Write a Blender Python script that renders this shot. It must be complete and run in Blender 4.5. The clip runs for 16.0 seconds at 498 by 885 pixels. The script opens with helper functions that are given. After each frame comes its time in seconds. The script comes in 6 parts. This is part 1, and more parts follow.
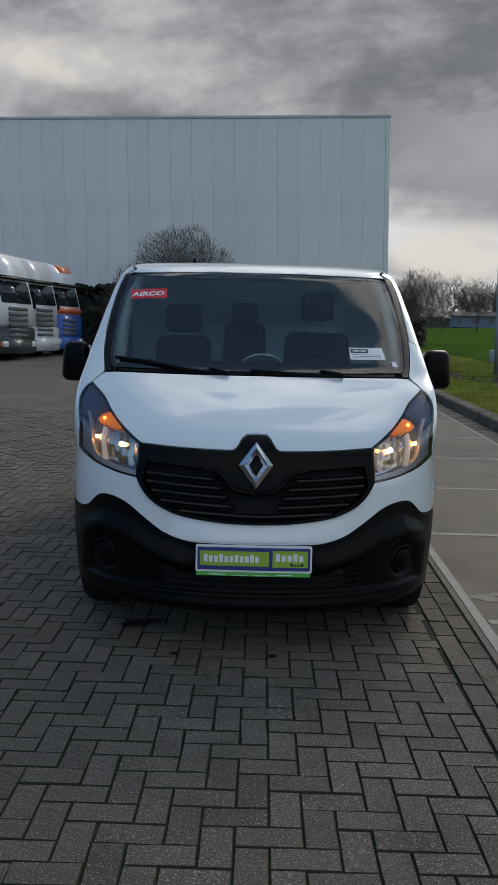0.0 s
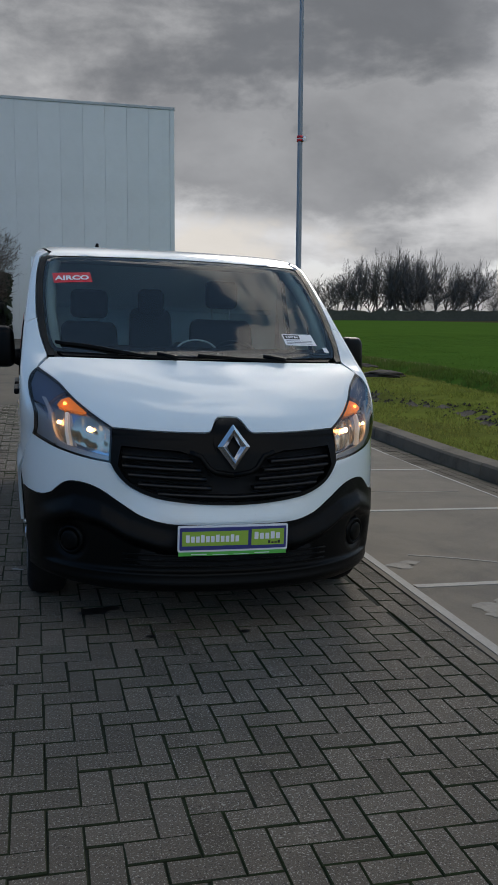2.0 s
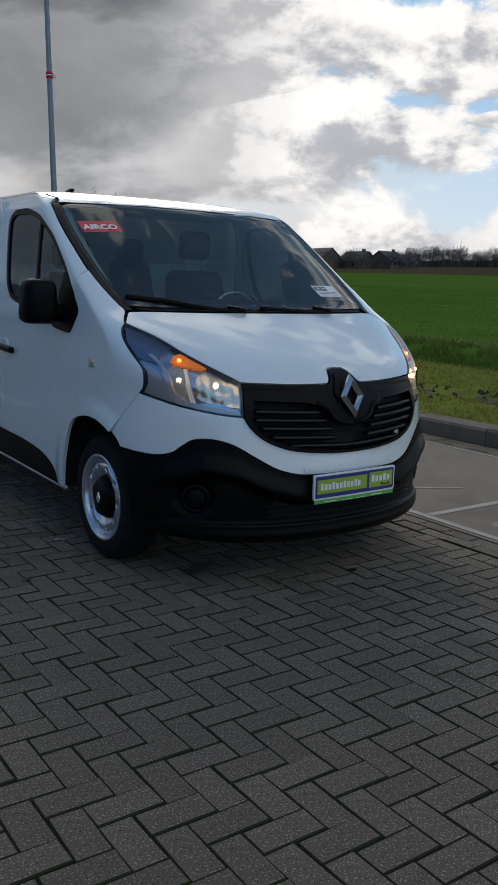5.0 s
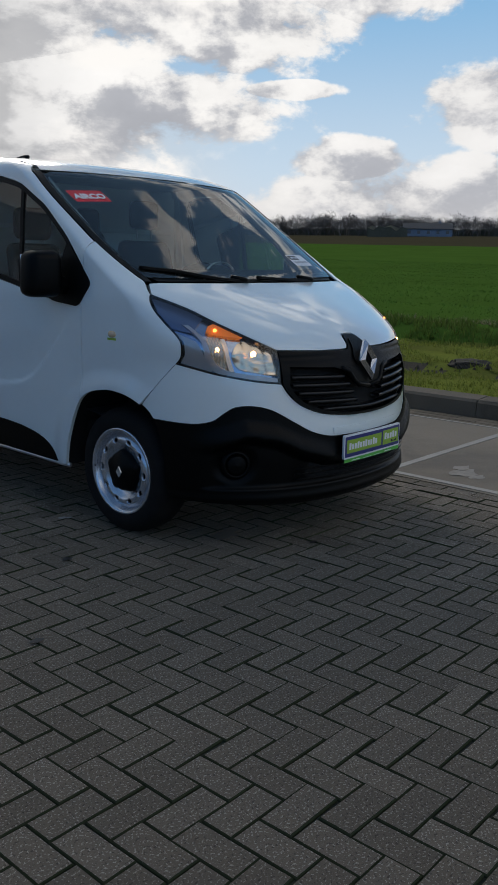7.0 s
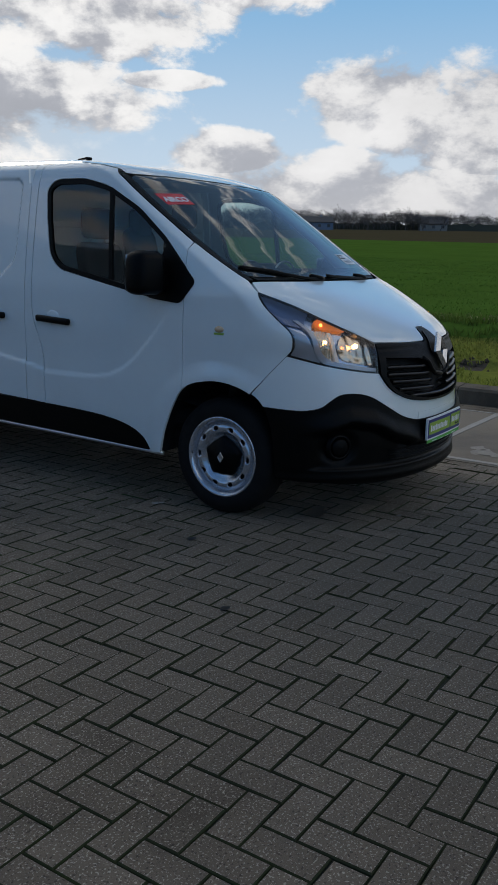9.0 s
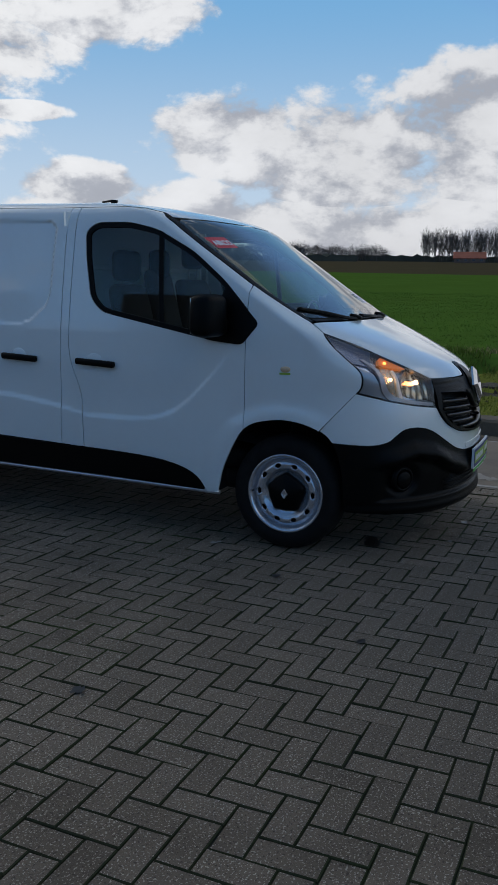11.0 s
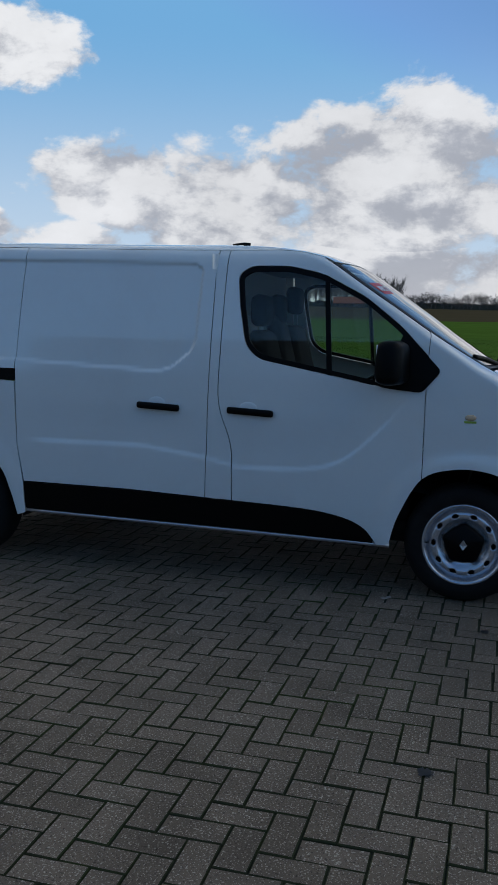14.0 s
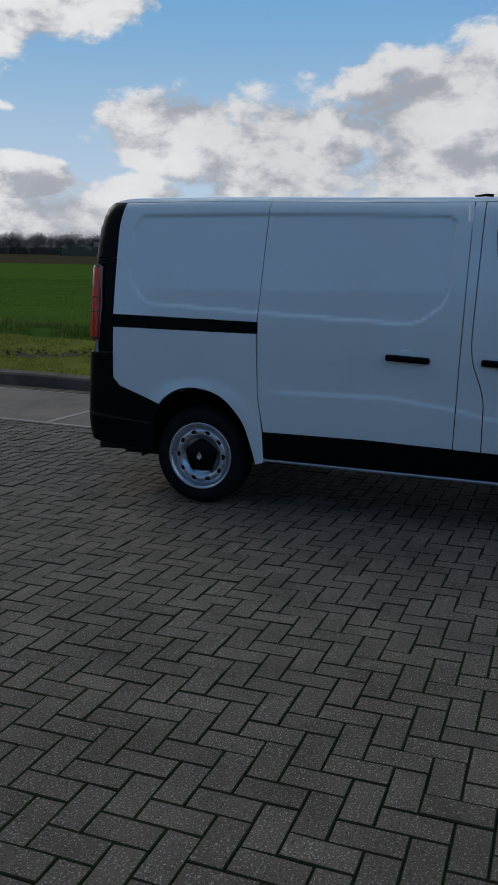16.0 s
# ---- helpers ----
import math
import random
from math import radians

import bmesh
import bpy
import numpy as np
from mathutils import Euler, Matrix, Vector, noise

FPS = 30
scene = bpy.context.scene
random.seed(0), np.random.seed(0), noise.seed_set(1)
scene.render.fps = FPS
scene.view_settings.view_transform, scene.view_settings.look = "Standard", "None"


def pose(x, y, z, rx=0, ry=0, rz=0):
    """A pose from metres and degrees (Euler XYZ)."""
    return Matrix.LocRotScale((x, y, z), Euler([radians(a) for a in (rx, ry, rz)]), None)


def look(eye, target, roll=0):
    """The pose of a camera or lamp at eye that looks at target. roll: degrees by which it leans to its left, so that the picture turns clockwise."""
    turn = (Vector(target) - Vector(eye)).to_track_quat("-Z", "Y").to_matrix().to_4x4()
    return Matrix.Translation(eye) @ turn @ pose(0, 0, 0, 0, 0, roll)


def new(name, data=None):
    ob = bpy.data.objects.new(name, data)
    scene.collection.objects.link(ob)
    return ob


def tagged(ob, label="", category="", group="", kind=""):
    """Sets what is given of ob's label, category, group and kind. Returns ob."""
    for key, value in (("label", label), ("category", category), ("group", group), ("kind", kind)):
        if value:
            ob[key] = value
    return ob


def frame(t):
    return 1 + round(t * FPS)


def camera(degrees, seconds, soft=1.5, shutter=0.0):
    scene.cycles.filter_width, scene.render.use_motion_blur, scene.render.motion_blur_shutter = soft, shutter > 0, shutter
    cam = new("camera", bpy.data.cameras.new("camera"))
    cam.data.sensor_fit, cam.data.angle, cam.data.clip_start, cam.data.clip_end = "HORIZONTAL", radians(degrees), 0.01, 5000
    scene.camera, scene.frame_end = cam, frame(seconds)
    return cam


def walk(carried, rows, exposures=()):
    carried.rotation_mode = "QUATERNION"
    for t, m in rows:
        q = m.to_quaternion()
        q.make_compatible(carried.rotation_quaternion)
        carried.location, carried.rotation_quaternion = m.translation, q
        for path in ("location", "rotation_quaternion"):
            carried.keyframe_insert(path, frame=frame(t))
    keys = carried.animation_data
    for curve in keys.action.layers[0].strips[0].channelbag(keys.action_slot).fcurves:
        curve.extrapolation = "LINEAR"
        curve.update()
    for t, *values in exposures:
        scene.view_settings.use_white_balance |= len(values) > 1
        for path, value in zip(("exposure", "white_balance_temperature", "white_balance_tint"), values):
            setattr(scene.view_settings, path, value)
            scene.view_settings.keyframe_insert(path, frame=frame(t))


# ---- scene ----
from mathutils.geometry import delaunay_2d_cdt

cam = camera(32.8, 16.0)
PATH = [
    (0, (0.01, 0.122, 1.466), (-0.015, 2.106, 1.216), 1.4),
    (0.5, (-0.074, 0.068, 1.43), (-0.03, 2.052, 1.181), 1.6),
    (1, (-0.264, 0.09, 1.407), (-0.112, 2.068, 1.158), 1.7),
    (1.5, (-0.562, 0.069, 1.393), (-0.271, 2.032, 1.143), 1.9),
    (2, (-0.89, 0.111, 1.411), (-0.395, 2.032, 1.156), 1.9),
    (2.5, (-1.195, 0.236, 1.413), (-0.547, 2.108, 1.133), 1.7),
    (3, (-1.539, 0.337, 1.415), (-0.791, 2.169, 1.126), 1.7),
    (3.5, (-1.868, 0.407, 1.403), (-1.058, 2.213, 1.113), 1.7),
    (3.7, (-1.979, 0.444, 1.398), (-1.152, 2.242, 1.105), 1.7),
    (5.8, (-3.085, 1.091, 1.383), (-1.778, 2.555, 0.999), 1.2),
    (6, (-3.176, 1.156, 1.385), (-1.839, 2.593, 1.0), 1.1),
    (6.5, (-3.419, 1.306, 1.379), (-2.025, 2.684, 0.983), 1.0),
    (7, (-3.605, 1.449, 1.369), (-2.138, 2.743, 0.952), 0.9),
    (7.5, (-3.81, 1.649, 1.361), (-2.297, 2.884, 0.928), 0.9),
    (8, (-4.066, 1.797, 1.391), (-2.522, 2.99, 0.952), 0.7),
    (8.2, (-4.173, 1.852, 1.38), (-2.615, 3.028, 0.948), 0.9),
    (10.3, (-5.021, 2.622, 1.42), (-3.276, 3.5, 0.991), 0.5),
    (10.5, (-5.064, 2.73, 1.414), (-3.302, 3.582, 0.998), 0.5),
    (11, (-5.17, 2.992, 1.444), (-3.376, 3.8, 1.085), 0.6),
    (11.5, (-5.29, 3.214, 1.462), (-3.475, 4.003, 1.169), 0.6),
    (12, (-5.33, 3.396, 1.441), (-3.496, 4.151, 1.183), 0.5),
    (12.5, (-5.277, 3.597, 1.42), (-3.423, 4.302, 1.168), 0.6),
    (13, (-5.315, 3.88, 1.441), (-3.432, 4.504, 1.184), 0.6),
    (13.5, (-5.417, 4.246, 1.466), (-3.517, 4.813, 1.206), 0.9),
    (14, (-5.523, 4.553, 1.443), (-3.619, 5.11, 1.185), 0.9),
    (14.5, (-5.688, 4.819, 1.469), (-3.785, 5.385, 1.225), 1.0),
    (15, (-5.873, 5.071, 1.455), (-4.0, 5.729, 1.212), 0.8),
    (15.5, (-5.939, 5.316, 1.424), (-4.083, 6.01, 1.157), 0.6),
    (16, (-5.946, 5.56, 1.429), (-4.104, 6.248, 1.063), 0.6),
]
walk(cam, [(t, look(eye, target, roll)) for t, eye, target, roll in PATH],
     exposures=[(0.0, 0.24, 6500, 10), (2.0, 0.28, 6500, 10), (3.7, 0.25, 6500, 10), (5.8, 0.13, 6500, 10), (8.2, 0.03, 6400, 10), (10.5, -0.04, 6200, 10), (11.5, -0.08, 6080, 10), (13.0, -0.13, 5940, 10), (14.0, -0.04, 6120, 10), (15.2, -0.11, 6180, 10), (16.0, -0.16, 6190, 10)])

# ---- light ----
SUN_YAW, SUN_UP = 26.0, 29.0          # degrees from +y towards +x, and above the horizon
sun_dir = Vector((math.sin(radians(SUN_YAW)) * math.cos(radians(SUN_UP)), math.cos(radians(SUN_YAW)) * math.cos(radians(SUN_UP)), math.sin(radians(SUN_UP))))


def link(tree, a, b):
    tree.links.new(a, b)


def node(tree, kind, **values):
    n = tree.nodes.new(kind)
    for key, value in values.items():
        if key in n.inputs:
            n.inputs[key].default_value = value
    return n


def maths(tree, op, a, b=None, c=None, clamp=False):
    n = tree.nodes.new("ShaderNodeMath")
    n.operation, n.use_clamp = op, clamp
    for k, v in enumerate((a, b, c)):
        if v is None:
            continue
        if isinstance(v, (int, float)):
            n.inputs[k].default_value = v
        else:
            link(tree, v, n.inputs[k])
    return n.outputs[0]


def mixed(tree, fac, a, b):
    n = tree.nodes.new("ShaderNodeMix")
    n.data_type = "RGBA"
    for socket, v in ((n.inputs[0], fac), (n.inputs[6], a), (n.inputs[7], b)):
        if isinstance(v, (int, float)):
            socket.default_value = v
        elif isinstance(v, tuple):
            socket.default_value = (*v[:3], 1)
        else:
            link(tree, v, socket)
    return n.outputs[2]


def smooth(tree, value, low, high, to_low=0.0, to_high=1.0):
    n = tree.nodes.new("ShaderNodeMapRange")
    n.interpolation_type = "SMOOTHSTEP"
    link(tree, value, n.inputs[0])
    for k, v in zip((1, 2, 3, 4), (low, high, to_low, to_high)):
        n.inputs[k].default_value = v
    return n.outputs[0]


def noise_of(tree, vector, scale, detail=4.0, rough=0.5, distort=0.0):
    n = tree.nodes.new("ShaderNodeTexNoise")
    n.inputs["Scale"].default_value, n.inputs["Detail"].default_value = scale, detail
    n.inputs["Roughness"].default_value, n.inputs["Distortion"].default_value = rough, distort
    if vector is not None:
        link(tree, vector, n.inputs["Vector"])
    return n.outputs["Fac"]


def make_sky():
    world = bpy.data.worlds.new("sky")
    world.use_nodes = True
    scene.world = world
    t = world.node_tree
    t.nodes.clear()
    out, back = t.nodes.new("ShaderNodeOutputWorld"), t.nodes.new("ShaderNodeBackground")
    sky = t.nodes.new("ShaderNodeTexSky")
    sky.sky_type, sky.sun_disc = "NISHITA", False
    sky.sun_elevation, sky.sun_rotation = radians(SUN_UP), radians(SUN_YAW)
    sky.dust_density, sky.ozone_density = 0.6, 1.6
    tint = t.nodes.new("ShaderNodeVectorMath")
    tint.operation = "MULTIPLY"
    link(t, sky.outputs[0], tint.inputs[0])
    tint.inputs[1].default_value = (0.66, 0.88, 1.08)
    blue = t.nodes.new("ShaderNodeVectorMath")
    blue.operation = "SCALE"
    link(t, tint.outputs[0], blue.inputs[0])
    blue.inputs[3].default_value = 0.12
    dim = t.nodes.new("ShaderNodeVectorMath")
    dim.operation = "MINIMUM"
    link(t, blue.outputs[0], dim.inputs[0])
    dim.inputs[1].default_value = (0.17, 0.41, 0.68)
    blue = dim
    coord = t.nodes.new("ShaderNodeTexCoord").outputs["Generated"]
    xyz = t.nodes.new("ShaderNodeSeparateXYZ")
    link(t, coord, xyz.inputs[0])
    x, y, z = xyz.outputs
    up = maths(t, "ADD", maths(t, "MAXIMUM", z, 0.0), 0.16)
    flat = t.nodes.new("ShaderNodeCombineXYZ")
    link(t, maths(t, "DIVIDE", x, up), flat.inputs[0])
    link(t, maths(t, "DIVIDE", y, up), flat.inputs[1])
    link(t, maths(t, "MULTIPLY", z, 2.2), flat.inputs[2])
    flat = flat.outputs[0]
    # overcast towards +y, broken bright cloud towards -y, clear blue between
    side = maths(t, "ABSOLUTE", x)
    front = maths(t, "SUBTRACT", maths(t, "MULTIPLY", maths(t, "MAXIMUM", y, 0.0), 0.16), maths(t, "ADD", maths(t, "MULTIPLY", side, 0.09), maths(t, "MULTIPLY", maths(t, "MINIMUM", x, 0.0), -0.26)))
    front = maths(t, "ADD", front, maths(t, "MULTIPLY", maths(t, "MAXIMUM", maths(t, "MULTIPLY", y, -1.0), 0.0), 0.34))
    high = maths(t, "ADD", smooth(t, z, 0.30, 0.60, 0.0, 0.06), smooth(t, z, 0.86, 0.96, 0.0, -0.36))
    streak = noise_of(t, flat, 4.2, 9.0, 0.60, 0.5)
    flatmask = maths(t, "ADD", maths(t, "ADD", streak, front), high)
    puffs = t.nodes.new("ShaderNodeCombineXYZ")
    link(t, x, puffs.inputs[0])
    link(t, y, puffs.inputs[1])
    link(t, maths(t, "MULTIPLY", z, 1.7), puffs.inputs[2])
    puffs = puffs.outputs[0]
    shift = t.nodes.new("ShaderNodeVectorMath")
    shift.operation = "ADD"
    link(t, puffs, shift.inputs[0])
    shift.inputs[1].default_value = (-0.022, 0.012, 0.045)
    form = noise_of(t, puffs, 8.0, 9.0, 0.60, 0.1)
    form_up = noise_of(t, shift.outputs[0], 8.0, 9.0, 0.60, 0.1)
    broad = noise_of(t, puffs, 3.0, 6.0, 0.55, 0.2)
    az = maths(t, "MULTIPLY", maths(t, "ARCTAN2", x, y), 57.296)
    el = maths(t, "MULTIPLY", maths(t, "ARCSINE", z), 57.296)
    # the low clouds over the horizon, each as (azimuth, elevation, half width, half height)
    cover, rise = None, None
    for a, e, w, h in ((-8, 12, 40, 13), (12, 13, 26, 11), (30, 17, 12, 8), (38, 9, 13, 4.0), (46, 14.5, 10, 3.2), (54.5, 6.3, 4.2, 1.6), (55, 17.2, 8.5, 3.2), (51, 10.6, 3.5, 0.6),
                       (64, 9.6, 6.5, 2.6), (72, 8.0, 9, 4.4), (82, 10, 11, 6.0), (98, 9, 12, 5.5), (125, 8, 18, 6), (66, 2.5, 40, 4.4)):
        p = maths(t, "POWER", maths(t, "ABSOLUTE", maths(t, "DIVIDE", maths(t, "SUBTRACT", az, a), w)), 2.0)
        v = maths(t, "DIVIDE", maths(t, "SUBTRACT", el, e), h)
        q = maths(t, "POWER", maths(t, "ABSOLUTE", v), 2.0)
        r = maths(t, "SUBTRACT", 1.0, maths(t, "ADD", p, q))
        if cover is None:
            cover, rise = r, v
        else:
            rise = mixed(t, maths(t, "GREATER_THAN", r, cover), rise, v)
            cover = maths(t, "MAXIMUM", cover, r)
    rise = maths(t, "MINIMUM", maths(t, "MAXIMUM", rise, -1.0), 1.0)
    cover = maths(t, "MAXIMUM", cover, -1.2)
    storm = maths(t, "MULTIPLY", smooth(t, az, 42.0, 25.0), smooth(t, az, -50.0, -25.0))
    lowmask = maths(t, "ADD", maths(t, "MULTIPLY", cover, 0.56), maths(t, "ADD", maths(t, "MULTIPLY", maths(t, "SUBTRACT", form, 0.5), 2.05), maths(t, "MULTIPLY", maths(t, "SUBTRACT", broad, 0.5), 1.1)))
    lowmask = maths(t, "ADD", lowmask, maths(t, "MULTIPLY", maths(t, "MULTIPLY", storm, smooth(t, el, 4.0, 8.0)), 1.2))
    upper = smooth(t, el, 21.5, 29.0)
    mask = mixed(t, upper, smooth(t, lowmask, 0.00, 0.24), smooth(t, flatmask, 0.565, 0.65))
    toward = maths(t, "ADD", maths(t, "ADD", maths(t, "MULTIPLY", x, sun_dir.x), maths(t, "MULTIPLY", y, sun_dir.y)), maths(t, "MULTIPLY", z, sun_dir.z))
    glow = smooth(t, toward, 0.72, 1.0)
    away = smooth(t, toward, -0.15, -0.75)
    relief = maths(t, "MULTIPLY", maths(t, "SUBTRACT", form, form_up), 9.5)
    depth = smooth(t, lowmask, 0.05, 0.9, 0.0, 0.28)
    under = smooth(t, el, 10.5, 5.0, 0.0, 0.22)
    shade = maths(t, "SUBTRACT", maths(t, "ADD", maths(t, "MULTIPLY", maths(t, "SUBTRACT", broad, 0.5), 0.9), maths(t, "ADD", maths(t, "ADD", depth, under), maths(t, "SUBTRACT", 0.16, maths(t, "MULTIPLY", rise, 0.34)))), relief)
    shade = smooth(t, shade, -0.45, 1.35)
    gloom = smooth(t, maths(t, "ADD", maths(t, "MULTIPLY", noise_of(t, flat, 0.62, 6.0, 0.55, 0.5), 0.7), maths(t, "MULTIPLY", form, 0.3)), 0.39, 0.62)
    p = maths(t, "POWER", maths(t, "ABSOLUTE", maths(t, "DIVIDE", maths(t, "SUBTRACT", az, 18.0), 18.0)), 2.0)
    q = maths(t, "POWER", maths(t, "ABSOLUTE", maths(t, "DIVIDE", maths(t, "SUBTRACT", el, 13.5), 8.0)), 2.0)
    bank = smooth(t, maths(t, "ADD", maths(t, "SUBTRACT", 1.0, maths(t, "ADD", p, q)), maths(t, "MULTIPLY", maths(t, "SUBTRACT", form, 0.5), 1.6)), 0.0, 0.7)
    gloom = maths(t, "MAXIMUM", gloom, maths(t, "MULTIPLY", bank, maths(t, "ADD", 0.42, maths(t, "MULTIPLY", broad, 0.7))))
    shade = mixed(t, storm, shade, gloom)
    billow = noise_of(t, flat, 1.1, 8.0, 0.60, 0.2)
    shade = mixed(t, upper, shade, smooth(t, maths(t, "ADD", maths(t, "MULTIPLY", billow, 0.5), maths(t, "MULTIPLY", streak, 0.5)), 0.42, 0.64))
    lit = mixed(t, storm, mixed(t, away, mixed(t, glow, (0.78, 0.765, 0.75), (0.92, 0.90, 0.87)), (1.28, 1.25, 1.20)), mixed(t, upper, (0.62, 0.62, 0.63), (0.80, 0.79, 0.77)))
    dull = mixed(t, storm, (0.43, 0.44, 0.475), mixed(t, upper, (0.135, 0.142, 0.155), (0.22, 0.225, 0.235)))
    ahead = maths(t, "MULTIPLY", upper, smooth(t, toward, -0.05, 0.75))     # sunlit rims of the high clouds before the sun
    lit = mixed(t, ahead, lit, (1.45, 1.41, 1.36))
    dull = mixed(t, ahead, dull, (0.20, 0.21, 0.23))
    cloud = mixed(t, shade, lit, dull)
    grainy = t.nodes.new("ShaderNodeVectorMath")
    grainy.operation = "SCALE"
    link(t, cloud, grainy.inputs[0])
    link(t, maths(t, "ADD", maths(t, "MULTIPLY", form, 0.5), 0.75), grainy.inputs[3])
    cloud = grainy.outputs[0]
    clear = mixed(t, maths(t, "MULTIPLY", upper, smooth(t, toward, -0.2, 0.5)), blue.outputs[0], (0.085, 0.17, 0.30))
    west = smooth(t, x, -0.05, -0.5)
    pale = mixed(t, smooth(t, el, 2.0, 19.5, 0.95, 0.04), clear, mixed(t, west, mixed(t, smooth(t, az, 50.0, 36.0), (0.60, 0.70, 0.79), (0.70, 0.68, 0.65)), (0.21, 0.45, 0.83)))
    whole = mixed(t, mask, pale, cloud)
    whole = mixed(t, smooth(t, el, 0.0, 6.0, 0.55, 0.0), whole, mixed(t, storm, (0.62, 0.60, 0.60), (0.44, 0.42, 0.39)))
    # bright gaps under and between the dark clouds
    gap = None
    for a, e, w, h in ((-15, 16.4, 9, 1.6), (14, 5.4, 9, 2.6), (43, 5.5, 10, 4.5), (39.5, 12.6, 5.0, 1.1), (45, 16.5, 9, 2.6)):
        p = maths(t, "POWER", maths(t, "ABSOLUTE", maths(t, "DIVIDE", maths(t, "SUBTRACT", az, a), w)), 2.0)
        q = maths(t, "POWER", maths(t, "ABSOLUTE", maths(t, "DIVIDE", maths(t, "SUBTRACT", el, e), h)), 2.0)
        r = maths(t, "SUBTRACT", 1.0, maths(t, "ADD", p, q))
        gap = r if gap is None else maths(t, "MAXIMUM", gap, r)
    gap = maths(t, "ADD", maths(t, "MULTIPLY", maths(t, "MAXIMUM", gap, -1.0), 0.6), maths(t, "ADD", maths(t, "MULTIPLY", maths(t, "SUBTRACT", form, 0.5), 3.0), maths(t, "MULTIPLY", maths(t, "SUBTRACT", broad, 0.5), 1.8)))
    whole = mixed(t, maths(t, "MULTIPLY", smooth(t, gap, 0.05, 0.80), 0.9), whole, mixed(t, smooth(t, az, 22.0, 34.0), (0.62, 0.585, 0.54), (0.95, 0.92, 0.88)))
    link(t, whole, back.inputs[0])
    back.inputs[1].default_value = 1.0
    link(t, back.outputs[0], out.inputs[0])


make_sky()
sun_data = bpy.data.lights.new("sun", "SUN")
sun_data.energy, sun_data.angle, sun_data.color = 1.05, radians(24), (1.0, 0.93, 0.82)
sun = new("sun", sun_data)
sun.matrix_world = look(sun_dir * 50, (0, 0, 0))


# ---- materials ----
def material(name, base, rough=0.5, metal=0.0, vary=0.12, scale=6.0, fine=60.0, bump=0.0, bump_scale=80.0, second=None, second_amount=0.5, coat=0.0, random_tone=0.0, spec=0.5, rough_vary=0.0, island=0.0, specks=None):
    """A surface with tone variation at two scales, optional second colour in stains, relief, and a tone of its own for each object."""
    m = bpy.data.materials.new(name)
    m.use_nodes = True
    t = m.node_tree
    shader = t.nodes["Principled BSDF"]
    where = t.nodes.new("ShaderNodeTexCoord").outputs["Object"]
    a, b = noise_of(t, where, scale, 5.0, 0.6), noise_of(t, where, fine, 3.0, 0.6)
    tone = maths(t, "ADD", maths(t, "MULTIPLY", maths(t, "SUBTRACT", a, 0.5), vary * 2), maths(t, "MULTIPLY", maths(t, "SUBTRACT", b, 0.5), vary * 2))
    tone = maths(t, "ADD", tone, 1.0)
    if random_tone:
        info = t.nodes.new("ShaderNodeObjectInfo").outputs["Random"]
        tone = maths(t, "MULTIPLY", tone, maths(t, "ADD", maths(t, "MULTIPLY", info, random_tone), 1 - random_tone / 2))
    if island:
        info = t.nodes.new("ShaderNodeNewGeometry").outputs["Random Per Island"]
        tone = maths(t, "MULTIPLY", tone, maths(t, "ADD", maths(t, "MULTIPLY", info, island), 1 - island / 2))
    colour = base
    if second:
        colour = mixed(t, maths(t, "MULTIPLY", smooth(t, noise_of(t, where, scale * 0.6, 6.0, 0.65, 0.4), 0.42, 0.68), second_amount), base, second)
    if specks:
        grit = smooth(t, noise_of(t, where, 150.0, 2.0, 0.5), 0.585, 0.64)
        colour = mixed(t, maths(t, "MULTIPLY", grit, 0.85), colour, specks)
        colour = mixed(t, maths(t, "MULTIPLY", smooth(t, noise_of(t, where, 115.0, 2.0, 0.5), 0.58, 0.68), 0.6), colour, (0.04, 0.037, 0.034))
    n = t.nodes.new("ShaderNodeVectorMath")
    n.operation = "SCALE"
    if isinstance(colour, tuple):
        n.inputs[0].default_value = colour
    else:
        link(t, colour, n.inputs[0])
    link(t, tone, n.inputs[3])
    link(t, n.outputs[0], shader.inputs["Base Color"])
    shader.inputs["Metallic"].default_value = metal
    shader.inputs["Specular IOR Level"].default_value = spec
    shader.inputs["Coat Weight"].default_value = coat
    shader.inputs["Coat Roughness"].default_value = 0.04
    if rough_vary:
        link(t, maths(t, "ADD", maths(t, "MULTIPLY", maths(t, "SUBTRACT", a, 0.5), rough_vary * 2), rough, clamp=True), shader.inputs["Roughness"])
    else:
        shader.inputs["Roughness"].default_value = rough
    if bump:
        r = t.nodes.new("ShaderNodeBump")
        r.inputs["Strength"].default_value, r.inputs["Distance"].default_value = bump, 0.01
        link(t, noise_of(t, where, bump_scale, 4.0, 0.7), r.inputs["Height"])
        link(t, r.outputs[0], shader.inputs["Normal"])
    return m


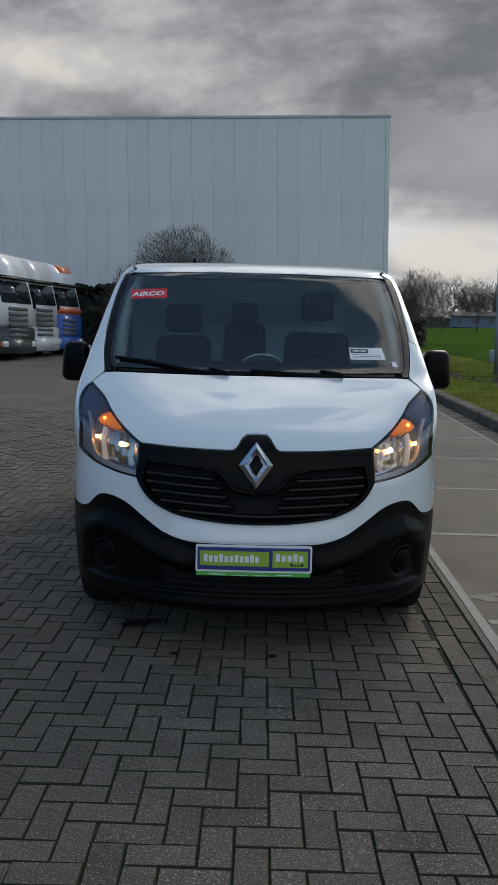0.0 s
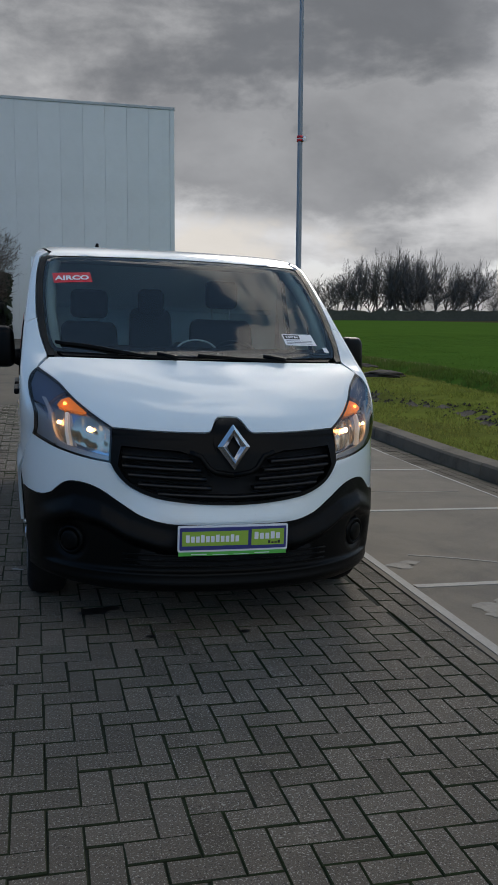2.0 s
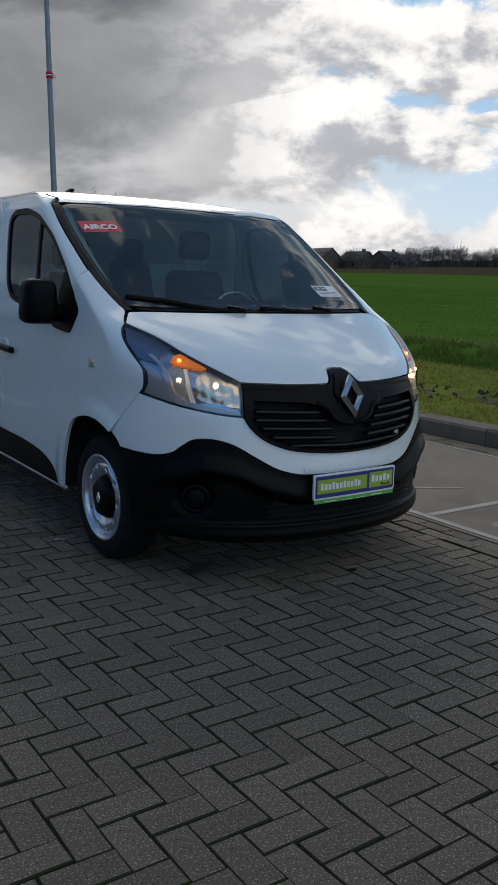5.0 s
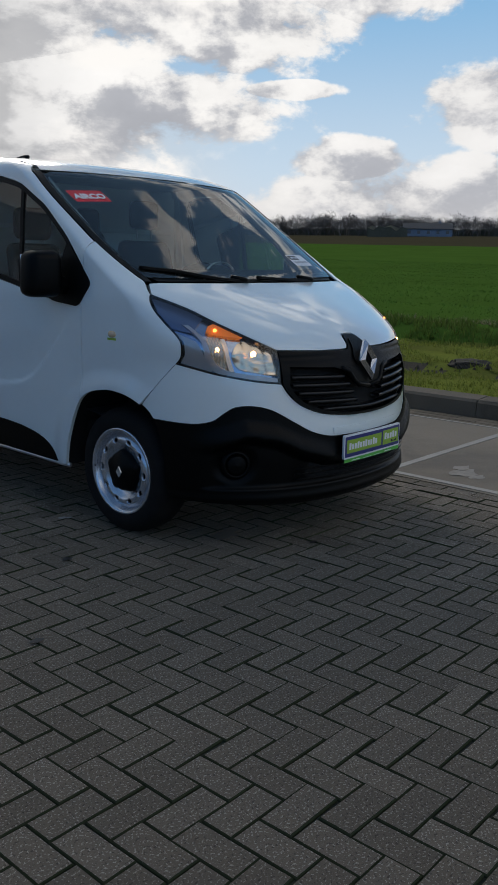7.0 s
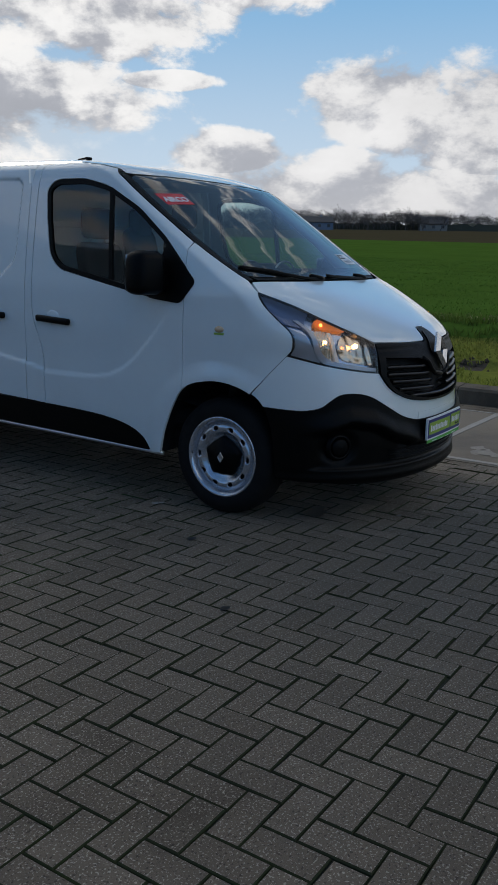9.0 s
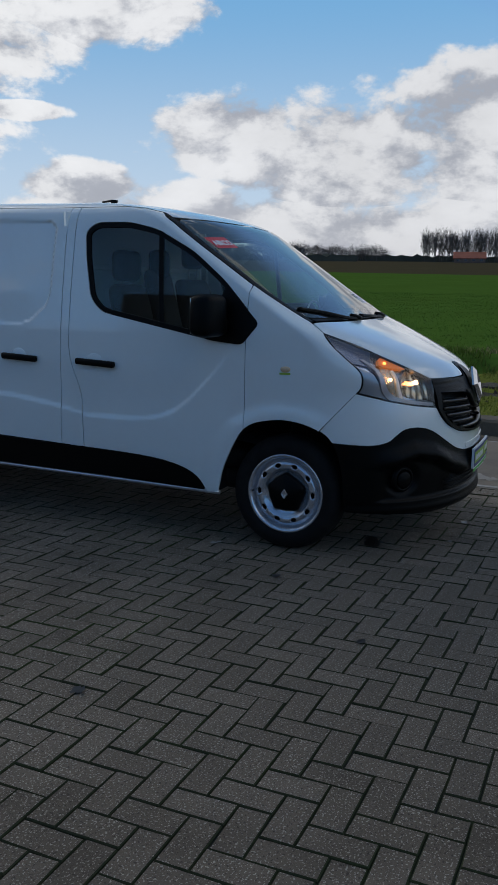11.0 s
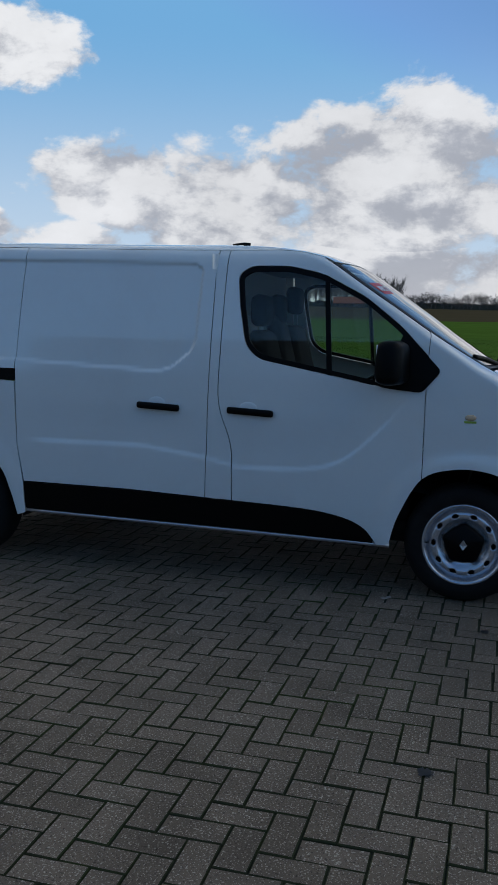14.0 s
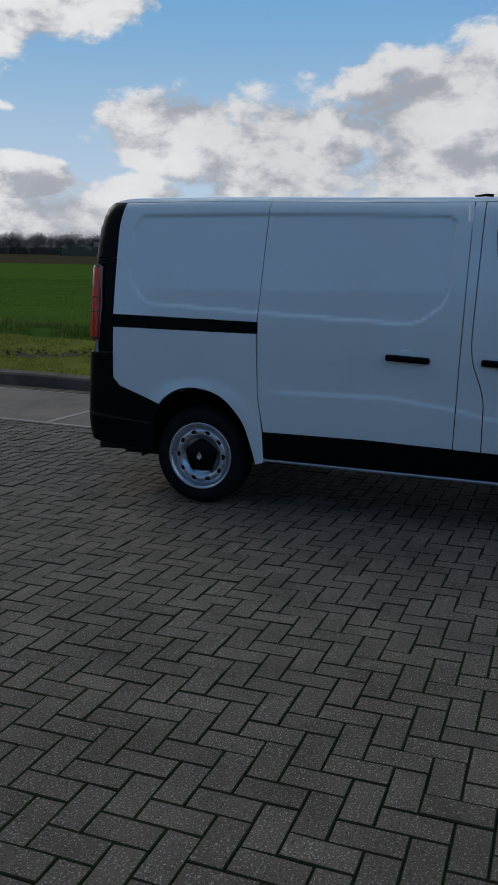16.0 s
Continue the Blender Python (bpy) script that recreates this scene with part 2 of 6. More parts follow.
def glass(name, tint, gloss=1.0, rough=0.0, ior=1.5):
    m = bpy.data.materials.new(name)
    m.use_nodes = True
    t = m.node_tree
    t.nodes.clear()
    out, mix = t.nodes.new("ShaderNodeOutputMaterial"), t.nodes.new("ShaderNodeMixShader")
    clear, shine = t.nodes.new("ShaderNodeBsdfTransparent"), t.nodes.new("ShaderNodeBsdfGlossy")
    clear.inputs[0].default_value = (*tint, 1)
    shine.inputs["Roughness"].default_value = rough
    fres = t.nodes.new("ShaderNodeFresnel")
    fres.inputs[0].default_value = ior
    link(t, maths(t, "MULTIPLY", fres.outputs[0], gloss, clamp=True), mix.inputs[0])
    link(t, clear.outputs[0], mix.inputs[1])
    link(t, shine.outputs[0], mix.inputs[2])
    link(t, mix.outputs[0], out.inputs[0])
    return m


def glow(name, colour, strength):
    m = bpy.data.materials.new(name)
    m.use_nodes = True
    s = m.node_tree.nodes["Principled BSDF"]
    s.inputs["Base Color"].default_value = (*colour, 1)
    s.inputs["Emission Color"].default_value = (*colour, 1)
    s.inputs["Emission Strength"].default_value = strength
    return m


M_PAINT = material("white_paint", (0.755, 0.83, 0.845), 0.22, vary=0.012, scale=2.0, fine=30, coat=1.0, second=(0.66, 0.67, 0.67), second_amount=0.22, rough_vary=0.05)
M_TRIM = material("black_plastic", (0.0018, 0.0022, 0.0023), 0.38, spec=0.12, vary=0.1, scale=5, fine=200, bump=0.12, bump_scale=900, rough_vary=0.06)
# for dark parts and hollows, with the shade put into the colour
M_DARK = material("dark_parts_and_shade", (0.004, 0.004, 0.0045), 0.85, vary=0.1)
M_GLOSSBLACK = material("gloss_black", (0.012, 0.012, 0.013), 0.12, vary=0.05)
M_RUBBER = material("tyre_rubber", (0.007, 0.007, 0.0075), 0.8, spec=0.2, vary=0.15, scale=12, fine=150, bump=0.2, bump_scale=300, second=(0.022, 0.021, 0.019), second_amount=0.35)
M_STEEL = material("silver_rim_paint", (0.60, 0.63, 0.69), 0.24, metal=0.74, vary=0.06, scale=9, fine=120, second=(0.30, 0.29, 0.28), second_amount=0.3)
M_CHROME = material("chrome", (0.66, 0.67, 0.69), 0.19, metal=1.0, vary=0.03)
M_SILVER = material("satin_aluminium", (0.64, 0.65, 0.67), 0.30, metal=0.8, vary=0.05, scale=4)
M_SLAT = material("grille_slat_plastic", (0.006, 0.0065, 0.007), 0.28, spec=0.32, vary=0.08)
M_LAMPSIDE = material("lamp_side_silver", (0.50, 0.52, 0.56), 0.25, metal=0.35, vary=0.05)
M_LAMPWING = material("lamp_wing", (0.17, 0.22, 0.34), 0.20, metal=0.55, vary=0.05)
# chrome tinted warm: the glow of the bulbs is put into its colour
M_REFLECT = material("bulb_tinted_reflector", (0.70, 0.57, 0.43), 0.20, metal=1.0, vary=0.05)
M_LAMPBLUE = material("lamp_bezel", (0.40, 0.46, 0.58), 0.10, metal=0.85, vary=0.05)
M_BULB = glow("lit_bulb", (1.0, 0.52, 0.20), 10.0)
M_DRL = glow("light_guide", (0.8, 0.78, 0.74), 0.10)
M_INDICATOR = glow("lit_indicator", (0.85, 0.24, 0.03), 0.22)
M_AMBER = material("amber_lens", (0.75, 0.20, 0.03), 0.15, vary=0.15, scale=30, fine=160, coat=1.0)
M_AMBERLIT = glow("lit_amber", (1.0, 0.30, 0.05), 4.0)
M_REPEATER = material("repeater_lens", (0.72, 0.50, 0.30), 0.15, vary=0.2, scale=60, fine=200, coat=1.0)
M_REDLENS = material("red_lens", (0.58, 0.030, 0.012), 0.12, vary=0.1, coat=1.0)
M_SMOKERED = material("smoked_red_lens", (0.10, 0.012, 0.010), 0.12, vary=0.1, coat=1.0)
M_WHITELENS = material("white_lens", (0.70, 0.71, 0.72), 0.2, vary=0.05, coat=0.5)
M_WINDSCREEN = glass("windscreen_glass", (0.66, 0.83, 0.84), 1.35)
M_SIDEGLASS = glass("side_glass", (0.74, 0.83, 0.80), 1.15)
M_LAMPGLASS = glass("lamp_glass", (0.96, 0.97, 0.98), 1.0)
M_FABRIC = material("seat_fabric", (0.007, 0.008, 0.010), 0.9, vary=0.2, scale=20, fine=300, bump=0.2, bump_scale=500)
M_DASH = material("dashboard_plastic", (0.024, 0.026, 0.030), 0.6, vary=0.1, bump=0.1, bump_scale=400)
M_BULKHEAD = material("bulkhead_paint", (0.76, 0.84, 0.84), 0.5, vary=0.04, scale=3)
M_HEADLINER = material("headliner", (0.42, 0.43, 0.43), 0.9, vary=0.08, scale=10)
M_RED = material("sticker_red", (0.62, 0.022, 0.030), 0.4, vary=0.03)
M_STICKER = material("sticker_white", (0.80, 0.81, 0.82), 0.4, vary=0.03)
M_BLUEINK = material("plate_blue", (0.035, 0.042, 0.20), 0.4, vary=0.05)
M_GREEN = material("plate_green", (0.30, 0.47, 0.055), 0.4, vary=0.05)
M_GREENSTRIP = material("strip_green", (0.10, 0.46, 0.07), 0.4, vary=0.05)
M_INK = material("dark_ink", (0.02, 0.02, 0.025), 0.5, vary=0.05)
M_BRICK = material("grey_paver", (0.200, 0.170, 0.136), 0.85, vary=0.34, scale=3.0, fine=240, bump=1.0, bump_scale=330, second=(0.130, 0.110, 0.086), second_amount=0.7, random_tone=0.24, spec=0.12, specks=(0.50, 0.47, 0.40))
M_BRICKS = material("grey_pavers", (0.200, 0.170, 0.136), 0.85, vary=0.34, scale=3.0, fine=240, bump=1.0, bump_scale=330, second=(0.130, 0.110, 0.086), second_amount=0.7, island=0.24, spec=0.12, specks=(0.50, 0.47, 0.40))
M_MOSS = material("mossy_paver_edge", (0.034, 0.040, 0.021), 0.95, vary=0.3, scale=1.2, fine=120, second=(0.045, 0.066, 0.022), second_amount=0.8, spec=0.15)
M_JOINT = material("joint_sand", (0.022, 0.024, 0.015), 0.95, vary=0.3, scale=1.2, fine=90, second=(0.030, 0.050, 0.018), second_amount=0.8, bump=0.6, bump_scale=200)
M_FARYARD = material("far_pavers", (0.175, 0.152, 0.120), 0.9, spec=0.05, vary=0.12, scale=0.8, fine=9, second=(0.10, 0.10, 0.085), second_amount=0.6)
M_CONCRETE = material("bay_concrete", (0.200, 0.172, 0.136), 0.85, spec=0.15, vary=0.14, scale=1.3, fine=70, second=(0.115, 0.103, 0.09), second_amount=0.7, bump=0.25, bump_scale=160)
M_PATCH = material("faded_paint_patch", (0.225, 0.205, 0.175), 0.8, vary=0.3, scale=7, fine=50)
M_LINE = material("worn_white_line", (0.29, 0.275, 0.245), 0.75, vary=0.22, scale=5, fine=50, second=(0.27, 0.25, 0.22), second_amount=0.75)
M_KERB = material("kerb_concrete", (0.155, 0.132, 0.104), 0.9, spec=0.1, vary=0.18, scale=2.0, fine=80, bump=0.35, bump_scale=150, second=(0.060, 0.053, 0.042), second_amount=0.7, random_tone=0.25)
M_SOIL = material("dark_soil", (0.030, 0.023, 0.015), 0.95, vary=0.3, scale=4, fine=30, bump=0.8, bump_scale=30)


def leaf(name, base, second, vary=0.25, through_amount=0.45, scale=0.5):
    """Grass and leaves: matt, letting some light through, each blade with its own tone."""
    m = material(name, base, 0.75, vary=vary, scale=scale, fine=5, second=second, second_amount=0.6, island=0.6, spec=0.15)
    t = m.node_tree
    shader, out = t.nodes["Principled BSDF"], t.nodes["Material Output"]
    trans, mix = t.nodes.new("ShaderNodeBsdfTranslucent"), t.nodes.new("ShaderNodeMixShader")
    link(t, shader.inputs["Base Color"].links[0].from_socket, trans.inputs[0])
    mix.inputs[0].default_value = through_amount
    link(t, shader.outputs[0], mix.inputs[1])
    link(t, trans.outputs[0], mix.inputs[2])
    link(t, mix.outputs[0], out.inputs[0])
    return m


# ---- mesh helpers ----
def part(name, bm, mat, parent, label="", flat=False):
    """One bmesh as one mesh object under a thing or a part."""
    data = bpy.data.meshes.new(name)
    bm.to_mesh(data)
    bm.free()
    data.materials.append(mat)
    if not flat:
        for p in data.polygons:
            p.use_smooth = True
    ob = new(name, data)
    if parent is not None:
        ob.parent = parent
    if label:
        ob["label"] = label
    return ob


def mesh_part(name, verts, faces, mat, parent, label="", flat=True):
    data = bpy.data.meshes.new(name)
    data.from_pydata(verts, [], faces)
    data.materials.append(mat)
    if not flat:
        data.polygons.foreach_set("use_smooth", [True] * len(data.polygons))
    ob = new(name, data)
    if parent is not None:
        ob.parent = parent
    if label:
        ob["label"] = label
    return ob


def box(bm, x0, x1, y0, y1, z0, z1, bevel=0.0, m=None, segments=2):
    made = bmesh.ops.create_cube(bm, size=1.0)["verts"]
    for v in made:
        v.co = Vector((x0 + (v.co.x + 0.5) * (x1 - x0), y0 + (v.co.y + 0.5) * (y1 - y0), z0 + (v.co.z + 0.5) * (z1 - z0)))
    if bevel:
        edges = list({e for v in made for e in v.link_edges})
        made = bmesh.ops.bevel(bm, geom=edges, offset=bevel, segments=segments, affect="EDGES", profile=0.5)["verts"]
    if m is not None:
        for v in made:
            v.co = m @ v.co
    return made


def lathe(bm, rings, m, steps=40, close=True):
    """Turns (radius, height) pairs round the z axis of m."""
    rows = []
    for r, h in rings:
        rows.append([bm.verts.new(m @ Vector((r * math.cos(2 * math.pi * k / steps), r * math.sin(2 * math.pi * k / steps), h))) for k in range(steps)])
    for a, b in zip(rows, rows[1:]):
        for k in range(steps):
            bm.faces.new((a[k], a[(k + 1) % steps], b[(k + 1) % steps], b[k]))
    if close:
        bm.faces.new(rows[-1])
        bm.faces.new(rows[0][::-1])


def tube(bm, points, radius, sides=8, cap=True):
    """A round bar along points; radius is one number or one for each point."""
    pts = [Vector(p) for p in points]
    rad = [radius] * len(pts) if isinstance(radius, (int, float)) else radius
    rows = []
    for k, p in enumerate(pts):
        d = (pts[min(k + 1, len(pts) - 1)] - pts[max(k - 1, 0)]).normalized()
        side = d.cross(Vector((0, 0, 1)) if abs(d.z) < 0.9 else Vector((1, 0, 0))).normalized()
        up = side.cross(d)
        rows.append([bm.verts.new(p + rad[k] * (math.cos(2 * math.pi * j / sides) * side + math.sin(2 * math.pi * j / sides) * up)) for j in range(sides)])
    for a, b in zip(rows, rows[1:]):
        for j in range(sides):
            bm.faces.new((a[j], a[(j + 1) % sides], b[(j + 1) % sides], b[j]))
    if cap:
        bm.faces.new(rows[0][::-1])
        bm.faces.new(rows[-1])


def rounded(poly, radius=0.03, steps=4, sharp=()):
    """Fillets the corners of a 2D outline."""
    out, n = [], len(poly)
    for k in range(n):
        p, a, b = Vector(poly[k]), Vector(poly[k - 1]), Vector(poly[(k + 1) % n])
        r = min(radius, (a - p).length * 0.45, (b - p).length * 0.45)
        if k in sharp or r < 1e-4:
            out.append(tuple(p))
            continue
        u, v = p + (a - p).normalized() * r, p + (b - p).normalized() * r
        for s in range(steps + 1):
            q = s / steps
            c = u * (1 - q) ** 2 + p * 2 * q * (1 - q) + v * q * q
            out.append(tuple(c))
    return out


def curve(points, steps=6):
    """A smooth line through 2D points."""
    out, n = [], len(points)
    for k in range(n - 1):
        p0, p1, p2, p3 = (Vector(points[max(0, min(n - 1, j))]) for j in (k - 1, k, k + 1, k + 2))
        for s in range(steps):
            q = s / steps
            out.append(tuple(0.5 * (2 * p1 + (p2 - p0) * q + (2 * p0 - 5 * p1 + 4 * p2 - p3) * q * q + (3 * p1 - p0 - 3 * p2 + p3) * q ** 3)))
    out.append(tuple(points[-1]))
    return out


def area2(poly):
    return sum(a[0] * b[1] - b[0] * a[1] for a, b in zip(poly, poly[1:] + poly[:1])) / 2


def inset(poly, d):
    """Moves an outline inwards by d."""
    if d == 0:
        return list(poly)
    poly = [p for k, p in enumerate(poly) if (Vector(p) - Vector(poly[k - 1])).length > 1e-6]
    s = 1 if area2(poly) > 0 else -1
    out, n = [], len(poly)
    for k in range(n):
        p, a, b = Vector(poly[k]), Vector(poly[k - 1]), Vector(poly[(k + 1) % n])
        u, v = (p - a).normalized(), (b - p).normalized()
        m = Vector((-u.y - v.y, u.x + v.x)) * s
        if m.length < 1e-6:
            out.append(tuple(p))
            continue
        m.normalize()
        c = max(0.4, m.dot(Vector((-u.y, u.x)) * s))
        out.append(tuple(p + m * d / c))
    return out


def inside(poly, pts):
    px, py = np.array([p[0] for p in poly]), np.array([p[1] for p in poly])
    qx, qy = np.roll(px, 1), np.roll(py, 1)
    res = np.zeros(len(pts), bool)
    for k, (x, y) in enumerate(pts):
        c = ((py > y) != (qy > y))
        with np.errstate(divide="ignore", invalid="ignore"):
            xs = (qx - px) * (y - py) / (qy - py) + px
        res[k] = np.count_nonzero(c & (x < xs)) % 2
    return res


def fill(poly, cell, cell_v=None, hole=None):
    """Fills a 2D outline, round a hole if there is one, with small triangles: points and faces."""
    cv = cell_v or cell
    pts, edges = [], []
    for ring in [poly] + ([hole] if hole else []):
        ring = [p for k, p in enumerate(ring) if (Vector(p) - Vector(ring[k - 1])).length > 1e-5]
        start = len(pts)
        for a, b in zip(ring, ring[1:] + ring[:1]):
            n = max(1, math.ceil(max(abs(a[0] - b[0]) / cell, abs(a[1] - b[1]) / cv)))
            pts += [(a[0] + (b[0] - a[0]) * s / n, a[1] + (b[1] - a[1]) * s / n) for s in range(n)]
        edges += [(k, k + 1) for k in range(start, len(pts) - 1)] + [(len(pts) - 1, start)]
    rim = np.array(pts) / (cell, cv)
    xs, ys = [p[0] for p in poly], [p[1] for p in poly]
    grid = [((i + 0.5 * (j % 2)) * cell, j * cv) for j in range(math.floor(min(ys) / cv), math.ceil(max(ys) / cv) + 1) for i in range(math.floor(min(xs) / cell) - 1, math.ceil(max(xs) / cell) + 1)]
    ok = inside(poly, grid)
    if hole:
        ok &= ~inside(hole, grid)
    near = np.array([((rim - (g[0] / cell, g[1] / cv)) ** 2).sum(1).min() for g in grid])
    pts += [g for g, a, d in zip(grid, ok, near) if a and d > 0.2]
    coords, _, faces, *_ = delaunay_2d_cdt([Vector(p) for p in pts], edges, [], 0, 1e-7)
    points = [tuple(c) for c in coords]
    mids = [(sum(points[k][0] for k in f) / len(f), sum(points[k][1] for k in f) / len(f)) for f in faces]
    good = inside(poly, mids)
    if hole:
        good &= ~inside(hole, mids)
    out = []
    for f, g in zip(faces, good):
        if g:
            out.append(list(f) if area2([points[k] for k in f]) > 0 else list(f)[::-1])
    return points, out


def band(poly, width):
    """A closed band of that width inside an outline: points and faces."""
    poly = [p for k, p in enumerate(poly) if (Vector(p) - Vector(poly[k - 1])).length > 1e-5]
    dense = []
    for a, b in zip(poly, poly[1:] + poly[:1]):
        n = max(1, int((Vector(a) - Vector(b)).length / 0.04))
        dense += [(a[0] + (b[0] - a[0]) * k / n, a[1] + (b[1] - a[1]) * k / n) for k in range(n)]
    if area2(dense) < 0:
        dense = dense[::-1]
    rows, n = [dense, inset(dense, width * 0.5), inset(dense, width)], len(dense)
    n = min(len(r) for r in rows)
    return [p for r in rows for p in r[:n]], [[r * n + k, r * n + (k + 1) % n, (r + 1) * n + (k + 1) % n, (r + 1) * n + k] for r in range(2) for k in range(n)]


def panel(name, poly, place, mat, parent, label="", gap=0.0028, depth=0.018, cell=0.03, cell_v=None, away=(0, 2.4, 0.9), push=0.0, ring=0.0, hole=None, plain=False):
    """A sheet over an outline (or a band of width ring along it), laid on a surface by place(u, v), with its rim turned in and its shading taken from the surface."""
    if ring:
        points, faces = band(poly, ring)
    else:
        points, faces = fill(inset(poly, gap), cell, cell_v, inset(hole, -gap) if hole else None)
    h, c = 0.003, Vector(away)
    verts, normals, total = [], [], 0.0
    for u, v in points:
        p = Vector(place(u, v))
        n = (Vector(place(u + h, v)) - Vector(place(u - h, v))).cross(Vector(place(u, v + h)) - Vector(place(u, v - h)))
        n = n.normalized() if n.length > 1e-12 else (p - c).normalized()
        total += n.dot((p - c).normalized())
        verts.append(p)
        normals.append(n)
    if total < 0:
        normals = [-n for n in normals]
        faces = [f[::-1] for f in faces]
    if push:
        verts = [p + n * push for p, n in zip(verts, normals)]
    top = len(faces)
    if depth:
        seen = {}
        for f in faces:
            for a, b in zip(f, f[1:] + f[:1]):
                seen[(a, b)] = True
        rim, low = [e for e in seen if (e[1], e[0]) not in seen], {}
        for a, b in rim:
            for k in (a, b):
                if k not in low:
                    low[k] = len(verts)
                    verts.append(verts[k] - normals[k] * depth)
            faces.append([b, a, low[a], low[b]])
    data = bpy.data.meshes.new(name)
    data.from_pydata([tuple(p) for p in verts], [], faces)
    data.materials.append(mat)
    data.polygons.foreach_set("use_smooth", [True] * len(data.polygons))
    data.update()
    loops = []
    for k, p in enumerate(data.polygons):
        for q in p.vertices:
            loops.append(normals[q] if k < top else p.normal.copy())
    if not plain:
        data.normals_split_custom_set([tuple(n) for n in loops])
    ob = new(name, data)
    if parent is not None:
        ob.parent = parent
    if label:
        ob["label"] = label
    return ob


def mirrored(half):
    """A closed outline from its half on the positive side, from the middle line to the middle line."""
    return half + [(-u, v) for u, v in half[::-1] if abs(u) > 1e-6]




# ---- ground ----
GX, GY = 0.033, 0.016
BRICK = 0.1026


def kerb_x(y):
    return 3.58 + 0.020 * (y - 4.5)


def land(x, y):
    """Height of the open ground."""
    d = x - kerb_x(min(max(y, -30), 60))
    z = GY * max(0.0, y - 9)
    if d > 0.14:
        z += 0.13 + GX * d
        z -= 0.26 * math.exp(-((d - 4.55) / 0.42) ** 2)                      # ditch
        z += 0.10 * math.exp(-((d - 5.6) / 0.5) ** 2)                        # its far bank
        k = min(1.0, max(0.0, (y - 9) / 12))
        z += 0.20 * k * math.exp(-((d - 3.4) / 1.5) ** 2)                    # the verge swells towards the post
        rut = 1.75 + 0.25 * math.sin(0.7 * y) + 0.12 * math.sin(2.1 * y)
        if d < 6:
            z -= 0.07 * math.exp(-((d - rut) / 0.16) ** 2) * (0.6 + 0.4 * math.sin(1.3 * y))
            z += 0.05 * math.exp(-((d - rut - 0.30) / 0.16) ** 2)
            z += 0.035 * (noise.noise((x * 1.6, y * 1.6, 0)) + 0.6 * noise.noise((x * 5, y * 5, 3))) * min(1, d)
        elif d < 60:
            z += 0.05 * noise.noise((x * 0.8, y * 0.8, 1))
    else:
        z -= 0.10
    return z


M_GROUND = material("field_grass", (0.066, 0.126, 0.021), 0.95, spec=0.0, vary=0.25, scale=0.35, fine=7, second=(0.060, 0.112, 0.016), second_amount=0.5, bump=0.5, bump_scale=8)
M_PLOUGH = material("ploughed_soil", (0.066, 0.056, 0.032), 0.95, spec=0.0, vary=0.2, scale=0.15, fine=3)
M_VERGE = material("verge_grass", (0.150, 0.172, 0.034), 0.95, spec=0.0, vary=0.25, scale=1.2, fine=30, second=(0.075, 0.066, 0.028), second_amount=0.5, bump=0.8, bump_scale=40)
M_BLADE = leaf("grass_blades", (0.165, 0.198, 0.036), (0.21, 0.195, 0.06))
M_BANKBLADE = leaf("bank_grass", (0.085, 0.140, 0.024), (0.14, 0.15, 0.045))
M_FIELDBLADE = leaf("crop_blades", (0.074, 0.152, 0.023), (0.098, 0.164, 0.032))
M_STRAW = material("dry_straw", (0.26, 0.20, 0.105), 0.85, vary=0.2, scale=2, fine=20, island=0.7)
M_CLAD = material("grey_cladding", (0.66, 0.69, 0.68), 0.5, vary=0.02, scale=0.4, fine=6, second=(0.53, 0.555, 0.53), second_amount=0.5, random_tone=0.05)
M_CLADTRIM = material("cladding_trim", (0.40, 0.43, 0.44), 0.5, vary=0.04, scale=1)
M_GALV = material("galvanised_steel", (0.23, 0.25, 0.27), 0.5, metal=0.3, vary=0.12, scale=3, fine=30)
M_BARK = material("bare_bark", (0.055, 0.045, 0.038), 0.95, vary=0.2, scale=3, fine=20)
M_TWIG = material("bare_twigs", (0.105, 0.084, 0.066), 0.95, vary=0.2, scale=1, fine=6)
# greyer than the near twigs: light haze is mixed into this base colour
M_FARTREE = material("hazed_far_trees", (0.115, 0.108, 0.100), 0.95, spec=0.0, vary=0.15, scale=0.05, fine=0.5)
M_HEDGE = material("hedge_leaves", (0.022, 0.034, 0.014), 0.85, vary=0.3, scale=1.5, fine=12, island=0.8)
# pale and grey: haze of the distance is put into the hedge colour
M_FARHEDGE = material("hazed_far_hedge", (0.085, 0.085, 0.065), 0.95, spec=0.0, vary=0.25, scale=0.2, fine=1.5)
M_ROOFTILE = material("dark_roof_tiles", (0.060, 0.056, 0.054), 0.8, vary=0.15, scale=0.6, fine=6)
M_REDROOF = material("red_roof", (0.28, 0.085, 0.045), 0.8, vary=0.15, scale=0.5, fine=5)
M_HOUSEBRICK = material("house_brick", (0.15, 0.10, 0.075), 0.9, vary=0.15, scale=0.5, fine=6)
M_HOUSEWHITE = material("white_render", (0.24, 0.235, 0.22), 0.9, vary=0.06, scale=0.5)
M_BARNBLUE = material("blue_grey_sheet", (0.11, 0.15, 0.21), 0.7, vary=0.1, scale=0.2)
M_PANE = material("dark_pane", (0.03, 0.035, 0.04), 0.1, vary=0.05)

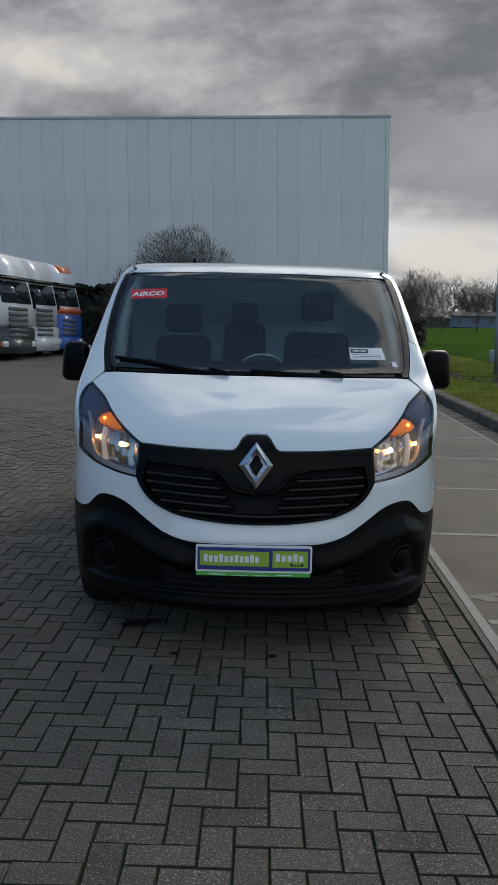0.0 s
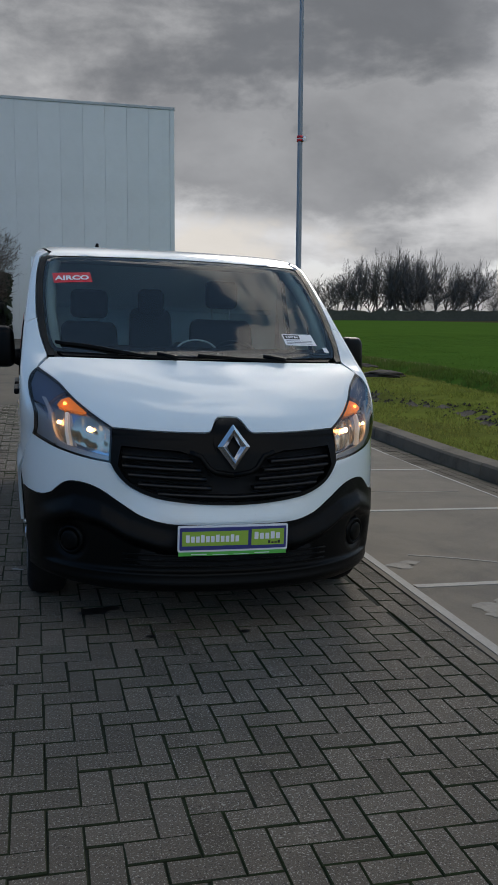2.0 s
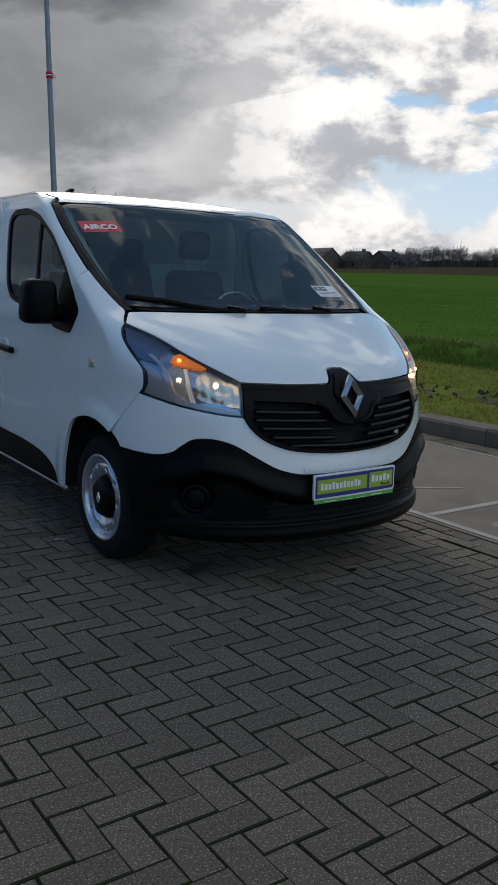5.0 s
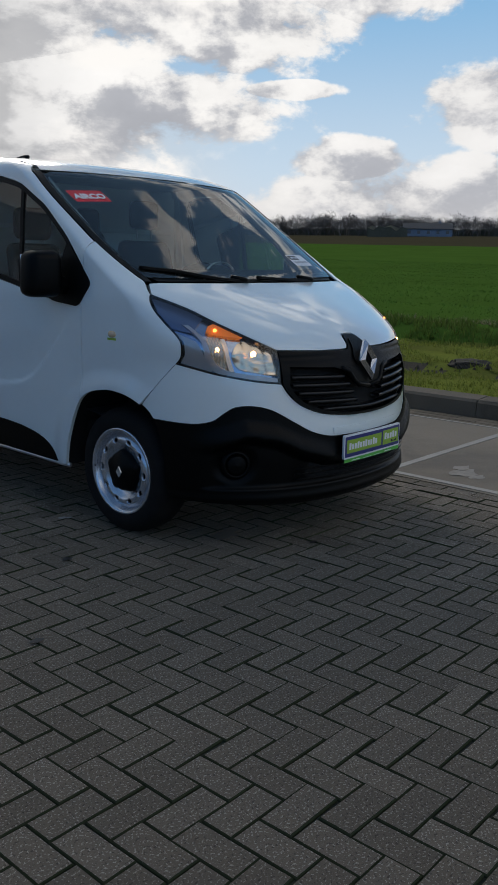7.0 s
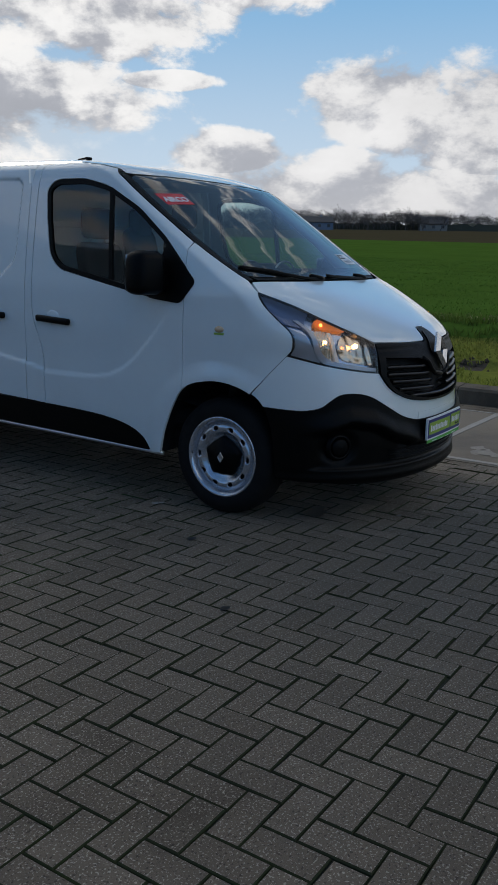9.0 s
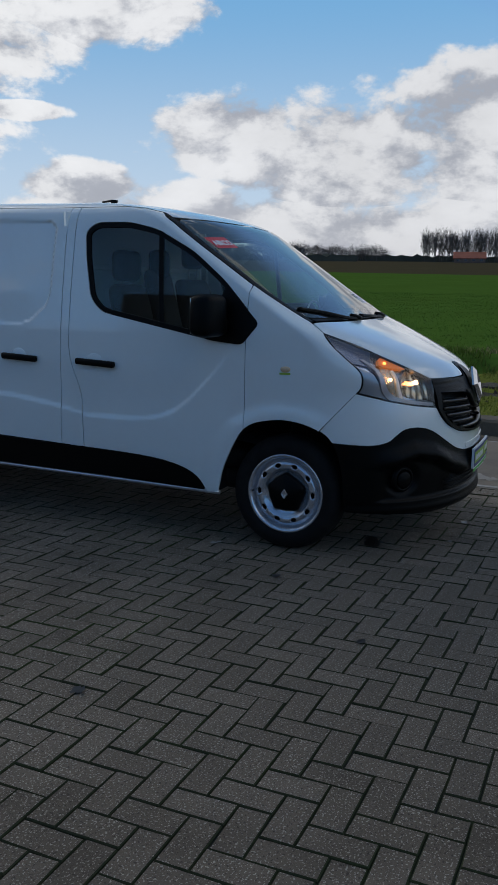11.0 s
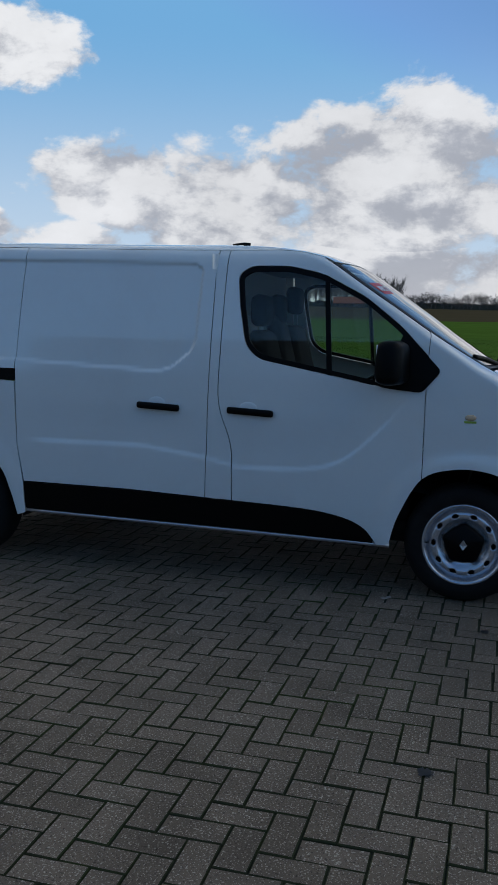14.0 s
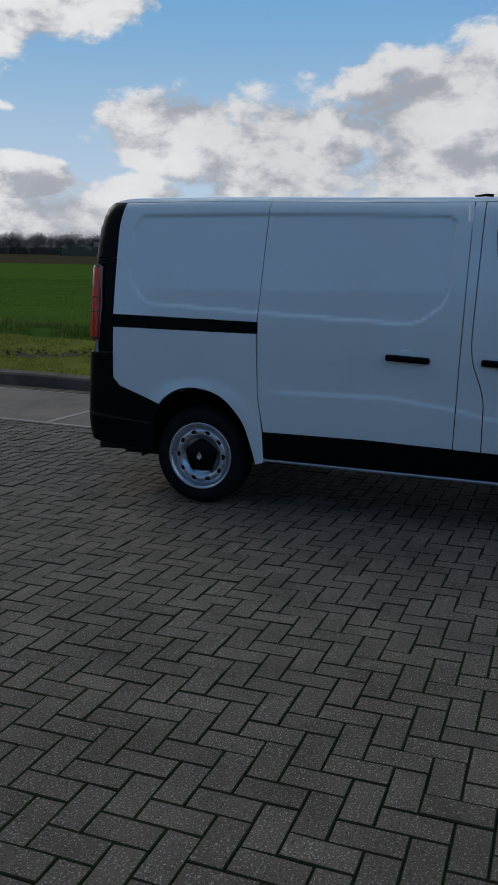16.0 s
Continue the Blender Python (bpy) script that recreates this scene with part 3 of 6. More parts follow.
# one sheet to the horizon
xs = sorted(set([-1500, -700, -300, -120, -60, -30, -15, -8, -4, 0, 2, 3.2] + [round(v, 2) for v in np.arange(3.50, 10.8, 0.13)] + [round(v, 2) for v in np.arange(11, 30, 1.0)] + [32, 36, 42, 50, 60, 70, 80, 88, 96, 104, 112, 120, 128, 136, 144, 152, 160, 170, 190, 220, 320, 480, 700, 1000, 1600, 2600]))
ys = sorted(set([-1500, -600, -250, -100, -50, -25, -12, -6] + [round(v, 2) for v in np.arange(-3, 34, 0.33)] + [36, 40, 46, 52, 60, 72, 84, 96, 108, 120, 132, 144, 160, 176, 192, 220, 260, 320, 480, 700, 1000, 1600, 2600]))
verts = [(x, y, land(x, y)) for y in ys for x in xs]
nx = len(xs)
faces = [(j * nx + i, j * nx + i + 1, (j + 1) * nx + i + 1, (j + 1) * nx + i) for j in range(len(ys) - 1) for i in range(nx - 1)]
ground = mesh_part("ground", verts, faces, M_GROUND, None, "bright green winter crop field reaching the horizon", flat=False)
tagged(ground, category="ground", kind="structure")
ground.data.materials.append(M_VERGE)
ground.data.materials.append(M_SOIL)
ground.data.materials.append(M_PLOUGH)
for p in ground.data.polygons:
    d = p.center.x - kerb_x(min(max(p.center.y, -30), 60))
    if d < 4.3:
        p.material_index = 1
        rut = 1.75 + 0.25 * math.sin(0.7 * p.center.y) + 0.12 * math.sin(2.1 * p.center.y)
        if abs(d - rut - 0.05) < 0.08 + 0.24 * noise.noise((p.center.x * 2.7, p.center.y * 2.7, 5)):
            p.material_index = 2
    elif d < 4.9:
        p.material_index = 1
    elif 84 < d < 700:
        p.material_index = 3

# yard: sand bed, then the pavers (at the end of the file), and the farther pavers as one sheet
YARD_FAR = 15.0


def yard_z(y):
    return GY * max(0.0, y - 9)


ys = [-40, -20, -10, -4, 0, 4, 9, 12, 15]
mesh_part("yard_bed", [(x, y, yard_z(y) - 0.009) for y in ys for x in (-60, kerb_x(y) + 0.02)], [(2 * k, 2 * k + 1, 2 * k + 3, 2 * k + 2) for k in range(len(ys) - 1)], M_JOINT, None, "sandy mossy bed between grey pavers")
tagged(bpy.data.objects["yard_bed"], category="paving bed", kind="structure")
ys = [YARD_FAR - 0.5, 20, 30, 40, 60, 110]
mesh_part("yard", [(x, y, yard_z(y) - 0.002) for y in ys for x in (-110, kerb_x(min(y, 60)) - 2.4)], [(2 * k, 2 * k + 1, 2 * k + 3, 2 * k + 2) for k in range(len(ys) - 1)], M_FARYARD, None, "brownish grey block paving of the yard")
tagged(bpy.data.objects["yard"], category="paving", kind="structure")
apron = new("yard_apron")
tagged(apron, "brownish grey block paving round the parked van", "paving", kind="structure")
for x0, x1, y0, y1 in ((-60, -13.0, -40, 14.4), (-13.0, 1.0, -40, -1.02), (-13.0, -9.0, 6.62, 14.4), (-13.0, -7.6, -1.02, 0.98)):
    mesh_part("paved_field", [(x0, y0, yard_z(y0) - 0.004), (x1, y0, yard_z(y0) - 0.004), (x1, min(9, y1), yard_z(9) - 0.004), (x1, y1, yard_z(y1) - 0.004), (x0, y1, yard_z(y1) - 0.004), (x0, min(9, y1), yard_z(9) - 0.004)] if y1 > 9 else [(x0, y0, -0.004), (x1, y0, -0.004), (x1, y1, -0.004), (x0, y1, -0.004)], [(0, 1, 2, 5), (5, 2, 3, 4)] if y1 > 9 else [(0, 1, 2, 3)], M_FARYARD, apron)

# concrete bays with their lines
bay = new("parking_bays")
tagged(bay, "worn grey concrete parking bays with white lines", "parking bay", kind="structure")


def bay_x(y):
    return 1.13 + 0.020 * (y - 4.4)


lines_y = [4.44 + 2.02 * k for k in range(-4, 14)]
for k, y0 in enumerate(lines_y[:-1]):
    y1 = lines_y[k + 1]
    bm = bmesh.new()
    quad = [(bay_x(y0) + 0.006, y0 + 0.003), (kerb_x(y0) - 0.40, y0 + 0.003), (kerb_x(y1) - 0.40, y1 - 0.003), (bay_x(y1) + 0.006, y1 - 0.003)]
    low = [bm.verts.new((x, y, yard_z(y) - 0.03)) for x, y in quad]
    top = [bm.verts.new((x, y, yard_z(y) + 0.001)) for x, y in quad]
    bm.faces.new(top)
    for j in range(4):
        bm.faces.new((low[j], low[(j + 1) % 4], top[(j + 1) % 4], top[j]))
    part("slab", bm, M_CONCRETE, bay, flat=True)


def strip(name, pts, width, z, mat, parent, label=""):
    """A flat band of a few millimetres along points."""
    verts, faces = [], []
    for k, (x, y) in enumerate(pts):
        a, b = Vector(pts[max(0, k - 1)]), Vector(pts[min(len(pts) - 1, k + 1)])
        n = Vector((-(b - a).y, (b - a).x)).normalized() * width / 2
        w = 1 + 0.12 * noise.noise((x * 3, y * 3, 7))
        for q in (1, -1):
            verts += [(x + n.x * q * w, y + n.y * q * w, yard_z(y) + z), (x + n.x * q * w, y + n.y * q * w, yard_z(y) + z - 0.006)]
    for k in range(len(pts) - 1):
        i = 4 * k
        faces += [(i, i + 2, i + 6, i + 4), (i + 1, i, i + 4, i + 5), (i + 2, i + 3, i + 7, i + 6)]
    return mesh_part(name, verts, faces, mat, parent, label)


strip("border_line", [(bay_x(y) + 0.070, y) for y in np.arange(-3.6, 30, 0.3)], 0.055, 0.005, M_LINE, bay, "white border line")
for y in lines_y[1:-1]:
    strip("bay_line", [(bay_x(y) + 0.11 + q * (kerb_x(y) - 0.42 - bay_x(y) - 0.11), y) for q in np.linspace(0, 1, 12)], 0.058, 0.005, M_LINE, bay, "worn white bay line")
strip("edge_line", [(kerb_x(y) - 0.40, y) for y in np.arange(-3.6, 30, 0.4)], 0.03, 0.005, M_LINE, bay, "thin pale joint")
strip("scrape", [(1.50, 5.10), (1.62, 5.06), (1.80, 4.98), (2.02, 4.86)], 0.025, 0.0045, M_PATCH, bay)
strip("scrape", [(2.1, 7.30), (2.6, 7.22), (3.0, 7.24)], 0.02, 0.0045, M_PATCH, bay)
for cx, cy, r in ((1.34, 4.86, 0.07), (1.43, 4.92, 0.05), (1.50, 4.02, 0.09), (1.62, 4.10, 0.06), (1.46, 3.90, 0.05), (1.9, 3.2, 0.06)):
    pts = [(cx + r * (1 + 0.35 * math.sin(3 * a + cx * 9)) * math.cos(a) * 1.3, cy + r * (0.75 + 0.3 * math.cos(2 * a + cy * 7)) * math.sin(a), 0.004) for a in np.linspace(0, 2 * math.pi, 15)[:-1]]
    mesh_part("paint_patch", pts, [tuple(range(14))], M_PATCH, bay)
gutter = new("gutter")
tagged(gutter, "narrow dirty strip of gutter pavers beside the kerb", "gutter", kind="structure")
for k in range(150):
    y = -3.5 + 0.215 * k
    bm = bmesh.new()
    for a in (0.37, 0.26, 0.15):
        box(bm, kerb_x(y) - a, kerb_x(y) - a + 0.10, y, y + 0.208, yard_z(y) - 0.03, yard_z(y) - 0.004 + 0.004 * noise.noise((y * 9, a * 30, 0)))
    part("gutter_paver", bm, M_KERB, gutter, flat=True)
kerb = new("kerb")
tagged(kerb, "weathered grey concrete kerb beside the verge", "kerb", kind="structure")
for k in range(34):
    y, n = -3.0 + 1.0 * k, noise.noise((k * 3.7, 0, 0))
    bm = bmesh.new()
    prof = [(0, -0.05), (0.012, 0.125), (0.035, 0.150), (0.24, 0.165), (0.25, -0.05)]
    ends = [[bm.verts.new((kerb_x(q) + px + 0.012 * n, q, yard_z(q) + pz + 0.008 * n)) for px, pz in prof] for q in (y + 0.004, y + 0.33, y + 0.66, y + 0.996)]
    for a, b in zip(ends, ends[1:]):
        for j in range(5):
            bm.faces.new((a[j], b[j], b[(j + 1) % 5], a[(j + 1) % 5]))
    bm.faces.new(ends[0]), bm.faces.new(ends[-1][::-1])
    part("kerb_stone", bm, M_KERB, kerb, flat=True)


def blades(name, label, count, area, height, mat, width=0.008, lean=0.6, keep=None):
    """Grass as many thin blades in one mesh."""
    rng = random.Random(len(name))
    verts, faces = [], []
    for _ in range(count):
        d = area[0] + (area[1] - area[0]) * rng.random()
        y = area[2] + (area[3] - area[2]) * rng.random() ** area[4]
        x = kerb_x(y) + d
        if keep and not keep(d, y):
            continue
        z, h, a = land(x, y), height * (0.4 + 0.9 * rng.random()), rng.random() * 6.283
        w, l = width * (0.6 + 0.8 * rng.random()), lean * h * (rng.random() + 0.2)
        b = rng.random() * 6.283
        i = len(verts)
        verts += [(x - w * math.cos(a), y - w * math.sin(a), z - 0.01), (x + w * math.cos(a), y + w * math.sin(a), z - 0.01), (x + l * math.cos(b), y + l * math.sin(b), z + h)]
        faces.append((i, i + 1, i + 2))
    ob = mesh_part(name, verts, faces, mat, None, label)
    return tagged(ob, category="grass", kind="stuff")


def off_rut(d, y):
    rut = 1.75 + 0.25 * math.sin(0.7 * y) + 0.12 * math.sin(2.1 * y)
    return abs(d - rut - 0.05) > 0.09 + 0.26 * noise.noise((d * 3.1, y * 2.6, 5)) and noise.noise((d * 1.3, y * 1.3, 9)) > -0.28


blades("verge_grass", "short yellowish green grass on the muddy verge", 60000, (0.26, 4.4, -1, 30, 1.3), 0.045, M_BLADE, 0.010, 0.9, off_rut)
blades("bank_grass", "taller tufted grass on the ditch bank", 26000, (4.3, 6.1, 1, 32, 1.2), 0.12, M_BANKBLADE, 0.012, 0.7, lambda d, y: noise.noise((d * 2, y * 1.5, 2)) > -0.25)
blades("dry_stalks", "dry straw-coloured stalks along the field edge", 9000, (5.7, 7.0, 1, 34, 1.2), 0.10, M_STRAW, 0.010, 1.6, lambda d, y: noise.noise((d * 1.5, y * 0.8, 4)) > -0.05)
blades("crop", "young green crop on the field", 110000, (6.7, 34, -2, 60, 1.4), 0.038, M_FIELDBLADE, 0.016, 1.0)
# clods along the rut
rng = random.Random(5)
verts, faces = [], []
for _ in range(1100):
    y = 2 + 26 * rng.random()
    d = 1.75 + 0.25 * math.sin(0.7 * y) + 0.12 * math.sin(2.1 * y) + 0.14 + 0.20 * rng.gauss(0, 1)
    x, r = kerb_x(y) + d, 0.012 + 0.035 * rng.random() ** 2
    z, i = land(x, y), len(verts)
    for k in range(6):
        a = k * math.pi / 3
        verts.append((x + r * math.cos(a) * (0.7 + 0.6 * rng.random()), y + r * math.sin(a) * (0.7 + 0.6 * rng.random()), z - 0.01))
    verts.append((x, y, z + r * (0.6 + 0.5 * rng.random())))
    faces += [(i + k, i + (k + 1) % 6, i + 6) for k in range(6)]
tagged(mesh_part("soil_clods", verts, faces, M_SOIL, None, "dark clods of turned soil on the verge"), category="soil", kind="stuff")
for mx, my, mr in ((7.1, 18.6, 0.42), (7.6, 21.2, 0.30), (5.6, 6.1, 0.22), (5.9, 4.6, 0.30)):
    bm = bmesh.new()
    bmesh.ops.create_icosphere(bm, subdivisions=3, radius=1)
    for v in bm.verts:
        q = 1 + 0.35 * noise.noise(v.co * 2.2 + Vector((mx, my, 0)))
        v.co = Vector((mx + v.co.x * mr * 1.2 * q, my + v.co.y * mr * q, land(mx, my) + max(-0.05, v.co.z * mr * 0.30 * q)))
    tagged(part("soil_heap", bm, M_SOIL, None, "small heap of dark earth on the grass", flat=True), category="soil heap", group="soil heaps on the verge")

# ---- lamp post ----
PX, PY = 6.46, 23.4
post = new("lamp_post")
post.matrix_world = pose(PX, PY, land(PX, PY), 0.9, -1.9, 0)
tagged(post, "tall grey galvanised lamp post standing in the verge", "lamp post")
bm = bmesh.new()
lathe(bm, [(0.105, -0.1), (0.105, 1.3), (0.085, 1.4), (0.060, 9.0), (0.045, 14.0)], Matrix(), 16)
part("mast", bm, M_GALV, post)
bm = bmesh.new()
for k, z in enumerate((6.13, 6.22)):
    lathe(bm, [(0.092, z), (0.092, z + 0.06)], Matrix(), 16)
part("red_band", bm, M_RED, post, "faded red band")
bm = bmesh.new()
lathe(bm, [(0.090, 6.19), (0.090, 6.22)], Matrix(), 16)
box(bm, 0.05, 0.13, -0.14, -0.06, 6.13, 6.26, 0.01)
part("white_band", bm, M_STICKER, post)
bm = bmesh.new()
box(bm, -0.24, -0.10, -0.06, 0.06, 0.32, 0.66, 0.015)
part("switch_box", bm, M_GALV, post, "small grey box on the mast")

# ---- warehouse ----
HX, HY, HTOP = 7.50, 51.4, 14.25
hall = new("warehouse")
hall.matrix_world = Matrix.Translation((HX, HY, 0)) @ pose(0, 0, 0, 0, -1.45, 0) @ Matrix.Translation((-HX, -HY, 0))
tagged(hall, "large pale grey warehouse clad in vertical metal panels", "warehouse")
base = yard_z(HY) - 0.1
bm = bmesh.new()
box(bm, -60, HX - 0.05, HY + 0.10, HY + 30, base, HTOP - 0.1)
part("core", bm, M_CLADTRIM, hall, flat=True)
pitch, x = 1.258, HX - 0.28
bm = bmesh.new()
box(bm, 0.004, pitch - 0.004, 0, 0.10, base, HTOP, 0.006)
for k in (1, 2):
    box(bm, pitch * k / 3 - 0.015, pitch * k / 3 + 0.015, -0.006, 0.0, base, HTOP)
sheet = part("cladding_panel", bm, M_CLAD, hall, flat=True)
sheet.location = (x - pitch, HY, 0)
for k in range(2, 44):
    ob = new("cladding_panel", sheet.data)
    ob.parent, ob.location = hall, (x - pitch * k, HY, 0)
bm = bmesh.new()
box(bm, x + 0.012, HX, HY - 0.01, HY + 0.2, base, HTOP, 0.01)
part("corner_panel", bm, M_CLAD, hall, flat=True)
bm = bmesh.new()
box(bm, -60, HX + 0.03, HY - 0.05, HY + 30.05, HTOP, HTOP + 0.16, 0.02)
part("roof_edge", bm, M_CLADTRIM, hall, flat=True)


# ---- bare trees ----
def add_twigs(verts, faces, count, centre, half, length, thick, seed):
    """Fine outer twigs of a crown, thin slivers pointing up and out."""
    rng = random.Random(seed)
    for _ in range(count):
        a, b, r = rng.random() * 6.283, math.acos(1 - 1.7 * rng.random()), 0.25 + 0.78 * rng.random() ** 0.6
        lump = 1 + 0.28 * noise.noise((math.cos(a) * 2 + seed, math.sin(a) * 2, b * 2))
        n = Vector((math.sin(b) * math.cos(a), math.sin(b) * math.sin(a), math.cos(b)))
        c = Vector((centre[0] + n.x * half[0] * r * lump, centre[1] + n.y * half[1] * r * lump, centre[2] + n.z * half[2] * r * lump))
        d = (n * 0.6 + Vector((rng.gauss(0, 0.4), rng.gauss(0, 0.4), 0.5 + rng.gauss(0, 0.35)))).normalized() * length * (0.6 + 0.8 * rng.random())
        e = d.cross(Vector((rng.gauss(0, 1), rng.gauss(0, 1), rng.gauss(0, 1)))).normalized() * thick
        i = len(verts)
        verts += [tuple(c - e), tuple(c + e), tuple(c + d)]
        faces.append((i, i + 1, i + 2))


def bare_tree(height, seed, levels=4, spread=0.55, trunk=0.03, upright=0.5, fan=4):
    """Branches of a leafless tree as thin tapered three-sided bars: points and faces."""
    rng = random.Random(seed)
    verts, faces = [], []

    def limb(a, d, length, r, level):
        p, pts = a, [(a, r)]
        n = 3 if level < 2 else 2
        for k in range(n):
            d = (d + Vector((rng.gauss(0, 0.16), rng.gauss(0, 0.16), rng.gauss(0.03, 0.08)))).normalized()
            p = p + d * length / n
            pts.append((p, r * (1 - 0.55 * (k + 1) / n)))
        i = len(verts)
        side = d.cross(Vector((0.3, 0.5, 0.8))).normalized()
        up = side.cross(d)
        for q, rr in pts:
            for j in range(3):
                verts.append(tuple(q + rr * (math.cos(j * 2.094) * side + math.sin(j * 2.094) * up)))
        for k in range(len(pts) - 1):
            for j in range(3):
                faces.append((i + 3 * k + j, i + 3 * k + (j + 1) % 3, i + 3 * k + 3 + (j + 1) % 3, i + 3 * k + 3 + j))
        if level >= levels:
            return
        for j in range(fan + (2 if level == 0 else 0)):
            t = (0.30 + 0.70 * (j + rng.random()) / (fan + 1)) if level == 0 else 0.25 + 0.75 * rng.random()
            k = min(len(pts) - 2, int(t * (len(pts) - 1)))
            q = pts[k][0].lerp(pts[k + 1][0], t * (len(pts) - 1) - k)
            a2 = rng.random() * 6.283
            nd = (d * upright + Vector((math.cos(a2), math.sin(a2), 0.35)) * spread).normalized()
            limb(q, nd, length * (0.42 + 0.28 * rng.random()), r * 0.48, level + 1)
    limb(Vector((0, 0, -0.1)), Vector((0, 0, 1)), height * 0.62, height * trunk, 0)
    return verts, faces


def plant_tree(name, label, x, y, height, seed, levels=4, spread=0.7, z=None, fan=5, trunk=0.022):
    ob = new(name)
    ob.location = (x, y, land(x, y) if z is None else z)
    tagged(ob, label, "tree")
    v, f = bare_tree(height, seed, levels, spread, trunk, 0.5, fan)
    add_twigs(v, f, 4200, (0, 0, height * 0.62), (height * 0.40, height * 0.40, height * 0.40), height * 0.06, height * 0.0020, seed)
    n = 3 * 4
    mesh_part("trunk", v[:n], [q for q in f if max(q) < n], M_BARK, ob)
    mesh_part("crown", v[n:], [tuple(k - n for k in q) for q in f if min(q) >= n], M_TWIG, ob, "leafless twigs")
    return ob


def shrub(name, label, x, y, z, height, radius, seed, stems=9):
    ob = new(name)
    ob.location = (x, y, z)
    tagged(ob, label, "shrub")
    rng = random.Random(seed)
    verts, faces = [], []
    for k in range(stems):
        a = 6.283 * k / stems + rng.random()
        v, f = bare_tree(height * (0.56 + 0.24 * rng.random()), seed * 31 + k, 3, 0.62, 0.010, 0.75, 6)
        m = pose(0.12 * math.cos(a), 0.12 * math.sin(a), 0, 0, 0, 0) @ Matrix.Rotation(radius / height * (0.25 + 0.6 * rng.random()), 4, Vector((-math.sin(a), math.cos(a), 0)))
        i = len(verts)
        verts += [tuple(m @ Vector(q)) for q in v]
        faces += [tuple(j + i for j in q) for q in f]
    add_twigs(verts, faces, 420 * stems, (0, 0, height * 0.58), (radius, radius, height * 0.40), 0.32, 0.014, seed)
    mesh_part("crown", verts, faces, M_TWIG, ob, "dense leafless twigs")
    return ob


shrub("bare_shrub", "round leafless shrub in front of the warehouse", -4.2, 44.0, yard_z(44), 6.3, 2.45, 3, 20)
shrub("bare_shrub", "thin leafless shrub above the hedge", -7.0, 45.0, yard_z(45), 4.3, 1.0, 8, 5)
plant_tree("bare_tree", "large leafless tree beyond the warehouse corner", 11.4, 62, 5.0, 11, 4, 0.75)
plant_tree("bare_tree", "leafless tree beyond the warehouse corner", 12.8, 67, 4.6, 12, 4, 0.7)
plant_tree("bare_tree", "leafless tree beyond the warehouse corner", 9.9, 59, 3.8, 14, 4, 0.75)
plant_tree("bare_tree", "pair of leafless trees at the field edge", 27.5, 110, 5.2, 15, 4, 0.8)
plant_tree("bare_tree", "pair of leafless trees at the field edge", 31.5, 112, 5.0, 16, 4, 0.8)


def leafy(name, label, x0, x1, y0, y1, z, height, mat, count, size=0.16, category="hedge", seed=1):
    """A hedge as a body of many small leaf clumps round a dark core."""
    ob = new(name)
    tagged(ob, label, category)
    rng = random.Random(seed)
    verts, faces = [], []
    for _ in range(count):
        x, y = x0 + (x1 - x0) * rng.random(), y0 + (y1 - y0) * rng.random()
        top = height * (1 + 0.10 * noise.noise((x * 0.7, y * 0.7, 1)))
        q = rng.random()
        zz = z + top * (q if rng.random() < 0.7 else 1)
        a, b, s = rng.random() * 6.283, rng.random() * 3.14, size * (0.5 + rng.random())
        u, v = Vector((math.cos(a), math.sin(a), 0.3 * math.sin(b))) * s, Vector((-math.sin(a) * math.cos(b), math.cos(a) * math.cos(b), math.sin(b))) * s
        c, i = Vector((x, y, zz)), len(verts)
        verts += [tuple(c + u), tuple(c + v), tuple(c - u * 0.8), tuple(c - v)]
        faces.append((i, i + 1, i + 2, i + 3))
    mesh_part("foliage", verts, faces, mat, ob)
    bm = bmesh.new()
    box(bm, x0 + 0.25, x1 - 0.25, y0 + 0.25, y1 - 0.1, z - 0.05, z + height * 0.88, 0.2)
    part("inner_growth", bm, M_DARK, ob)
    return ob


leafy("hedge", "dense dark evergreen hedge along the warehouse", -16.5, -2.0, 46.2, 48.2, yard_z(46), 3.3, M_HEDGE, 9000, 0.16, "hedge", 2)
leafy("reed_clump", "reddish brown dry undergrowth at the warehouse corner", 8.0, 9.9, 52.0, 54.0, land(9, 53), 1.7, M_TWIG, 2600, 0.14, "undergrowth", 3)

# ---- far woods, hedges and houses ----
kinds = [bare_tree(1.0, 40 + k, 3, 0.55 + 0.1 * (k % 3), 0.020, 0.55 + 0.2 * (k % 2), 5) for k in range(7)]
tall = [bare_tree(1.0, 60 + k, 3, 0.28, 0.014, 0.9, 7) for k in range(4)]
for k, (v, f) in enumerate(kinds):
    add_twigs(v, f, 420, (0, 0, 0.60), (0.26, 0.26, 0.37), 0.07, 0.005, 80 + k)
for k, (v, f) in enumerate(tall):
    add_twigs(v, f, 260, (0, 0, 0.62), (0.11, 0.11, 0.40), 0.08, 0.0032, 90 + k)
rng = random.Random(9)
verts, faces = [], []


def far_tree(az, dist, height, slim=False):
    x, y = dist * math.sin(radians(az)), dist * math.cos(radians(az))
    height *= 0.70 if az < 31 else 0.56
    v, f = rng.choice(tall if slim else kinds)
    a, i, z = rng.random() * 6.283, len(verts), land(x, y) - 0.2
    w = height * (0.75 if slim else 1.15 + 0.4 * rng.random())
    ca, sa = math.cos(a) * w, math.sin(a) * w
    verts.extend((x + ca * p[0] - sa * p[1], y + sa * p[0] + ca * p[1], z + p[2] * height) for p in v)
    faces.extend(tuple(k + i for k in q) for q in f)


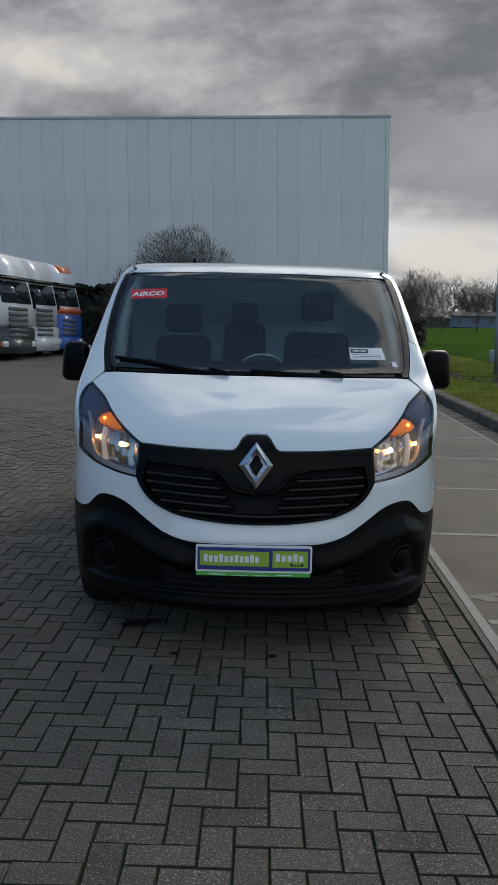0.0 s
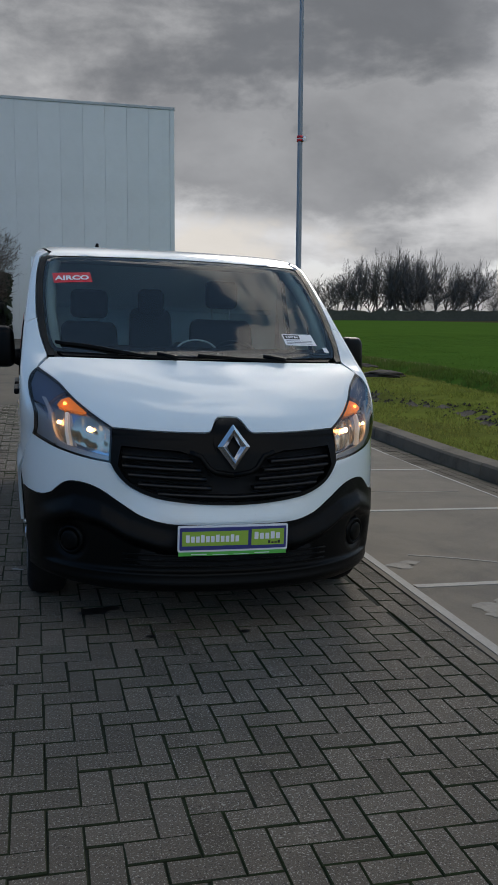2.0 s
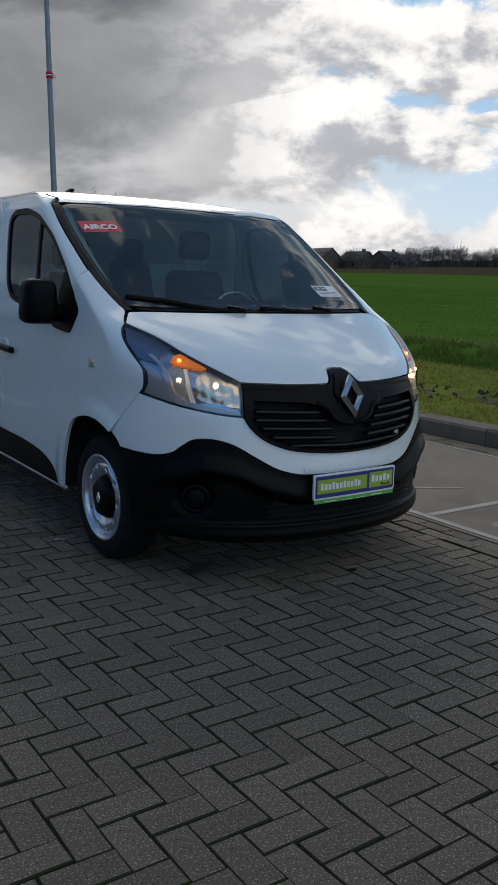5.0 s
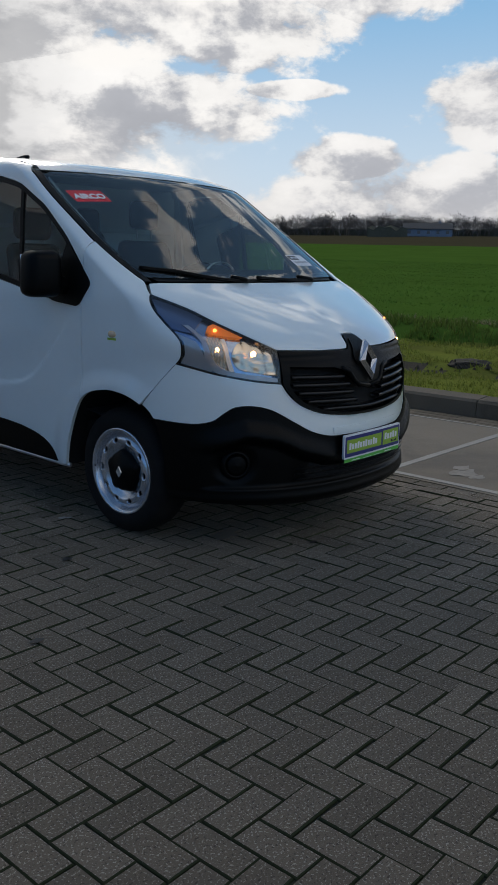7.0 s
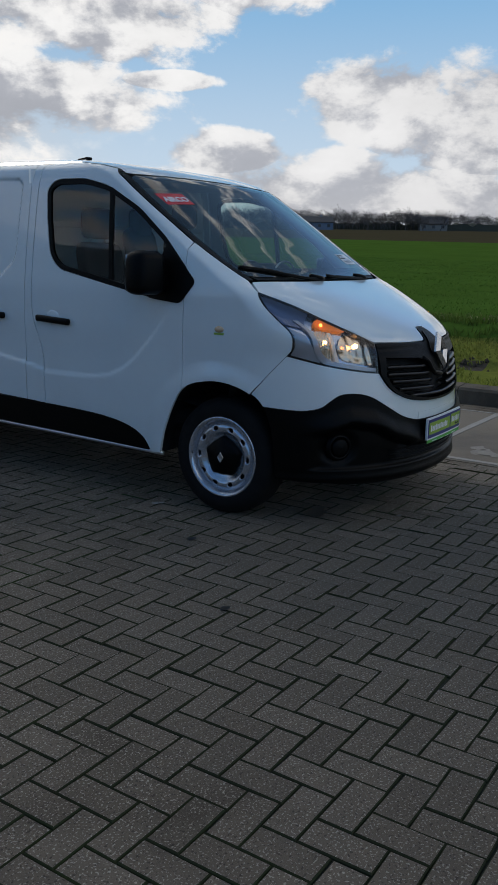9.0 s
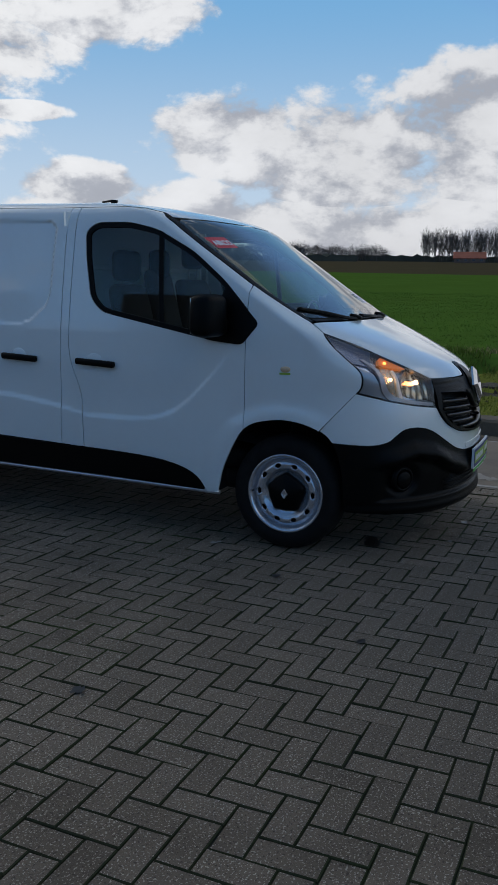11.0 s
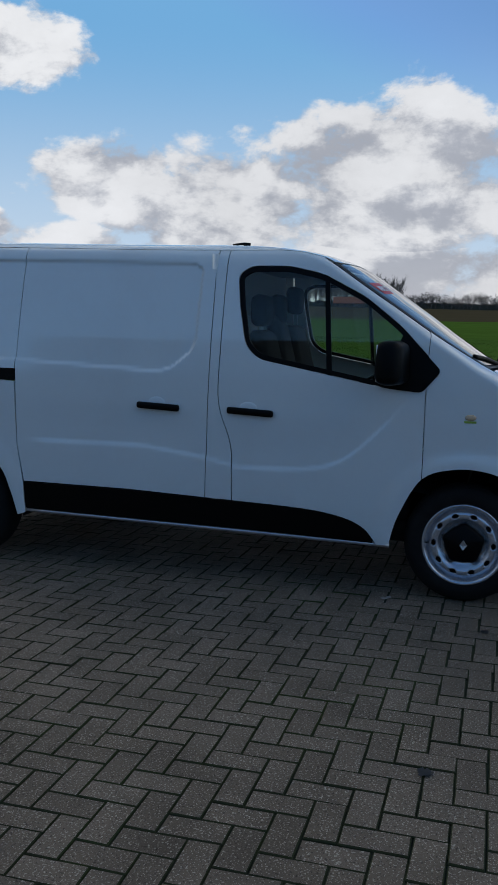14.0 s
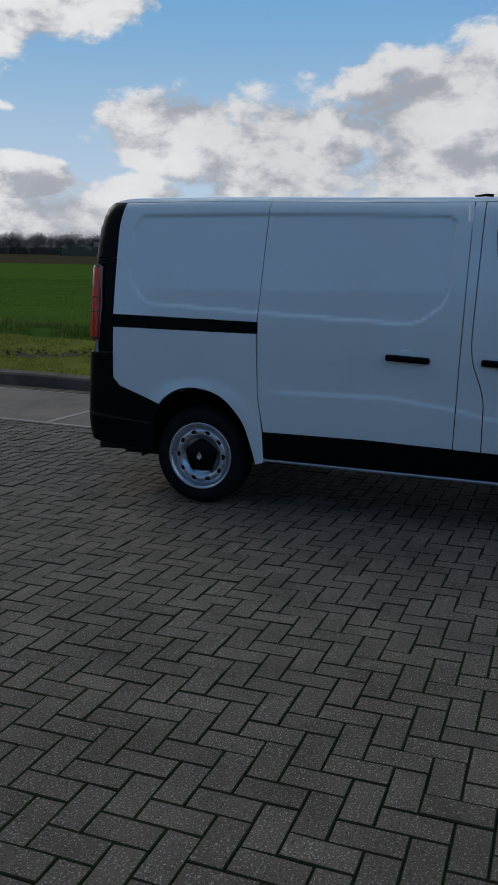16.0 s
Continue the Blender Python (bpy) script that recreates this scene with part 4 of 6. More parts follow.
def far_row(a0, a1, n, dist, h0, h1, slim=False):
    for k in range(n):
        far_tree(a0 + (a1 - a0) * (k + rng.random()) / n, dist * (0.95 + 0.1 * rng.random()), h0 + (h1 - h0) * rng.random(), slim)


far_row(8, 12, 8, 150, 6, 9)
far_row(12.5, 19, 18, 230, 12, 18)
far_row(19, 30, 18, 240, 15, 22)
far_row(19.5, 29, 22, 238, 17, 25, True)
far_row(23.0, 25.5, 10, 240, 22, 27, True)
far_row(29.5, 33, 6, 250, 7, 12)
far_row(31, 45, 46, 228, 5, 10)
far_row(44, 68, 150, 330, 9, 15)
far_row(52, 60, 16, 340, 11, 17)
far_row(66, 74, 44, 380, 9, 14)
far_row(76.3, 82.8, 52, 380, 20, 24, True)
far_row(81, 92, 50, 380, 8, 14)
woods = mesh_part("far_woods", verts, faces, M_FARTREE, None, "leafless trees along the far edge of the fields")
tagged(woods, category="trees", kind="stuff")
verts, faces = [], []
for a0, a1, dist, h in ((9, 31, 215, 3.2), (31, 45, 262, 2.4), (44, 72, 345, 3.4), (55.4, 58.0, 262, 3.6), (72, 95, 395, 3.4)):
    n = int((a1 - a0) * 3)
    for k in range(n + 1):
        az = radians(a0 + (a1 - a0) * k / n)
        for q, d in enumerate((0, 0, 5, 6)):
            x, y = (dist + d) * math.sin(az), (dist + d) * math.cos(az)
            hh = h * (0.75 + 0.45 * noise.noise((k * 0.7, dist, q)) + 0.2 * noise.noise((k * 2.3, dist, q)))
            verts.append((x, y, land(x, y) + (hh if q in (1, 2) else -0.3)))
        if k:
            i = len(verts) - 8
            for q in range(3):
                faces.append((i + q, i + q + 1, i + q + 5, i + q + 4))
tagged(mesh_part("hazed_far_hedge", verts, faces, M_FARHEDGE, None, "dark hedges and undergrowth far across the field"), category="hedge", kind="stuff")


def house(az, dist, turn, w, d, eave, ridge, walls, roof, label, chimney=True):
    x, y = dist * math.sin(radians(az)), dist * math.cos(radians(az))
    ob = new("house")
    ob.matrix_world = pose(x, y, land(x, y) - 0.1, 0, 0, -az + turn)
    tagged(ob, label, "house", group="houses across the field")
    bm = bmesh.new()
    box(bm, -w / 2, w / 2, -d / 2, d / 2, 0, eave)
    for s in (-1, 1):
        q = [bm.verts.new((s * w / 2, yy, zz)) for yy, zz in ((-d / 2, eave), (d / 2, eave), (0, ridge - 0.1))]
        bm.faces.new(q if s > 0 else q[::-1])
    part("wall", bm, walls, ob, flat=True)
    bm = bmesh.new()
    o = 0.35
    for s in (-1, 1):
        a = [bm.verts.new(p) for p in ((-w / 2 - o, s * (d / 2 + o), eave - 0.25), (w / 2 + o, s * (d / 2 + o), eave - 0.25), (w / 2 + o, 0, ridge), (-w / 2 - o, 0, ridge))]
        b = [bm.verts.new(v.co + Vector((0, 0, 0.22))) for v in a]
        bm.faces.new(a), bm.faces.new(b[::-1])
        for k in range(4):
            bm.faces.new((a[k], a[(k + 1) % 4], b[(k + 1) % 4], b[k]))
    bmesh.ops.recalc_face_normals(bm, faces=bm.faces)
    top = part("roof", bm, roof, ob, flat=True)
    if chimney:
        bm = bmesh.new()
        box(bm, w * 0.25, w * 0.25 + 0.7, -0.35, 0.35, ridge - 0.6, ridge + 0.8)
        part("chimney", bm, walls, top, flat=True)
    for k in range(max(2, int(w / 3))):
        bm = bmesh.new()
        cx = -w / 2 + w * (k + 0.5) / max(2, int(w / 3))
        box(bm, cx - 0.5, cx + 0.5, -d / 2 - 0.04, -d / 2 + 0.05, eave * 0.35, eave * 0.75)
        part("window", bm, M_PANE, ob, flat=True)
    return ob


for az, w, d, e, r, wall, roof in ((31.8, 15, 9, 2.9, 7.4, M_HOUSEWHITE, M_ROOFTILE), (34.2, 11, 9, 3.0, 7.9, M_HOUSEBRICK, M_ROOFTILE), (36.0, 10, 9, 3.2, 7.6, M_HOUSEWHITE, M_ROOFTILE), (38.6, 13, 10, 3.0, 8.2, M_HOUSEBRICK, M_ROOFTILE), (41.0, 10, 9, 3.0, 7.8, M_HOUSEBRICK, M_ROOFTILE), (43.0, 11, 9, 3.2, 7.6, M_HOUSEBRICK, M_ROOFTILE)):
    house(az, 235, 55 * math.sin(az * 5), w * 0.72, d * 0.85, e * 0.62, r * (0.60 + 0.08 * math.sin(az * 3)), wall, roof, "detached house with dark pitched roof beyond the field", w < 12 and d < 10)
house(14.8, 200, 5, 17, 8, 2.6, 3.4, M_BARNBLUE, M_ROOFTILE, "long low blue-grey barn beyond the field", False)
house(59.3, 300, 8, 16, 8, 2.6, 4.4, M_BARNBLUE, M_ROOFTILE, "low pale farmhouse far across the field")
house(67.5, 330, 0, 10, 7, 2.6, 5.0, M_HOUSEWHITE, M_ROOFTILE, "small white farmhouse far across the field")
house(79.3, 350, 0, 12, 9, 1.8, 4.2, M_HOUSEBRICK, M_REDROOF, "far farmhouse with red tiled roof")


# ---- the van's outer form (front at y = 0, rear near y = 4.95) ----
NOSE = 2.2
Z_C = [0.16, 0.20, 0.25, 0.32, 0.45, 0.55, 0.65, 0.80, 0.90, 0.95, 0.99, 1.03, 1.08, 1.13, 1.18, 1.22, 1.25, 1.268, 1.285, 1.36, 1.45, 1.60, 1.75, 1.83, 1.87, 1.905, 1.93, 1.95, 1.962, 1.97]
Y_C = [0.20, 0.10, 0.05, 0.03, 0.025, 0.03, 0.045, 0.065, 0.09, 0.115, 0.155, 0.215, 0.315, 0.425, 0.545, 0.645, 0.725, 0.765, 0.80, 0.915, 1.05, 1.26, 1.475, 1.59, 1.665, 1.765, 1.90, 2.15, 2.50, 3.2]
Z_A = [0.2, 0.90, 1.00, 1.10, 1.20, 1.27, 1.45, 1.85, 1.97]
V_A = [0.78, 0.78, 0.62, 0.40, 0.23, 0.16, 0.16, 0.17, 0.25]
Z_W = [0.16, 0.30, 0.50, 0.70, 1.00, 1.20, 1.40, 1.60, 1.75, 1.83, 1.88, 1.91, 1.935, 1.955, 1.97]
V_W = [0.90, 0.935, 0.948, 0.957, 0.960, 0.955, 0.937, 0.912, 0.890, 0.872, 0.848, 0.815, 0.765, 0.68, 0.30]
Z_R = [0.3, 0.5, 1.0, 1.5, 1.7, 1.82, 1.90, 1.95, 1.97]
Y_R = [4.93, 4.96, 4.93, 4.91, 4.89, 4.87, 4.83, 4.77, 4.62]


def table(z, zs, vs):
    return float(np.interp(z, zs, vs))


GRID = np.arange(0.10, 2.02, 0.002)


def eased(zs, vs, width):
    """A table as a smooth dense row."""
    row = np.interp(np.arange(0.10 - 0.2, 2.02 + 0.2, 0.002), zs, vs)
    k = np.exp(-0.5 * (np.arange(-100, 101) * 0.002 / width) ** 2)
    return np.convolve(row, k / k.sum(), "same")[100:100 + len(GRID)]


ROW_C, ROW_A, ROW_W, ROW_R = eased(Z_C, Y_C, 0.013), eased(Z_A, V_A, 0.03), eased(Z_W, V_W, 0.014), eased(Z_R, Y_R, 0.03)


def dense(z, row):
    k = min(max((z - 0.10) / 0.002, 0.0), len(row) - 1.001)
    i = int(k)
    return float(row[i] + (row[i + 1] - row[i]) * (k - i))


def nose_y(z):
    return dense(z, ROW_C)


def nose_a(z):
    return dense(z, ROW_A)


def wide(z):
    return dense(z, ROW_W)


def half_width(y, z):
    """Half the van's width at y and z."""
    w = wide(z)
    t = (y - nose_y(z)) / nose_a(z)
    if t < 1:
        w *= max(0.0, 1 - max(0.0, 1 - max(t, 0.0)) ** NOSE) ** (1 / NOSE)
    t = (dense(z, ROW_R) - y) / 0.20
    if t < 1:
        w *= max(0.02, 1 - (1 - max(t, 0.0)) ** 3) ** (1 / 3)
    if y > 3.4:
        w -= 0.022 * ((y - 3.4) / 1.5) ** 2
    return w


def u_of_x(x, z):
    return math.copysign(math.asin(min(1.0, abs(x) / wide(z)) ** (NOSE / 2)) / (math.pi / 2) * 1.2, x)


def u_of_y(y, z):
    c = min(1.0, max(0.0, 1 - (y - nose_y(z)) / nose_a(z)))
    return math.acos(c ** (NOSE / 2)) / (math.pi / 2) * 1.2


def on_front(u, z, push=0.0):
    f = u / 1.2 * math.pi / 2
    s, c = abs(math.sin(f)) ** (2 / NOSE), abs(math.cos(f)) ** (2 / NOSE)
    x, y = math.copysign(wide(z) * s, u), nose_y(z) + nose_a(z) * (1 - c)
    if push:
        x += push * math.copysign(s, u) * 0.6
        y -= push * max(0.3, c)
    return Vector((x, y, z))


def fx(x, z):
    return (u_of_x(x, z), z)


def fy(y, z):
    return (u_of_y(y, z), z)


EMBOSS = rounded([(2.437, 1.80), (2.50, 1.838), (4.46, 1.852), (4.515, 1.80), (4.548, 1.48), (4.42, 1.300), (3.64, 1.255), (2.70, 1.208), (2.62, 1.225), (2.465, 1.345)], 0.07)
EMB = np.array(EMBOSS)


def emboss_field():
    """Signed distance into the pressed field of the cargo side, on a grid."""
    ys, zs = np.arange(2.30, 4.70, 0.01), np.arange(1.10, 1.96, 0.01)
    a, b = EMB, np.roll(EMB, -1, axis=0)
    d = b - a
    p = np.stack(np.meshgrid(ys, zs, indexing="ij"), -1).reshape(-1, 1, 2)
    t = np.clip(((p - a) * d).sum(-1) / (d * d).sum(-1), 0, 1)
    dist = np.sqrt(((a + d * t[..., None] - p) ** 2).sum(-1)).min(1)
    sign = np.where(inside(EMBOSS, [tuple(q[0]) for q in p]), 1, -1)
    return (dist * sign).reshape(len(ys), len(zs))


FIELD = emboss_field()


def depth_in(y, z):
    i, j = min(max((y - 2.30) / 0.01, 0), FIELD.shape[0] - 1.001), min(max((z - 1.10) / 0.01, 0), FIELD.shape[1] - 1.001)
    a, b = int(i), int(j)
    u, v = i - a, j - b
    return float((FIELD[a, b] * (1 - u) + FIELD[a + 1, b] * u) * (1 - v) + (FIELD[a, b + 1] * (1 - u) + FIELD[a + 1, b + 1] * u) * v)


def step(v, a, b):
    t = min(1.0, max(0.0, (v - a) / (b - a)))
    return t * t * (3 - 2 * t)


def roof_lift(y, z):
    """The roof rises a little towards the rear."""
    return 0.046 * step(y, 2.0, 4.7) * step(z, 1.78, 1.905)


def on_side(s, pressed=True):
    def place(y, z):
        x = half_width(y, z)
        if pressed:
            if y > 2.3 and 1.1 < z < 1.95:
                x -= 0.014 * step(depth_in(y, z), -0.002, 0.018)
            if y > 1.2:                       # the shoulder line low on the doors
                line = float(np.interp(y, [1.26, 1.36, 1.51, 1.60, 1.70, 1.80, 1.92, 2.21, 2.4, 2.8], [1.083, 0.964, 0.815, 0.748, 0.704, 0.685, 0.678, 0.674, 0.72, 0.77]))
                fade = step(y, 1.20, 1.45) * (1 - step(y, 3.4, 3.6))
                x -= 0.0075 * step(z, line - 0.010, line + 0.026) * (1 - step(z, line + 0.08, line + 0.30)) * fade
            for wy in (0.933, 4.031):         # flared wheel arch lips
                r = math.hypot(y - wy, z - 0.33)
                x += 0.016 * (1 - step(r, 0.42, 0.53))
        return Vector((s * x, y, z + roof_lift(y, z)))
    return place


def on_top(x, y):
    lo, hi = 0.9, 1.972
    for _ in range(26):
        mid = (lo + hi) / 2
        if half_width(y, mid) > abs(x) and nose_y(mid) < y:
            lo = mid
        else:
            hi = mid
    if lo < 1.7 and y < 3.0 and abs(x) > 0.01:       # just past the rim: carry the sheet on
        return Vector((x, y, on_top(x * 0.985, y + 0.006).z))
    return Vector((x, y, lo + roof_lift(y, lo)))


# ---- the van ----
van = new("van")
van.matrix_world = Matrix.Translation((-0.002, 3.773, 0)) @ pose(0, 0, 0, 0, 0, 0.8) @ Matrix.Diagonal((0.985, 0.994, 1.0, 1.0))
tagged(van, "white panel van with black plastic bumpers on grey block paving", "van")

# outlines on the side, as (y, z)
ARCH_F = curve([(1.330, 0.300), (1.285, 0.461), (1.165, 0.675), (1.001, 0.737), (0.847, 0.735), (0.725, 0.695), (0.658, 0.634), (0.615, 0.52), (0.60, 0.40), (0.60, 0.27)], 5)
LAMP_BACK = curve([(0.546, 0.900), (0.520, 0.940), (0.527, 1.010), (0.60, 1.080), (0.675, 1.145), (0.745, 1.213)], 4)
pillar_x = curve([(0.812, 1.268), (0.842, 1.36), (0.858, 1.45), (0.860, 1.56), (0.858, 1.66), (0.848, 1.75), (0.828, 1.832)], 3)
PILLAR = [(on_front(*fx(x, z)).y, z) for x, z in pillar_x]
ROOF_Z = 1.905
arch_top = [p for p in ARCH_F if p[1] >= 0.674 and p[0] >= 0.72]
door_arch = [p for p in ARCH_F if p[0] >= 1.164]
PILLAR_Y = float(np.interp(1.462, [p[1] for p in PILLAR], [p[0] for p in PILLAR]))
FENDER = [(1.165, 0.675)] + [p for p in arch_top if p[0] < 1.16] + [(0.725, 0.695)] + LAMP_BACK + [p for p in PILLAR if p[1] < 1.458] + [(PILLAR_Y, 1.462), (1.150, 1.440), (1.158, 1.30), (1.163, 1.10)]
SILL = curve([(2.240, 0.484), (1.894, 0.470), (1.700, 0.452), (1.560, 0.420), (1.473, 0.375), (1.420, 0.315)], 4)
DOOR = SILL + [(1.40, 0.288)] + door_arch + [(1.163, 1.10), (1.158, 1.30), (1.150, 1.440), (PILLAR_Y, 1.462)] + [p for p in PILLAR if p[1] > 1.466] + [(1.76, 1.868), (1.86, 1.892), (2.00, ROOF_Z), (2.297, ROOF_Z)] + rounded([(2.297, ROOF_Z), (2.330, 1.033), (2.238, 0.809), (2.240, 0.484)], 0.12)[5:-6]
WINDOW = rounded([(2.228, 1.765), (2.155, 1.812), (1.936, 1.810), (1.74, 1.765), (1.500, 1.640), (1.300, 1.482), (1.087, 1.255), (1.185, 1.140), (1.40, 1.165), (2.095, 1.300), (2.172, 1.375), (2.213, 1.600)], 0.05)
STRIP = [(2.360, ROOF_Z), (2.297, ROOF_Z)] + rounded([(2.297, ROOF_Z), (2.330, 1.033), (2.238, 0.809), (2.240, 0.484)], 0.12)[5:-6] + [(2.240, 0.484), (2.403, 0.490)]
SLIDER = [(2.360, ROOF_Z), (2.403, 0.490), (2.891, 0.509), (3.582, 0.515), (3.620, 0.742), (3.628, 1.25), (3.585, ROOF_Z)]
ARCH_R = curve([(3.632, 0.300), (3.672, 0.447), (3.732, 0.590), (3.870, 0.728), (4.049, 0.774), (4.192, 0.748), (4.304, 0.655), (4.345, 0.52), (4.355, 0.34)], 5)
REAR_EDGE = [(4.654, 0.800), (4.646, 1.23), (4.622, 1.80), (4.590, ROOF_Z)]
QUARTER_UP = [(3.585, ROOF_Z), (3.627, 1.252), (3.632, 1.203), (4.646, 1.232), (4.622, 1.80), (4.590, ROOF_Z)]
QUARTER_LOW = [(3.632, 1.133), (3.620, 0.742), (3.584, 0.508), (3.574, 0.318)] + [p for p in ARCH_R if p[1] >= 0.30 and p[0] < 4.305] + [(4.304, 0.655), (4.60, 0.760), (4.652, 0.815), (4.647, 1.152)]
RAIL = [(3.634, 1.199), (3.634, 1.137), (4.642, 1.156), (4.642, 1.228)]
CLADDING = [(2.240, 0.480), (2.403, 0.486), (2.891, 0.505), (3.578, 0.511), (3.570, 0.345), (2.182, 0.322), (1.424, 0.300)] + SILL[::-1][:-1]
COLUMN_UP = [(4.590, ROOF_Z), (4.622, 1.80), (4.633, 1.60), (4.895, 1.60), (4.882, 1.72), (4.862, 1.80), (4.815, ROOF_Z)]
COLUMN_MID = [(4.633, 1.597), (4.646, 1.23), (4.652, 0.985), (4.75, 0.985), (4.735, 1.06), (4.715, 1.30), (4.718, 1.55), (4.80, 1.56), (4.895, 1.597)]
TAIL = rounded([(4.722, 1.548), (4.885, 1.556), (4.925, 1.060), (4.738, 1.056), (4.718, 1.30)], 0.02)
BUMPER_R = [(4.652, 0.980), (4.654, 0.815), (4.60, 0.757), (4.306, 0.652)] + [p for p in ARCH_R if p[0] > 4.306] + [(4.60, 0.352), (4.945, 0.40), (4.957, 0.52), (4.95, 0.75), (4.935, 0.98)]

for s in (-1, 1):
    fine = 0.026
    door = panel("front_door", DOOR, on_side(s), M_PAINT, van, "white front door with sculpted lower half", cell=fine * 0.62, hole=WINDOW)
    panel("window_frame", WINDOW, on_side(s, False), M_TRIM, door, "black window surround", push=-0.004, ring=0.026)
    panel("window_glass", inset(WINDOW, 0.022), on_side(s, False), M_SIDEGLASS, door, cell=0.06, push=-0.012, depth=0, gap=0).visible_shadow = False
    panel("window_divider", [(1.712, 1.769), (1.738, 1.777), (1.703, 1.215), (1.674, 1.209)], on_side(s, False), M_TRIM, door, cell=0.08, push=-0.006, gap=0)
    panel("mirror_base", rounded([(1.085, 1.255), (1.185, 1.138), (1.36, 1.155), (1.42, 1.165), (1.36, 1.30), (1.285, 1.462)], 0.03), on_side(s, False), M_TRIM, door, "black triangular mirror mount", cell=0.05, push=0.006, gap=0)
    panel("fender", FENDER, on_side(s), M_PAINT, van, cell=fine * 0.5, gap=0.0013)
    panel("pillar_strip", STRIP, on_side(s), M_PAINT, van, cell=0.02)
    sliding = panel("sliding_door", SLIDER, on_side(s), M_PAINT, van, "white sliding door with pressed upper field", cell=0.016 if s < 0 else 0.05)
    panel("rear_quarter_upper", QUARTER_UP, on_side(s), M_PAINT, van, cell=0.016 if s < 0 else 0.05)
    panel("rear_quarter_lower", QUARTER_LOW, on_side(s), M_PAINT, van, cell=fine)
    panel("door_rail", RAIL, on_side(s, False), M_TRIM, van, "black sliding door rail", push=-0.016, gap=-0.004, cell=0.06)
    panel("sill_cladding", CLADDING, on_side(s, False), M_TRIM, van, "black plastic sill strip", push=0.004, gap=0.0, cell=0.06)
    panel("corner_cover", COLUMN_UP, on_side(s, False), M_TRIM, van, cell=0.04)
    panel("corner_column", COLUMN_MID, on_side(s, False), M_TRIM, van, cell=0.04)
    tail = panel("tail_lamp", TAIL, on_side(s, False), M_SMOKERED, van, "tall red tail lamp", cell=0.02, push=0.014, depth=0.03)
    panel("tail_lens", [(4.745, 1.53), (4.875, 1.535), (4.892, 1.35), (4.740, 1.34)], on_side(s, False), M_REDLENS, tail, cell=0.03, push=0.018, gap=0)
    panel("tail_lens", [(4.742, 1.24), (4.898, 1.24), (4.912, 1.08), (4.756, 1.08)], on_side(s, False), M_REDLENS, tail, cell=0.03, push=0.018, gap=0)
    panel("tail_lens", [(4.742, 1.332), (4.892, 1.342), (4.898, 1.25), (4.742, 1.25)], on_side(s, False), M_REDLENS, tail, "", cell=0.03, push=0.018, gap=0)
    rear = panel("rear_bumper", BUMPER_R, on_side(s, False), M_TRIM, van, "black plastic rear bumper corner", cell=0.04, push=0.008)
    panel("bumper_groove", [(4.36, 0.515), (4.36, 0.530), (4.93, 0.585), (4.93, 0.565)], on_side(s, False), M_GLOSSBLACK, rear, cell=0.05, push=0.013, gap=0)
    # silver flange under the sill
    bm = bmesh.new()
    tube(bm, [(s * (half_width(y, 0.32) - 0.012), y, 0.335 - 0.045 * (3.6 - y) / 2.3) for y in np.linspace(1.33, 3.62, 12)], 0.013, 8)
    part("sill_flange", bm, M_SILVER, van, "bare silver sill edge")
    # door hinge line shadow and handles
    for y0, y1, z0, parent in ((1.995, 2.265, 1.001, door), (2.555, 2.815, 1.012, sliding)):
        bm = bmesh.new()
        place = on_side(s)
        box(bm, -0.5 * (y1 - y0), 0.5 * (y1 - y0), -0.012, 0.022, -0.019, 0.019, 0.012, segments=3)
        mid = place((y0 + y1) / 2, z0)
        for v in bm.verts:
            v.co = Matrix.Translation(mid) @ Vector((s * (v.co.y + 0.012), v.co.x, v.co.z + 0.05 * v.co.x * 1.0))
        part("door_handle", bm, M_TRIM, parent, "black bar handle")
        bm = bmesh.new()
        bmesh.ops.create_uvsphere(bm, u_segments=20, v_segments=10, radius=1)
        for v in bm.verts:
            v.co = Vector((mid.x + s * (v.co.x * 0.006 - 0.001), mid.y + 0.015 + v.co.y * 0.058, mid.z + 0.012 + v.co.z * 0.044))
        part("handle_cup", bm, M_PAINT, parent)
    # side repeater with a green sticker below
    bm = bmesh.new()
    at = on_side(s)(0.925, 1.017)
    bmesh.ops.create_uvsphere(bm, u_segments=16, v_segments=8, radius=1)
    for v in bm.verts:
        v.co = Vector((at.x + s * v.co.x * 0.010, at.y + v.co.y * 0.030, at.z + v.co.z * 0.017))
    rep = part("side_repeater", bm, M_REPEATER, van, "small oval amber side repeater")
    panel("sticker", [(0.895, 0.988), (0.958, 0.988), (0.958, 0.999), (0.895, 0.999)], on_side(s), M_GREEN, rep, "small green sticker", cell=0.05, push=0.0015, depth=0.001, gap=0)

